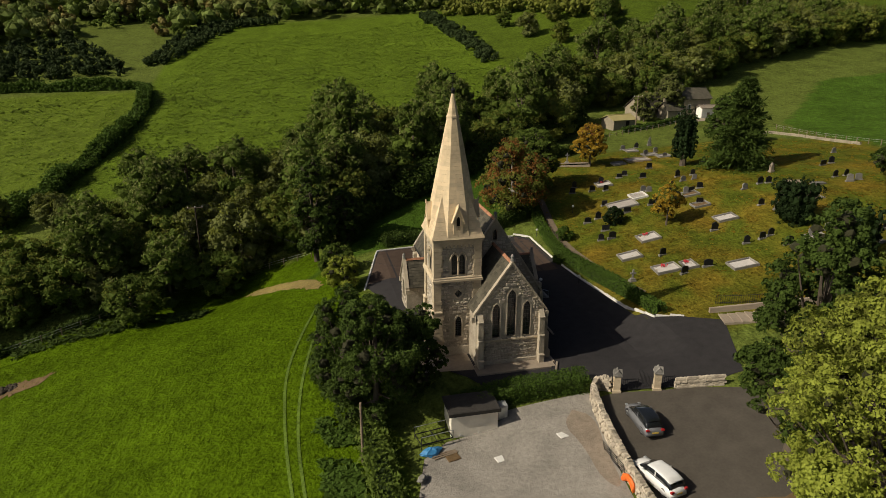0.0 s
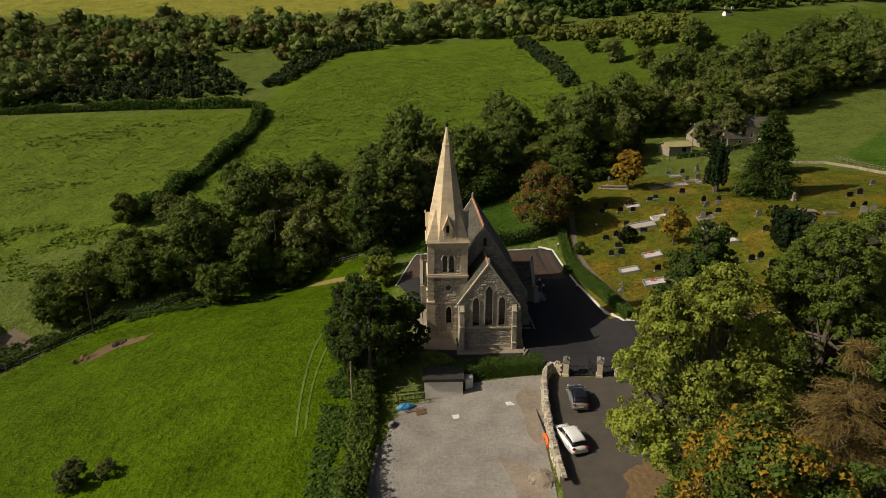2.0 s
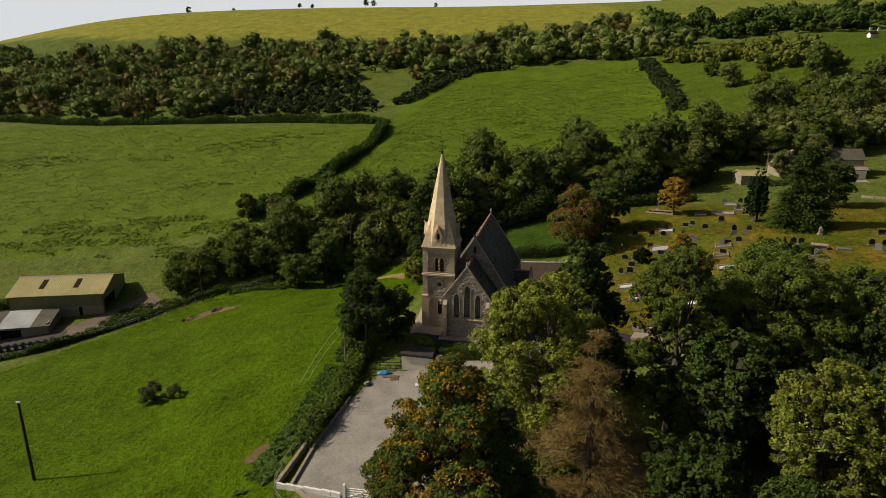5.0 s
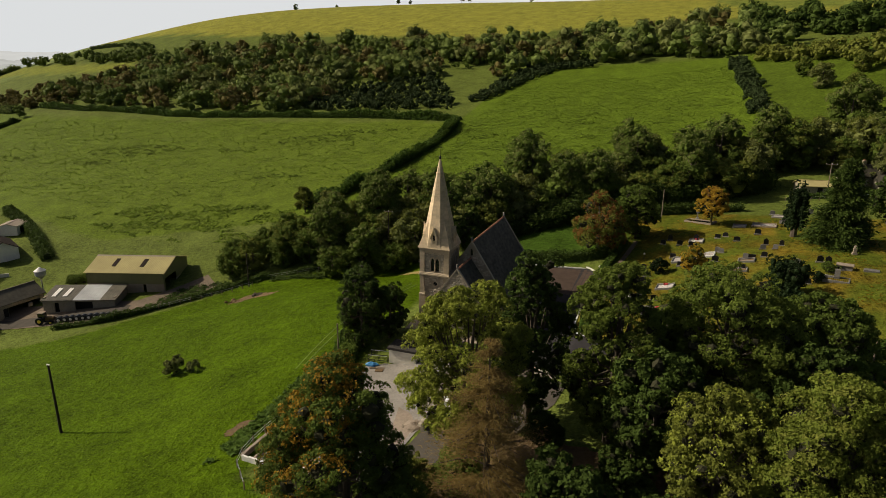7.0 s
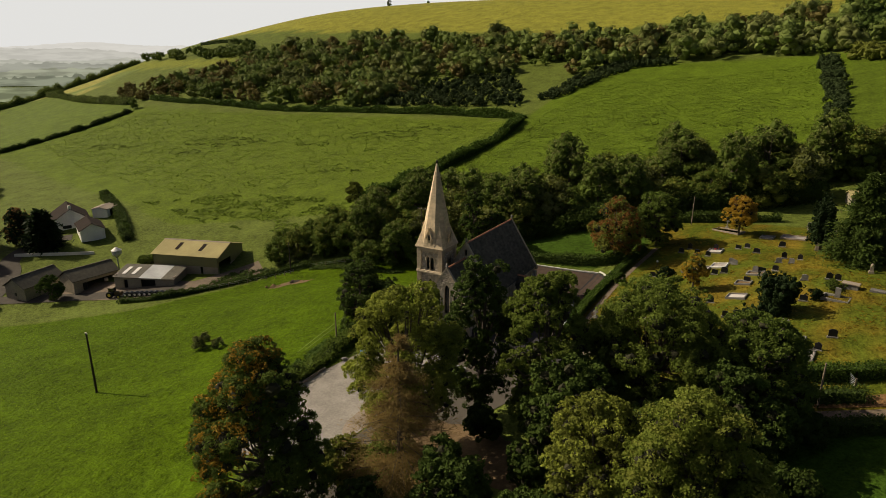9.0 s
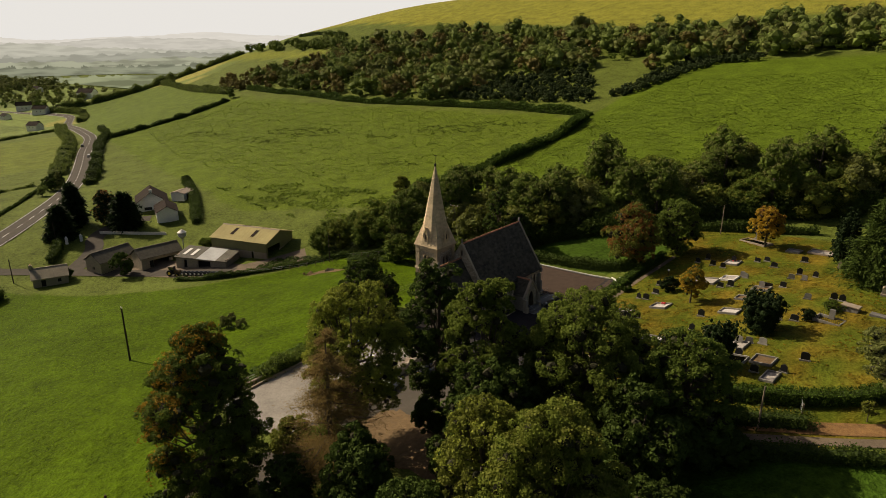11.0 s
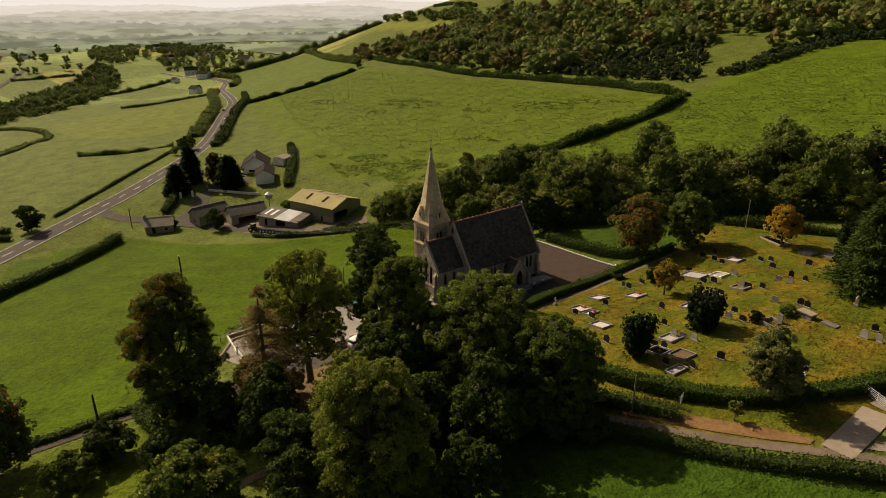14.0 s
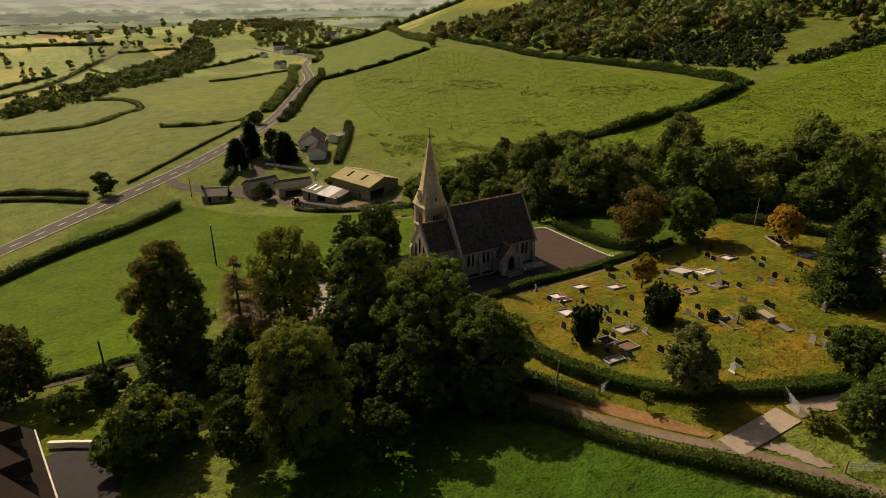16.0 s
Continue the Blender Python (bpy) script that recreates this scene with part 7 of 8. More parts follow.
o = Shape().loft([[((0.9 + 0.25 * math.sin(3 * b + h * 7)) * q * math.cos(b), 0.55 * q * math.sin(b), h + 0.05 * math.sin(5 * b)) for b in [k * 2 * math.pi / 14 for k in range(14)]] for h, q in ((0.0, 1.0), (0.22, 0.9), (0.4, 0.5), (0.48, 0.1))]).make("tarpaulin", BLUE)
o.matrix_basis = pose(-4.9, -13.4, gz(-4.9, -13.4) + 0.06, 0, 0, 15)
tagged(o, "crumpled blue tarpaulin beside the hut", "tarpaulin")
o = Shape().box(-0.55, 0.55, -0.4, 0.4, 0, 0.06, 0.01).make("board", EARTH)
o.matrix_basis = pose(-3.3, -14.3, gz(-3.3, -14.3) + 0.07, 2, 0, 14)
tagged(o, "rust-coloured board lying on gravel", "board")
rack = thing("trailer_frame", "dark metal trailer frame parked under the yews", "trailer", at=pose(-4.4, -12.0, gz(-4.4, -12.0), 0, 0, 10))
for x in (-1.4, 0, 1.4):
    Shape().tube([(x, -0.8, 0.5), (x, 0.8, 0.5)], [0.04, 0.04], 5).make("cross_bar", IRON, rack)
for y in (-0.8, 0.8):
    Shape().tube([(-1.4, y, 0.5), (1.4, y, 0.5)], [0.05, 0.05], 5).make("side_bar", IRON, rack)
    Shape().tube([(-1.4, y, 1.2), (1.4, y, 1.2)], [0.03, 0.03], 5).make("top_bar", STEEL, rack)
    for x in (-1.4, 1.4):
        Shape().tube([(x, y, 0.0), (x, y, 1.2)], [0.03, 0.03], 5).make("upright", IRON, rack)
for k in range(3):
    o = Shape().box(-1.1, 1.1, -0.07, 0.07, 0, 0.06).make("plank", TIMBER)
    o.matrix_basis = pose(-4.0 + 0.1 * k, -13.6 - 0.2 * k, gz(-4, -13.6) + 0.07, 0, 0, 8 + 4 * k)
    tagged(o, "weathered plank lying beside the hut", "plank", "planks by the hut")
for k, (dx, dz) in enumerate(((0, 0.0), (0.1, 0.16), (-0.08, 0.3))):
    o = Shape().loft([[(0.5 * q * math.cos(b), 0.28 * q * math.sin(b), h) for b in [j * math.pi / 4 for j in range(8)]] for h, q in ((0, 0.8), (0.08, 1.0), (0.16, 0.75))]).make("sack", GREYSTONE)
    o.matrix_basis = pose(-6.2 + dx, -16.3 + dx, gz(-6.2, -16.3) + 0.06 + dz, 0, 0, 30 * k)
    tagged(o, "grey sack piled at the hedge", "sack", "sack pile")
kerb([(-7.5, -20), (-8.2, -28), (-7.7, -36), (-2.1, -40)], "low concrete edge of the car park", CONCRETE, 0.3, 0.35)

# ---- poles, wires, fences ----
def pole(x, y, top, label, arm=False, mat=POLE, r=0.14, cap=False):
    base = gz(x, y)
    ob = thing("utility_pole", label, "pole", at=pose(x, y, base))
    h = top - base
    Shape().tube([(0, 0, -0.6), (0, 0, h)], [r, r * 0.7], 8).make("shaft", mat, ob)
    if cap:
        Shape().box(-0.28, 0.28, -0.06, 0.06, h - 0.1, h + 0.12, 0.03).make("cap", MARBLE, ob)
    if arm:
        a = Shape().box(-1.15, 1.15, -0.05, 0.05, h - 0.12, h + 0.0).make("cross_arm", TIMBER, ob)
        for u in (-1.05, 0, 1.05):
            Shape().tube([(u, 0, h), (u, 0, h + 0.2)], [0.05, 0.07], 6).make("insulator", MARBLE, a)
    return ob


pole(-29.8, 43.4, 4.4, "tall wooden pole with a cross-arm before the trees", True)
pole(29.2, 58.2, 11.4, "pale slim pole behind the graveyard", mat=TIMBER, r=0.12)
pole(63.8, 80.6, 15.7, "wooden pole beside the cottage sheds", True, mat=TIMBER)
pole(-40.6, -34.2, 0.3, "black wooden pole alone in the meadow", r=0.19, cap=True)
pole(10.0, -59.0, 4.4, "dark pole beside the lower lane", r=0.16)
pole(53.5, -12.4, 10.6, "slim wooden pole by the lane hedge", mat=TIMBER, r=0.12)
pole(-10.4, -13.0, 2.4, "weathered wooden pole in the hedgerow", mat=TIMBER, r=0.13)
pole(-122.3, -26.6, -11.5, "wooden pole by the ruined cottage", r=0.14)
pole(-144.0, -7.5, -9.6, "wooden pole on the roadside green", r=0.14)
pole(-56.0, 25.0, -3.4, "wooden pole at the farm hedge", r=0.14)


def wire(a, b, sag, label="thin overhead wire slung between poles"):
    pts = [tuple(Vector(a).lerp(Vector(b), k / 12) - Vector((0, 0, sag * 4 * (k / 12) * (1 - k / 12)))) for k in range(13)]
    o = Shape().tube(pts, [0.014] * 13, 4).make("overhead_wire", IRON)
    return tagged(o, label, "wire")


wire((-28.4, 42.0, 5.1), (-2.3, 10.0, 4.4), 1.4)


def fence(path, label, gap=2.4, high=1.05, rails=2, mat=TIMBER):
    ob = thing("fence", label, "fence")
    x, y, d = along(path, gap)
    for a, b in zip(x, y):
        Shape().box(-0.06, 0.06, -0.06, 0.06, -0.3, high, 0.02).make("post", mat, ob).matrix_basis = pose(a, b, gz(a, b))
    for r in range(rails):
        h = high * (0.9 - 0.35 * r)
        Shape().tube([(a, b, gz(a, b) + h) for a, b in zip(x, y)], [0.02] * len(x), 4).make("wire", STEEL, ob)
    return ob


fence([(-58, 27), (-47.7, 29.6), (-42.8, 32), (-38.5, 36), (-35, 39.5), (-31, 42), (-24, 43), (-18.5, 41.8), (-12.6, 39)], "post and wire fence along the meadow")
fence([(90, 66), (89.5, 56), (90, 44), (92, 30)], "post and wire fence on the field wall")
fence([(-9.8, -26), (-10.2, -32), (-9.4, -37), (-4, -42)], "post and wire fence beside the car park")
fw = thing("field_wall", "low pale stone wall at the top of the graveyard", "wall", kind="structure")
dull = [b.copy() for b in blocks]
for b in dull:
    b.materials[0] = OLDSTONE
g = np.random.default_rng(8)
fx, fy, fd = along([(80, 66), (86, 62.5), (87.6, 56), (88, 48), (88.6, 42)], 0.62)
for k in range(len(fx)):
    for r in range(2):
        o = new("stone", dull[int(g.integers(0, 5))])
        o.parent = fw
        o.matrix_basis = pose(fx[k], fy[k], gz(fx[k], fy[k]) + 0.12 + 0.26 * r, 0, 0, math.degrees(math.atan2(fd[k][1], fd[k][0])) + g.uniform(-8, 8)) @ Matrix.Diagonal((1.35, 1.5, 1.1, 1))


def field_gate(x, y, turn, label):
    ob = thing("field_gate", label, "gate", at=pose(x, y, gz(x, y), 0, 0, turn))
    for k in range(6):
        Shape().tube([(0, 0, 0.2 + 0.2 * k), (3.2, 0, 0.2 + 0.2 * k)], [0.03, 0.03], 5).make("bar", STEEL, ob)
    for u in (0, 1.6, 3.2):
        Shape().tube([(u, 0, 0.1), (u, 0, 1.3)], [0.035, 0.035], 5).make("upright", STEEL, ob)
    Shape().box(-0.16, -0.02, -0.08, 0.08, -0.3, 1.5, 0.03).make("post", TIMBER, ob)
    return ob


field_gate(56.7, -8.5, 105, "galvanised field gate ajar by the hedge")
field_gate(69.5, 6.4, -31, "long galvanised gate standing open at the entrance")
field_gate(79.6, 0.6, 62, "galvanised gate further along the lane")

# ---- white gate and low walls at the car park's road end ----
white_gate = thing("white_gate", "white-painted five-metre gate closed across the gravel", "gate", at=pose(-1.4, -37.4, gz(-1.4, -37.4) + 0.04, 0, 0, -7))
drop = gz(3.6, -38.0) - gz(-1.4, -37.4)
for k in range(5):
    Shape().tube([(0.12, 0, 0.22 + 0.24 * k), (5.0, 0, 0.22 + 0.24 * k + drop)], [0.045, 0.045], 6).make("bar", MARBLE, white_gate)
for u in (0.14, 1.3, 2.5, 3.7, 4.96):
    Shape().tube([(u, 0.03, 0.1 + drop * u / 5), (u, 0.03, 1.26 + drop * u / 5)], [0.05, 0.05], 6).make("upright", MARBLE, white_gate)
Shape().tube([(0.2, -0.03, 0.25), (2.4, -0.03, 1.15 + drop * 0.48)], [0.04, 0.04], 5).make("brace", MARBLE, white_gate)
for u in (-0.14, 5.2):
    z = drop * max(0, u) / 5
    Shape().box(u - 0.14, u + 0.14, -0.14, 0.14, z - 0.4, z + 1.55, 0.04).make("post", MARBLE, white_gate)
white_wall = thing("low_white_wall", "low white-painted wall in short stepped lengths", "wall")
for k in range(7):
    x, y = -8.6 + k * 1.02, -36.35 - k * 0.155
    o = Shape().box(-0.49, 0.49, -0.12, 0.12, -0.5, 0.62 + 0.04 * (k % 2), 0.03).make("block", MARBLE, white_wall)
    o.matrix_basis = pose(x, y, gz(x, y), 0, 0, -8.6)
kerb_wall = thing("parapet_wall", "low grey rendered wall along the car park's edge", "wall")
for k in range(4):
    x, y = -9.15 + 0.02 * k, -35.4 + 1.9 * k
    o = Shape().box(-0.14, 0.14, -0.94, 0.94, -0.6, 0.6, 0.03).make("block", CONCRETE, kerb_wall)
    o.matrix_basis = pose(x, y, gz(x, y), 0, 0, 1)
    o = Shape().box(-0.19, 0.19, -0.945, 0.945, 0.6, 0.68, 0.02).make("coping", CONCRETE, kerb_wall)
    o.matrix_basis = pose(x, y, gz(x, y), 0, 0, 1)

# ---- graves ----
def headstone(label, mat, w=0.78, h=0.95, top="round", base=GREYSTONE):
    ob = thing("headstone", label, "headstone", "headstones")
    o = [(-w / 2, 0.12)] + ([(-w / 2, h * 0.78)] if top != "flat" else [(-w / 2, h)])
    if top == "round":
        o += [(-w / 2 * math.cos(a), h * 0.78 + h * 0.22 * math.sin(a)) for a in [math.pi * k / 8 for k in range(1, 8)]]
    elif top == "ogee":
        o += [(-w * 0.3, h * 0.86), (-w * 0.12, h * 0.98), (0, h), (w * 0.12, h * 0.98), (w * 0.3, h * 0.86)]
    o += ([(w / 2, h * 0.78)] if top != "flat" else [(w / 2, h)]) + [(w / 2, 0.12)]
    Shape().prism([(x, -0.06, z) for x, z in o], (0, 0.13, 0)).make("slab", mat, ob)
    Shape().box(-w / 2 - 0.1, w / 2 + 0.1, -0.18, 0.18, -0.2, 0.14, 0.02).make("base", base, ob)
    return ob


H = [headstone("polished black headstone with a rounded top", GRANITE), headstone("square polished black granite headstone", GRANITE, 0.85, 0.85, "flat"), headstone("black headstone with an ogee top", GRANITE, 0.7, 1.1, "ogee"), headstone("weathered grey stone headstone", GREYSTONE, 0.7, 1.0, "round"), headstone("pale upright marble headstone", MARBLE, 0.75, 1.15, "ogee", MARBLE)]
DARK_A = [(26.9, 21.9), (39.3, 14.4), (30.5, 40.3), (31.7, 42.3), (33.5, 39.2), (40.1, 42.6), (41.5, 43.4), (43.3, 40.3), (47.8, 37.1), (38.0, 28.1), (39.4, 28.7), (43.3, 24.0), (45.0, 28.9), (46.9, 29.5), (48.7, 17.8), (51.2, 15.3), (54.3, 25.4), (55.4, 25.0), (39.8, 8.7), (42.0, 8.7)]
DARK_B = [(43.3, 8.9), (43.3, 5.7), (46.1, 2.3), (47.6, 2.3), (40.4, -0.3), (53.2, -0.2), (50.3, -1.3), (54.7, 3.5), (62.5, 8.1), (64.7, 22.4), (30.6, 12.2), (29.7, 5.9), (32.8, 6.0), (57.5, 44.3), (60.2, 44.1), (57.9, 39.6), (60.6, 38.4), (54.6, 63.3), (68.9, 29.4), (71.2, 30.2), (66.5, 22.3), (27.9, 28.5), (29.7, 28.8), (28.8, 24.4), (28.3, 21.4), (32.6, 32.7), (36.3, 41.8), (35.5, 38.2), (47.1, 45.0), (50.2, 36.5), (34.0, 28.0)]
GREY_C = [(39.9, 34.1), (47.1, 34.4), (44.0, 28.7), (49.2, 15.2), (51.1, 24.6), (47.8, 6.4), (49.4, 6.5), (46.7, 6.1), (64.5, 19.5), (58.7, 65.2), (54.5, 52.2), (51.2, 62.6), (49.0, 34.2), (40.5, 33.4), (79.0, 38.1), (66.1, 19.6), (52.6, 56.0), (55.4, 57.2)]
g = np.random.default_rng(15)
first = set()
for group, picks in ((DARK_A, (0, 1, 2)), (DARK_B, (0, 1, 2, 0)), (GREY_C, (3, 3, 3)), ([(63.1, 6.2)], (4,))):
    for x, y in group:
        k = picks[int(g.integers(0, len(picks)))]
        m = pose(x, y, gz(x, y) + 0.02, g.uniform(-5, 3), g.uniform(-3, 3), g.uniform(-16, 10)) @ Matrix.Diagonal((g.uniform(0.95, 1.2), 1, g.uniform(0.9, 1.2), 1))
        if k in first:
            copy_thing(H[k], m)
        else:
            H[k].matrix_basis = m
            first.add(k)


def plot(x, y, w, l, fill, label, edge=GREYSTONE, turn=-8, flowers=False):
    ob = thing("grave_plot", label, "grave", "kerbed graves", at=pose(x, y, gz(x, y), -math.degrees(math.atan((gz(x, y - 1) - gz(x, y + 1)) / 2)), -math.degrees(math.atan((gz(x + 1, y) - gz(x - 1, y)) / 2)), turn))
    for a, b, c, d in ((-w, w, -l, -l + 0.16), (-w, w, l - 0.16, l), (-w, -w + 0.16, -l + 0.16, l - 0.16), (w - 0.16, w, -l + 0.16, l - 0.16)):
        Shape().box(a, b, c, d, -0.25, 0.3, 0.03).make("kerb", edge, ob)
    Shape().box(-w + 0.16, w - 0.16, -l + 0.16, l - 0.16, -0.2, 0.08).make("gravel_fill", fill, ob)
    if flowers:
        for k in range(9):
            a, b = g.uniform(-0.3, 0.3, 2)
            Shape().tube([(a, l - 0.5 + b, 0.1), (a * 1.4, l - 0.5 + b * 1.4, 0.38)], [0.03, 0.09], 5).make("flower", FLOWER, ob)
    return ob


plot(28.8, 8.3, 1.5, 1.25, CHIPS, "double grave filled with white chippings", flowers=True)
plot(31.4, 7.6, 0.8, 1.2, CHIPS, "single grave with white chippings and flowers", flowers=True)
plot(27.4, 14.6, 1.4, 1.2, CHIPS, "kerbed grave with pale chippings")
plot(32.0, 18.2, 1.4, 1.3, CHIPS, "kerbed grave with white chippings and flowers", flowers=True)
plot(36.0, 4.2, 1.5, 1.1, CHIPS, "white-chipped grave beside the columnar yew")
plot(46.7, 5.3, 1.2, 1.2, GREYCHIPS, "kerbed grave with a bare bed")
plot(50.6, 1.9, 1.3, 1.2, EARTH, "kerbed grave with a soil bed")
plot(34.7, 31.0, 2.2, 1.5, GREYCHIPS, "large family plot with grey chippings")
plot(38.2, 32.6, 1.3, 1.2, GREYCHIPS, "kerbed plot with pale stones", MARBLE)
plot(36.4, 41.0, 1.3, 1.2, CHIPS, "kerbed grave with white chips and dark stones", flowers=True)
plot(44.2, 28.0, 1.3, 1.0, EARTH, "grave with a bare soil bed")
plot(42.9, 23.2, 1.2, 1.0, EARTH, "new grave of bare soil")
plot(47.7, 1.2, 1.2, 1.1, GRASS, "grassed grave inside a stone kerb")
plot(52.2, -1.9, 0.8, 1.3, GREYCHIPS, "low grave under a grey slab")
plot(42.6, 16.9, 1.4, 1.1, CHIPS, "white-chipped grave among the rowans")
plot(48.8, 52.3, 2.2, 1.5, GREYCHIPS, "broad family plot of pale concrete", CONCRETE)
plot(53.2, 55.6, 1.4, 1.1, GREYCHIPS, "kerbed plot near the cypress")
plot(54.7, 53.0, 1.3, 1.1, GREYCHIPS, "stone-edged plot under the cypress")
plot(44.3, 51.2, 1.2, 1.1, GREYCHIPS, "low kerbed plot near the golden maple")
plot(37.0, 54.4, 3.0, 1.2, GRASS, "long kerbed plot beneath the golden maple", CONCRETE, turn=-30)
plot(52.1, 60.9, 1.2, 1.2, GREYCHIPS, "kerbed plot at the back of the graveyard")


tomb = thing("chest_tomb", "pale stone chest tomb with a slab top", "tomb", at=pose(56.9, 21.3, gz(56.9, 21.3), 0, 0, -12))
Shape().box(-1.0, 1.0, -0.55, 0.55, -0.2, 0.75, 0.03).make("chest", GREYSTONE, tomb)
Shape().box(-1.15, 1.15, -0.68, 0.68, 0.75, 0.9, 0.04).make("slab", CONCRETE, tomb)
rail = thing("railed_tomb", "stone family plot enclosed by low railings", "tomb", at=pose(55.1, 16.6, gz(55.1, 16.6), 0, 0, -12))
for a, b, c, d in ((-1.7, 1.7, -1.2, -1.0), (-1.7, 1.7, 1.0, 1.2), (-1.7, -1.5, -1.0, 1.0), (1.5, 1.7, -1.0, 1.0)):
    Shape().box(a, b, c, d, -0.2, 0.3, 0.03).make("kerb", GREYSTONE, rail)
for k in range(14):
    x = -1.6 + 3.2 * k / 13
    for y in (-1.1, 1.1):
        Shape().tube([(x, y, 0.3), (x, y, 0.85)], [0.018, 0.012], 4).make("bar", IRON, rail)
for y in (-1.1, 1.1):
    Shape().tube([(-1.6, y, 0.75), (1.6, y, 0.75)], [0.02, 0.02], 4).make("rail", IRON, rail)
Shape().box(-0.35, 0.35, 0.6, 0.85, 0, 1.5, 0.1).make("memorial", GREYSTONE, rail)
slab = Shape().box(-1.0, 1.0, -0.55, 0.55, -0.2, 0.25, 0.03).make("ledger_stone", GREYSTONE)
slab.matrix_basis = pose(60.2, 20.6, gz(60.2, 20.6), 0, 0, -10)
tagged(slab, "flat grey ledger stone lying in the grass", "grave")


def cross_grave(x, y, h, label):
    ob = thing("grave_cross", label, "cross", at=pose(x, y, gz(x, y), 0, 0, -8))
    Shape().box(-0.4, 0.4, -0.3, 0.3, -0.2, 0.2, 0.04).box(-0.28, 0.28, -0.22, 0.22, 0.2, 0.42, 0.04).make("plinth", GREYSTONE, ob)
    Shape().box(-0.1, 0.1, -0.07, 0.07, 0.4, h, 0.02).box(-0.36, 0.36, -0.07, 0.07, h - 0.55, h - 0.36, 0.02).make("cross", GREYSTONE, ob)
    return ob


cross_grave(36.4, 56.6, 2.0, "tall pale stone cross by the maple")
cross_grave(58.0, 64.0, 1.9, "grey stone cross at the back of the graveyard")
cross_grave(24.0, 7.6, 1.5, "pale memorial on a paved base by the hedge")
urn = thing("memorial", "pale column memorial among the graves", "memorial", at=pose(59.8, 30.0, gz(59.8, 30.0)))
Shape().box(-0.35, 0.35, -0.35, 0.35, -0.2, 0.35, 0.04).box(-0.24, 0.24, -0.24, 0.24, 0.35, 1.1, 0.03).make("pedestal", CONCRETE, urn)
Shape().loft([[(r * math.cos(a), r * math.sin(a), z) for a in [k * math.pi / 4 for k in range(8)]] for z, r in ((1.1, 0.2), (1.2, 0.28), (1.4, 0.22), (1.55, 0.06))]).make("urn", CONCRETE, urn)

# ---- the farm ----
def house(name, label, category, x, y, turn, size, eave, ridge, wall_mat, roof_mat, openings=(), chimneys=(), hip=0.0, over=0.35, base=None, roof_label=""):
    """A gabled building: length along its own x. openings: (face, along, z0, z1, width, mat) with face 'f', 'b', 'l' or 'r'."""
    z = gz(x, y) if base is None else base
    ob = thing(name, label, category, at=pose(x, y, z, 0, 0, turn))
    L, W = size[0] / 2, size[1] / 2
    holes = {"f": [], "b": [], "l": [], "r": []}
    for face, u, z0, z1, w, mat in openings:
        holes[face].append(([(u - w / 2, z0), (u + w / 2, z0), (u + w / 2, z1), (u - w / 2, z1)], mat))
    walls = {"f": ([(-L, -0.8), (L, -0.8), (L, eave), (-L, eave)], facing("y", -W, -1)), "b": ([(-L, -0.8), (L, -0.8), (L, eave), (-L, eave)], facing("y", W, 1)),
             "l": ([(-W + 0.3, -0.8), (W - 0.3, -0.8), (W - 0.3, eave), (0, ridge - 0.1), (-W + 0.3, eave)], facing("x", -L, -1)), "r": ([(-W + 0.3, -0.8), (W - 0.3, -0.8), (W - 0.3, eave), (0, ridge - 0.1), (-W + 0.3, eave)], facing("x", L, 1))}
    for face, (o, wh) in walls.items():
        pierced(o, [q for q, m in holes[face]], wh, 0.3).make("wall", wall_mat, ob)
        for q, m in holes[face]:
            if m is GLASS:
                w = ring(grown(q, 0.02), grown(q, -0.09), wh, 0.03, -0.1).make("window", MARBLE, ob)
                pane(q, wh, -0.12).make("pane", m, w)
            else:
                # a DARKVOID pane is no door: it paints shade into an open hole
                pane(q, wh, -0.22).make("door", m, ob)
    slope = (ridge - eave) / W
    th = 0.14
    for s in (-1, 1):
        e = (W + over)
        ze = eave - over * slope
        Shape().prism([(-L - over + hip, s * e, ze), (L + over - hip, s * e, ze), (L + over, 0, ridge) if not hip else (L + over - hip, 0, ridge), (-L - over, 0, ridge) if not hip else (-L - over + hip, 0, ridge)], (0, 0, th)).make("roof", roof_mat, ob, roof_label)
    Shape().box(-L - over + hip, L + over - hip, -0.16, 0.16, ridge + th - 0.06, ridge + th + 0.06, 0.03).make("ridge", roof_mat, ob)
    for cx, cw in chimneys:
        c = Shape().box(cx - cw, cx + cw, -0.4, 0.4, ridge - 0.8, ridge + 1.1, 0.05).make("chimney", wall_mat, ob)
        for k in (-0.2, 0.2):
            Shape().tube([(cx, k, ridge + 1.05), (cx, k, ridge + 1.45)], [0.12, 0.1], 7).make("chimney_pot", RIDGE, c)
    return ob


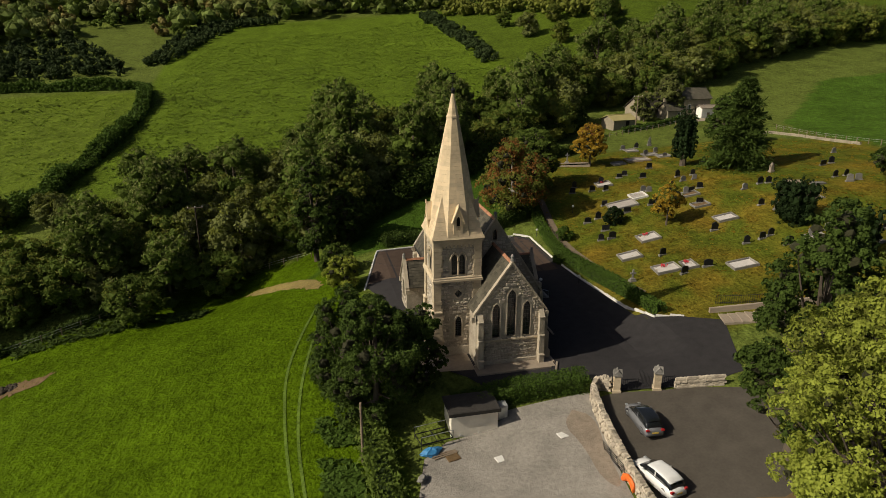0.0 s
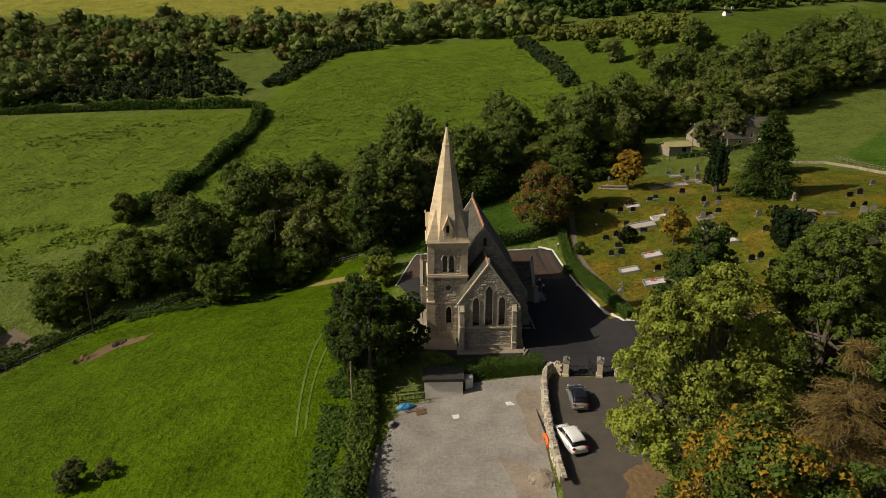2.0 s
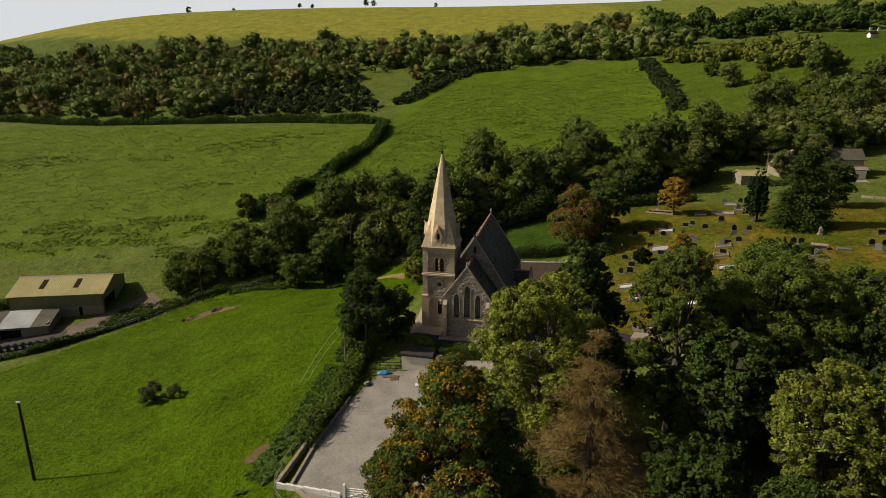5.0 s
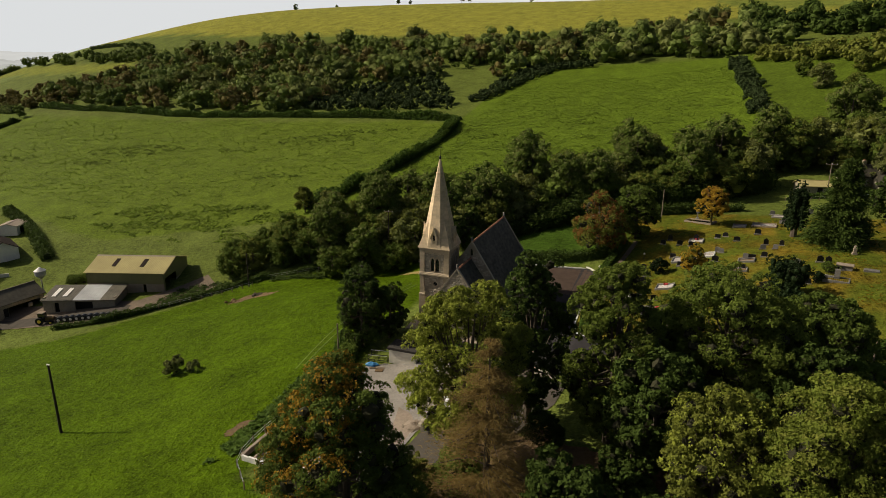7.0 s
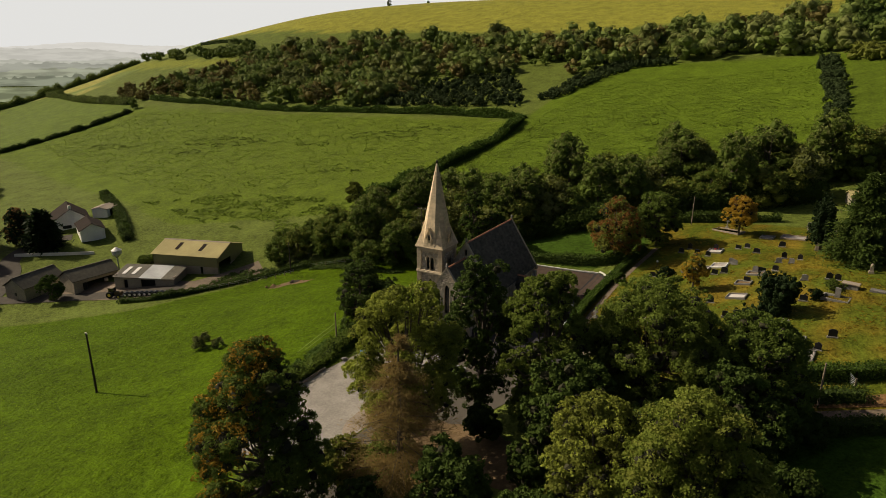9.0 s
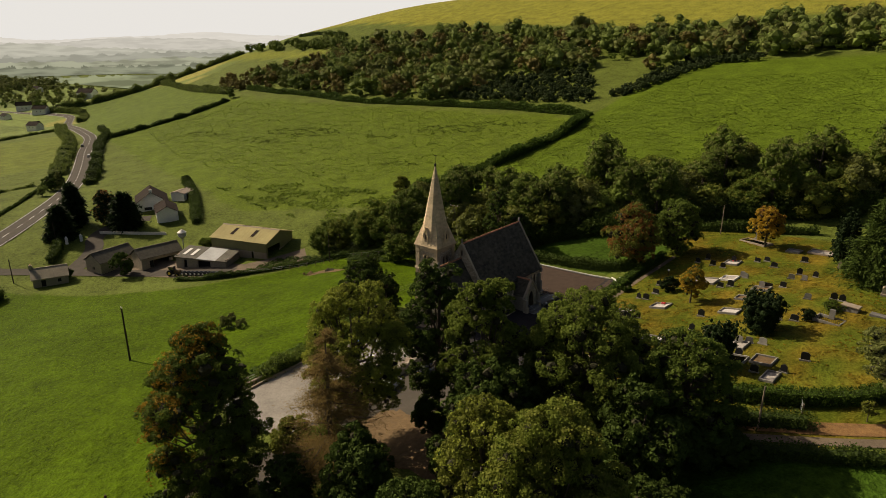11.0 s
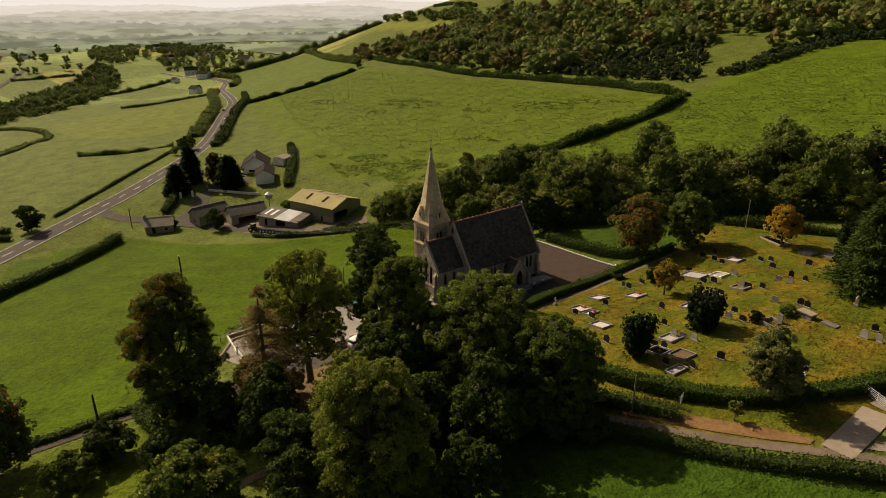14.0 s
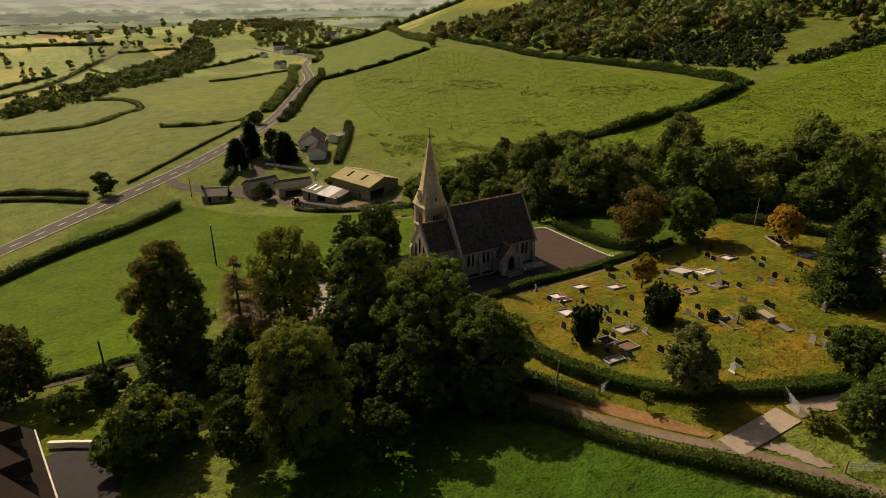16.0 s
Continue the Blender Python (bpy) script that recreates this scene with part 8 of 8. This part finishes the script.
AX = 26.0
barn = thing("barn", "large barn with a tan sheet roof and olive cladding", "barn", at=pose(-85.9, 22.7, -13.85, 0, 0, 19.3))
BL, BW = 8.95, 6.45
facew = facing("y", -BW, -1)
pierced([(-BL, 2.2), (BL, 2.2), (BL, 4.9), (-BL, 4.9)], [], facew, 0.12).make("side_cladding", OLIVE, barn)
pierced([(-BL, -0.8), (BL, -0.8), (BL, 2.2), (-BL, 2.2)], [[(4.0, 0.0), (4.7, 0.0), (4.7, 2.1), (4.0, 2.1)]], facing("y", -BW, -1), 0.2).make("block_wall", CONCRETE, barn)
ew = facing("x", BL, 1)
pierced([(-BW, -0.8), (BW, -0.8), (BW, 4.9), (0, 6.9), (-BW, 4.9)], [[(-BW + 0.6, -0.4), (-BW + 6.4, -0.4), (-BW + 6.4, 3.4), (-BW + 0.6, 3.4)]], ew, 0.14).make("gable_cladding", OLIVE, barn)
pierced([(-BW, -0.8), (BW, -0.8), (BW, 4.9), (0, 6.9), (-BW, 4.9)], [], facing("x", -BL, -1), 0.14).make("gable_cladding", OLIVE, barn)
Shape().box(-BL, BL, BW - 0.14, BW, -0.8, 4.9).make("rear_cladding", OLIVE, barn)
Shape().box(BL, BL + 0.1, -0.6, BW, -0.8, 1.8).make("block_wall", CONCRETE, barn)
Shape().box(-BL + 0.3, BL - 0.3, -BW + 0.3, BW - 0.3, -0.75, -0.55).make("barn_floor", EARTH, barn)
for s in (-1, 1):
    n = 46
    v, f = [], []
    for k in range(n * 2 + 1):
        u = -BL - 0.4 + (2 * BL + 0.8) * k / (n * 2)
        lift = 0.05 if k % 2 else 0.0
        v += [(u, s * (BW + 0.35), 4.85 + lift), (u, 0, 6.95 + lift)]
    for k in range(n * 2):
        f.append((2 * k, 2 * k + 2, 2 * k + 3, 2 * k + 1))
    Shape().add(v, f).add([(p[0], p[1], p[2] - 0.06) for p in v], [tuple(reversed(q)) for q in f]).make("roof", BARNROOF, barn, "tan lichened sheet roof")
    for u in (-4.0, 2.6):
        Shape().prism([(u, s * 1.4, 6.57), (u + 0.9, s * 1.4, 6.57), (u + 0.9, s * 4.4, 5.64), (u, s * 4.4, 5.64)], (0, 0, 0.06)).make("roof_light", TILE, barn)
Shape().prism([(-BL - 0.45, -0.4, 6.88), (-BL - 0.45, 0, 7.08), (-BL - 0.45, 0.4, 6.88)], (2 * BL + 0.9, 0, 0)).make("ridge_cap", CONCRETE, barn)
shed = thing("cattle_shed", "low shed with a grey tin roof against the barn", "shed", at=pose(-88.6, 10.2, -15.3, 0, 0, 24))
pierced([(-8, -0.8), (7.4, -0.8), (7.4, 2.6), (-8, 2.6)], [[(-5.6, -0.3), (-4.6, -0.3), (-4.6, 1.9), (-5.6, 1.9)], [(-1.2, -0.3), (2.6, -0.3), (2.6, 2.1), (-1.2, 2.1)]], facing("y", -3.2, -1), 0.3).make("front_wall", OLDSTONE, shed)
Shape().box(-8, -7.7, -2.9, 3.2, -0.8, 3.0).box(7.1, 7.4, -2.9, 3.2, -0.8, 3.0).box(-8, 7.4, 2.9, 3.2, -0.8, 3.5).make("side_wall", CONCRETE, shed)
# added dark sheet close behind the front, for the shade inside
Shape().box(-7.6, 7.0, -2.6, -2.4, -0.7, 2.5).make("shadowed_back", DARKVOID, shed)
for u0, u1, mat in ((-8.3, -1.4, SLATE), (-1.4, 4.4, TIN), (4.4, 7.8, SLATE)):
    v, f = [], []
    n = int((u1 - u0) * 4)
    for k in range(n + 1):
        u = u0 + (u1 - u0) * k / n
        v += [(u, -3.6, 2.62 + 0.04 * (k % 2)), (u, 3.3, 3.75 + 0.04 * (k % 2))]
        if k:
            f.append((2 * k - 2, 2 * k, 2 * k + 1, 2 * k - 1))
    Shape().add(v, f).add([(p[0], p[1], p[2] - 0.08) for p in v], [tuple(reversed(q)) for q in f]).make("roof_sheet", mat, shed)
for u in (-6.6, -4.2):
    Shape().prism([(u, -2.0, 2.98), (u + 0.9, -2.0, 2.98), (u + 0.9, 1.6, 3.56), (u, 1.6, 3.56)], (0, 0, 0.06)).make("roof_light", MARBLE, shed)
house("stone_barn", "long low old stone barn with a dark roof", "barn", -105.5, 4.3, 86, (11.4, 6.6), 3.0, 5.0, OLDSTONE, SLATE, [("f", -3, 0, 2.0, 1.1, DARKVOID), ("f", 2.4, 0.7, 1.6, 0.9, DARKVOID), ("f", 5.2, 0, 2.0, 1.1, DARKVOID), ("r", 0.4, 0.6, 1.6, 1.0, DARKVOID)])
house("stone_barn", "old stone outbuilding with a sagging dark roof", "barn", -114.6, -4.4, 100, (10.8, 6.6), 3.1, 5.2, OLDSTONE, SLATE, [("f", 1, 0, 1.9, 1.2, DARKVOID), ("l", 0, 0.6, 1.5, 0.8, DARKVOID)])
silo = thing("feed_silo", "white conical feed silo on a slim steel leg", "silo", at=pose(-105.8, 12.6, gz(-105.8, 12.6)))
Shape().tube([(0, 0, -0.3), (0, 0, 4.2)], [0.18, 0.18], 8).make("leg", STEEL, silo)
Shape().loft([[(r * math.cos(a), r * math.sin(a), z) for a in [k * math.pi / 8 for k in range(16)]] for z, r in ((3.6, 0.25), (4.6, 1.2), (5.7, 1.2))]).make("bin", TIN, silo)
Shape().loft([[(r * math.cos(a), r * math.sin(a), z) for a in [k * math.pi / 8 for k in range(16)]] for z, r in ((5.66, 1.3), (6.5, 0.15))]).make("cap", MARBLE, silo)
house("farmhouse", "white-rendered farmhouse with a brown tiled roof", "house", -153.4, 28.2, 154, (12.5, 10.0), 3.6, 7.0, WHITEWASH, TILE, [("f", -3, 0.9, 2.1, 1.6, GLASS), ("f", 2.6, 0.9, 2.1, 1.6, GLASS), ("l", 1.4, 0.9, 2.1, 2.4, GLASS), ("r", 0, 0.9, 2.1, 1.4, GLASS)], [(-5.9, 0.6)], base=-14.1)
house("farmhouse_annexe", "white gabled annexe with a brown tiled roof", "house", -137.0, 24.7, 155, (11, 6.5), 2.6, 4.4, WHITEWASH, TILE, [("f", 1, 0.9, 2.0, 1.4, GLASS)], base=-13.2)
house("garage", "flat pale garage behind the farmhouse", "garage", -150, 38, 118, (6, 5), 2.6, 3.2, WHITEWASH, CONCRETE, [("f", 0, 0, 2.2, 2.6, OAK)])
gw = thing("garden_wall", "pale low wall across the farm bank", "wall", kind="structure")
x, y, d = along([(-140.5, 5.0), (-136, 8.4), (-130, 12.2), (-123.6, 16.2)], 2.0)
for k in range(len(x)):
    o = Shape().box(-1.0, 0.99, -0.15, 0.15, -0.6, 0.9, 0.04).make("panel", RENDER, gw)
    o.matrix_basis = pose(x[k], y[k], gz(x[k], y[k]), 0, 0, math.degrees(math.atan2(d[k][1], d[k][0])))
for x, y in ((-141.1, -5.6), (-140.0, -1.8)):
    o = thing("gate_post", "white square gate post with a ball top", "gate post", "farm gate posts", at=pose(x, y, gz(x, y)))
    Shape().box(-0.32, 0.32, -0.32, 0.32, -0.3, 1.7, 0.04).box(-0.4, 0.4, -0.4, 0.4, 1.7, 1.85, 0.04).make("post", WHITEWASH, o)
    Shape().loft([[(r * math.cos(a), r * math.sin(a), z) for a in [k * math.pi / 4 for k in range(8)]] for z, r in ((1.85, 0.12), (1.98, 0.27), (2.12, 0.3), (2.26, 0.27), (2.38, 0.1))]).make("ball", WHITEWASH, o)
house("ruined_cottage", "small stone cottage with a broken, overgrown roof", "cottage", -116.6, -19.6, 70, (8, 6.4), 2.3, 4.2, OLDSTONE, OLDSTONE, [("f", -1.6, 0, 1.8, 1.0, DARKVOID), ("f", 2.0, 0.7, 1.6, 0.8, DARKVOID), ("r", 0, 0.7, 1.6, 0.8, DARKVOID)], [(-4.0, 0.45)])
plant(broadleaf("ivy_bush", "ivy bush swallowing the ruined cottage", 520, 3.6, 2.4, L_DARK, 2200, 0.4, low=0.0, lobes=16), -115.6, -16.4)
bale = thing("silage_bale", "black-wrapped silage bale in a row", "bale", "silage bales")
Shape().loft([[(r * math.cos(a), yy, 0.6 + r * math.sin(a)) for a in [k * math.pi / 8 for k in range(16)]] for yy, r in ((-0.6, 0.48), (-0.52, 0.6), (0.52, 0.6), (0.6, 0.48))]).make("wrap", BLACKWRAP, bale)
Shape().loft([[(r * math.cos(a), yy, 0.6 + r * math.sin(a)) for a in [k * math.pi / 8 for k in range(16)]] for yy, r in ((-0.61, 0.3), (-0.66, 0.2))]).make("end_fold", MARBLE, bale)
for k in range(9):
    x, y = -86.8 + k * 1.25, 1.6 + k * 0.44
    m = pose(x, y, gz(x, y), 0, 0, AX)
    if k:
        copy_thing(bale, m)
    else:
        bale.matrix_basis = m
tr = thing("tractor", "old brown tractor with a cab", "tractor", at=pose(-89.9, 0.6, gz(-89.9, 0.6), 0, 0, AX))
Shape().box(0.2, 2.0, -0.4, 0.4, 0.7, 1.5, 0.15).make("bonnet", EARTH, tr)
Shape().box(-1.1, 0.3, -0.7, 0.7, 1.0, 1.5, 0.1).make("chassis", IRON, tr)
Shape().box(-1.0, 0.2, -0.65, 0.65, 1.5, 2.4, 0.1).make("cab", CARGLASS, tr)
Shape().box(-1.1, 0.3, -0.75, 0.75, 2.4, 2.55, 0.06).make("cab_roof", TIMBER, tr)
for x, r in ((-0.7, 0.8), (1.5, 0.5)):
    for s in (-1, 1):
        w = Shape().tube([(x, s * 0.65, r), (x, s * 1.05, r)], [r, r], 16).make("wheel", RUBBER, tr)
        Shape().tube([(x, s * 1.04, r), (x, s * 1.08, r)], [r * 0.5, r * 0.45], 10).make("rim", YELLOWPLATE, w)
fence([(-74, 4), (-66, 16), (-58, 23), (-54, 26)], "post and rail fence at the farm corner", 2.2, 1.1, 2)
g = np.random.default_rng(31)
for x, y, n, wide, mat, name, label in ((-52.6, 16.0, 26, 1.5, EARTH, "soil_heap", "low broken heap of reddish soil on the meadow"), (-48.8, 19.4, 22, 1.1, DARKEARTH, "burnt_heap", "dark burnt heap beside the bare soil")):
    o = Shape()
    for k in range(n):
        px, py, r = g.normal(0, wide * 0.6), g.normal(0, wide * 0.35), g.uniform(0.25, 0.6)
        turn = g.uniform(0, 6.3)
        o.loft([[(px + r * q * math.cos(b + turn) * g.uniform(0.7, 1.2), py + r * q * math.sin(b + turn) * g.uniform(0.7, 1.2), h * r) for b in [j * math.pi / 3 for j in range(6)]] for h, q in ((-0.4, 1.0), (0.25, 0.85), (0.6, 0.3))])
    o = o.make(name, mat)
    o.matrix_basis = pose(x, y, gz(x, y), 0, 0, 20)
    tagged(o, label, "heap")

# ---- cottage and sheds above the graveyard ----
house("stone_cottage", "small stone cottage with a slate roof", "cottage", 83.4, 89.5, 4, (7.6, 5.6), 4.2, 6.4, OLDSTONE, SLATE, [("f", -2.2, 1.6, 2.7, 0.9, GLASS), ("f", 2.2, 1.6, 2.7, 0.9, GLASS), ("f", 0, 0, 2.0, 1.0, OAK)], [(-3.4, 0.5)])
house("long_outbuilding", "long low stone building with a dark green roof", "outbuilding", 73.4, 92.6, 22, (11, 5), 2.4, 4.6, OLDSTONE, SLATE, [("f", -2, 0.8, 1.9, 1.0, DARKVOID), ("f", 3, 0, 2.0, 1.0, DARKVOID)], [(-1.0, 0.4)])
house("whitewashed_shed", "whitewashed shed with a flat front by the cottage", "shed", 85.2, 85.2, 4, (4, 2.2), 2.3, 2.8, WHITEWASH, CONCRETE, [("f", 0, 0, 1.2, 1.0, TIMBER)])
house("slate_annexe", "low slated annexe against the cottage gable", "outbuilding", 77.0, 87.4, 4, (4.8, 4.4), 2.2, 3.8, OLDSTONE, SLATE, [("f", 0.8, 0.9, 1.7, 0.8, GLASS)], [(-2.0, 0.3)])
house("field_shed", "low shed with a mossy tan and blue-grey roof", "shed", 61.2, 84.2, 12, (6.4, 4.6), 2.0, 2.9, OLDSTONE, BARNROOF, [("f", 1, 0.3, 1.7, 1.2, DARKVOID)])
apron("cottage_yard", [(80.5, 84.2), (87, 83.4), (87, 80.6), (80.5, 81.4)], CONCRETE, "pale concrete yard before the cottage", "yard")
hedge("low garden hedge before the cottage sheds", 450, [(60, 79), (66, 80), (72, 82), (78, 84)], 1.2, 1.0, L_LAUREL, 26, 0.32, 0.15)
plant(broadleaf("ash_tree", "grey leafy tree in front of the cottage", 530, 8.0, 3.6, L_GREY, 3600, 0.36, low=0.1, lobes=24), 69.5, 87.0)
fence([(55, 76), (62, 77.5), (70, 79.5), (78, 81.5)], "post and rail fence below the cottage", 1.8, 1.0, 2)

# ---- the house below the lane ----
lodge = house("lodge_house", "grey slated house with a dark stone wall", "house", 43.5, -69.0, 9, (22, 9), 5.4, 9.6, OLDSTONE, TILE, [("b", -8.6, 3.0, 4.3, 1.1, GLASS), ("b", -5, 3.0, 4.3, 1.1, GLASS), ("b", -1, 3.0, 4.3, 1.1, GLASS), ("r", 0, 3.0, 4.3, 1.1, GLASS)], [(-10.2, 0.5)])
for k in range(15):
    a, b = k / 15, (k + 1.25) / 15
    y0, y1, z0, z1 = 4.85 * (1 - a), 4.85 * max(0.0, 1 - b), 5.1 + 4.5 * a, 5.1 + 4.5 * min(1.0, b)
    Shape().prism([(-11.3, y0, z0 + 0.2), (11.3, y0, z0 + 0.2), (11.3, y1, z1 + 0.16), (-11.3, y1, z1 + 0.16)], (0, 0, 0.035)).make("slate_course", TILE, lodge)
Shape().tube([(-11.3, 4.98, 5.12), (11.3, 4.98, 5.12)], [0.09, 0.09], 6).make("gutter", RENDER, lodge)
for u in (-7.5, -1.5):
    Shape().box(u - 0.8, u + 0.8, 1.6, 3.6, 6.4, 7.9, 0.03).make("dormer_cheek", SLATE, lodge)
    for q in (-1, 1):
        Shape().prism([(u + q * 1.0, 1.0, 7.75), (u + q * 1.0, 3.9, 7.75), (u, 3.9, 8.6), (u, 1.0, 8.6)], (0, 0, 0.1)).make("dormer_roof", TILE, lodge)
apron("lodge_yard", [(26.5, -64), (33, -58.2), (44, -60), (46, -66), (38, -76), (30, -74)], TARMAC, "dark tarmac yard beside the house", "yard")
cw = thing("terrace_wall", "curved white-capped garden wall", "wall", kind="structure")
x, y, d = along(rounded([(25.6, -65.5), (28.4, -61.2), (31.2, -58.6), (35.4, -57.0)], 2), 0.9)
for k in range(len(x)):
    lean = -math.degrees(math.atan(gz(x[k] + 0.5 * d[k][0], y[k] + 0.5 * d[k][1]) - gz(x[k] - 0.5 * d[k][0], y[k] - 0.5 * d[k][1])))
    o = Shape().box(-0.46, 0.46, -0.18, 0.18, -0.4, 0.75, 0.03).make("block", RENDER, cw)
    o.matrix_basis = pose(x[k], y[k], gz(x[k], y[k]), 0, lean, math.degrees(math.atan2(d[k][1], d[k][0])))
    o = Shape().box(-0.47, 0.47, -0.24, 0.24, 0.75, 0.87, 0.03).make("coping", RENDER, cw)
    o.matrix_basis = pose(x[k], y[k], gz(x[k], y[k]), 0, lean, math.degrees(math.atan2(d[k][1], d[k][0])))
hedge("low dark hedge between the garden lane and the meadow", 452, [(4.4, -70), (5.2, -66), (5.9, -60.5), (5.6, -55.5), (7.0, -48)], 1.0, 0.8, L_DARK, 24, 0.34, 0.3)
hedge("dark garden hedge beside the lower lane", 451, [(8, -54), (14, -53.5), (20, -52), (24, -48), (27, -44.5)], 1.6, 1.3, L_DARK, 24, 0.34, 0.2)

# ---- far houses in the valley ----
g = np.random.default_rng(21)
for x, y, t, s in ((-588, 142, 20, 1.1), (-612, 150, 100, 0.9), (-705, 190, 40, 1.3), (-718, 160, 10, 0.9), (-770, 196, 70, 1.4), (-850, 300, 30, 2.0), (-980, 230, 80, 1.2), (-1020, 300, 20, 1.2), (-1090, 240, 120, 1.4), (-1180, 60, 40, 1.2), (-1250, 180, 10, 1.5), (-1330, 320, 60, 1.2), (-930, -20, 0, 1.3), (138, 228, 20, 0.3)):
    house("far_house", "white house far off across the valley", "house", x, y, t, (11 * s, 7 * s), 4.4 * s, 7 * s, WHITEWASH, TILE, [("f", -2, 2.6, 3.8, 1.2, GLASS), ("f", 2, 2.6, 3.8, 1.2, GLASS)])

# ---- single stones of the church walls, proud of the mortar ----
rng = np.random.default_rng(88)
for ob, outline, holes, where in FACES:
    near = ob.name == "chancel_wall"
    laid = stones(rng, outline, holes, where)
    rest = Shape()
    for k, (u, z, w, h) in enumerate(laid):
        v, f = stone_piece(rng, where, u, z, w, h, 0.05)
        if near and k < 300:
            Shape().add(v, f).make("stone", RUBBLE, ob)
        else:
            rest.add(v, f)
    if rest.v:
        tagged(rest.make("rubble_facing", RUBBLE, ob), kind="stuff")

# ---- rough tufts in the pastures ----
def tufts(label, seed, poly, count, size, high, mat, clump=14.0, cut=0.05):
    g = np.random.default_rng(seed)
    p = np.array(poly, float)
    x, y = g.uniform(p[:, 0].min(), p[:, 0].max(), count * 6), g.uniform(p[:, 1].min(), p[:, 1].max(), count * 6)
    dense = np.array([noise.noise(Vector((a / clump, b / clump * 1.6, seed))) + 0.5 * noise.noise(Vector((a / clump * 2.7, b / clump * 3.5, seed))) for a, b in zip(x, y)])
    ok = inside(x, y, poly) & (dense > cut)
    x, y = x[ok][:count], y[ok][:count]
    n = len(x)
    per = 5
    c = np.repeat(np.stack([x, y, ground(x, y)], -1), per, 0)
    c[:, :2] += g.normal(0, size * 0.5, (n * per, 2))
    out = np.stack([g.normal(0, 0.6, n * per), g.normal(0, 0.6, n * per), np.full(n * per, 1.8)], -1)
    c[:, 2] += high * g.uniform(0.2, 0.9, n * per)
    return tagged(kites("grass_tufts", blades(g, c, out, size, stray=0.25), mat), label, "grass", kind="stuff")


for k, (x, y, a, b) in enumerate(((-211, 143, 30, 9), (-214, 124, 15, 5), (-118, 154, 22, 8), (-100, 165, 16, 5), (-285, 130, 22, 6), (-101, 100, 10, 3.5), (-150, 140, 12, 4))):
    tufts("dark rushes in a patch on the rank pasture", 620 + k, [(x + a * math.cos(q), y + b * math.sin(q)) for q in [j * math.pi / 8 for j in range(16)]], int(a * b * 0.9), 0.6, 0.35, L_RUSH, 5.0, 0.0)
tufts("coarse tufts below the hedge", 602, [(-58, 80), (-56, 175), (48, 200), (52, 130), (0, 98)], 900, 0.5, 0.25, L_RUSH, 12.0, 0.22)
tufts("rank grass on the slope above the farm", 603, [(-150, 52), (-100, 42), (-66, 44), (-66, 70), (-120, 70)], 1500, 0.5, 0.2, L_HILL, 10.0, 0.0)
tufts("scrubby weeds along the meadow edge", 604, [(-72, 22), (-58, 31), (-28, 33), (-28, 29), (-58, 26), (-74, 8)], 900, 0.5, 0.5, L_HEDGE, 5.0, -0.2)
tufts("long grass beside the car park", 605, [(-14, -6), (-10.6, -8), (-10.6, -36), (-13, -38)], 800, 0.4, 0.35, L_LAUREL, 4.0, -0.2)
tufts("short green clumps of meadow grass", 606, [(-10.5, 26), (-10.5, -40), (-20, -90), (-100, -62), (-112, -34), (-74, -2), (-56, 26)], 8000, 0.16, 0.03, L_MEADOW, 2.0, -0.35)
tufts("yellowed clumps in the mown graveyard grass", 607, [(22.5, -2), (42, -7), (62, -1), (72, 12), (88, 44), (78, 60), (40, 58), (25, 54), (23, 38), (22, 20)], 2600, 0.24, 0.03, L_MOWN, 4.0, 0.0)
tufts("coarse clumps over the hill pasture", 608, [(-58, 80), (-56, 175), (-50, 240), (46, 255), (54, 130), (0, 98)], 9000, 0.42, 0.08, L_HILL, 3.0, -0.25)
tufts("coarse clumps over the long pasture", 609, [(-66, 95), (-66, 172), (-200, 196), (-350, 205), (-360, 130), (-220, 80), (-130, 60)], 8000, 0.5, 0.08, L_HILL, 4.0, -0.2)
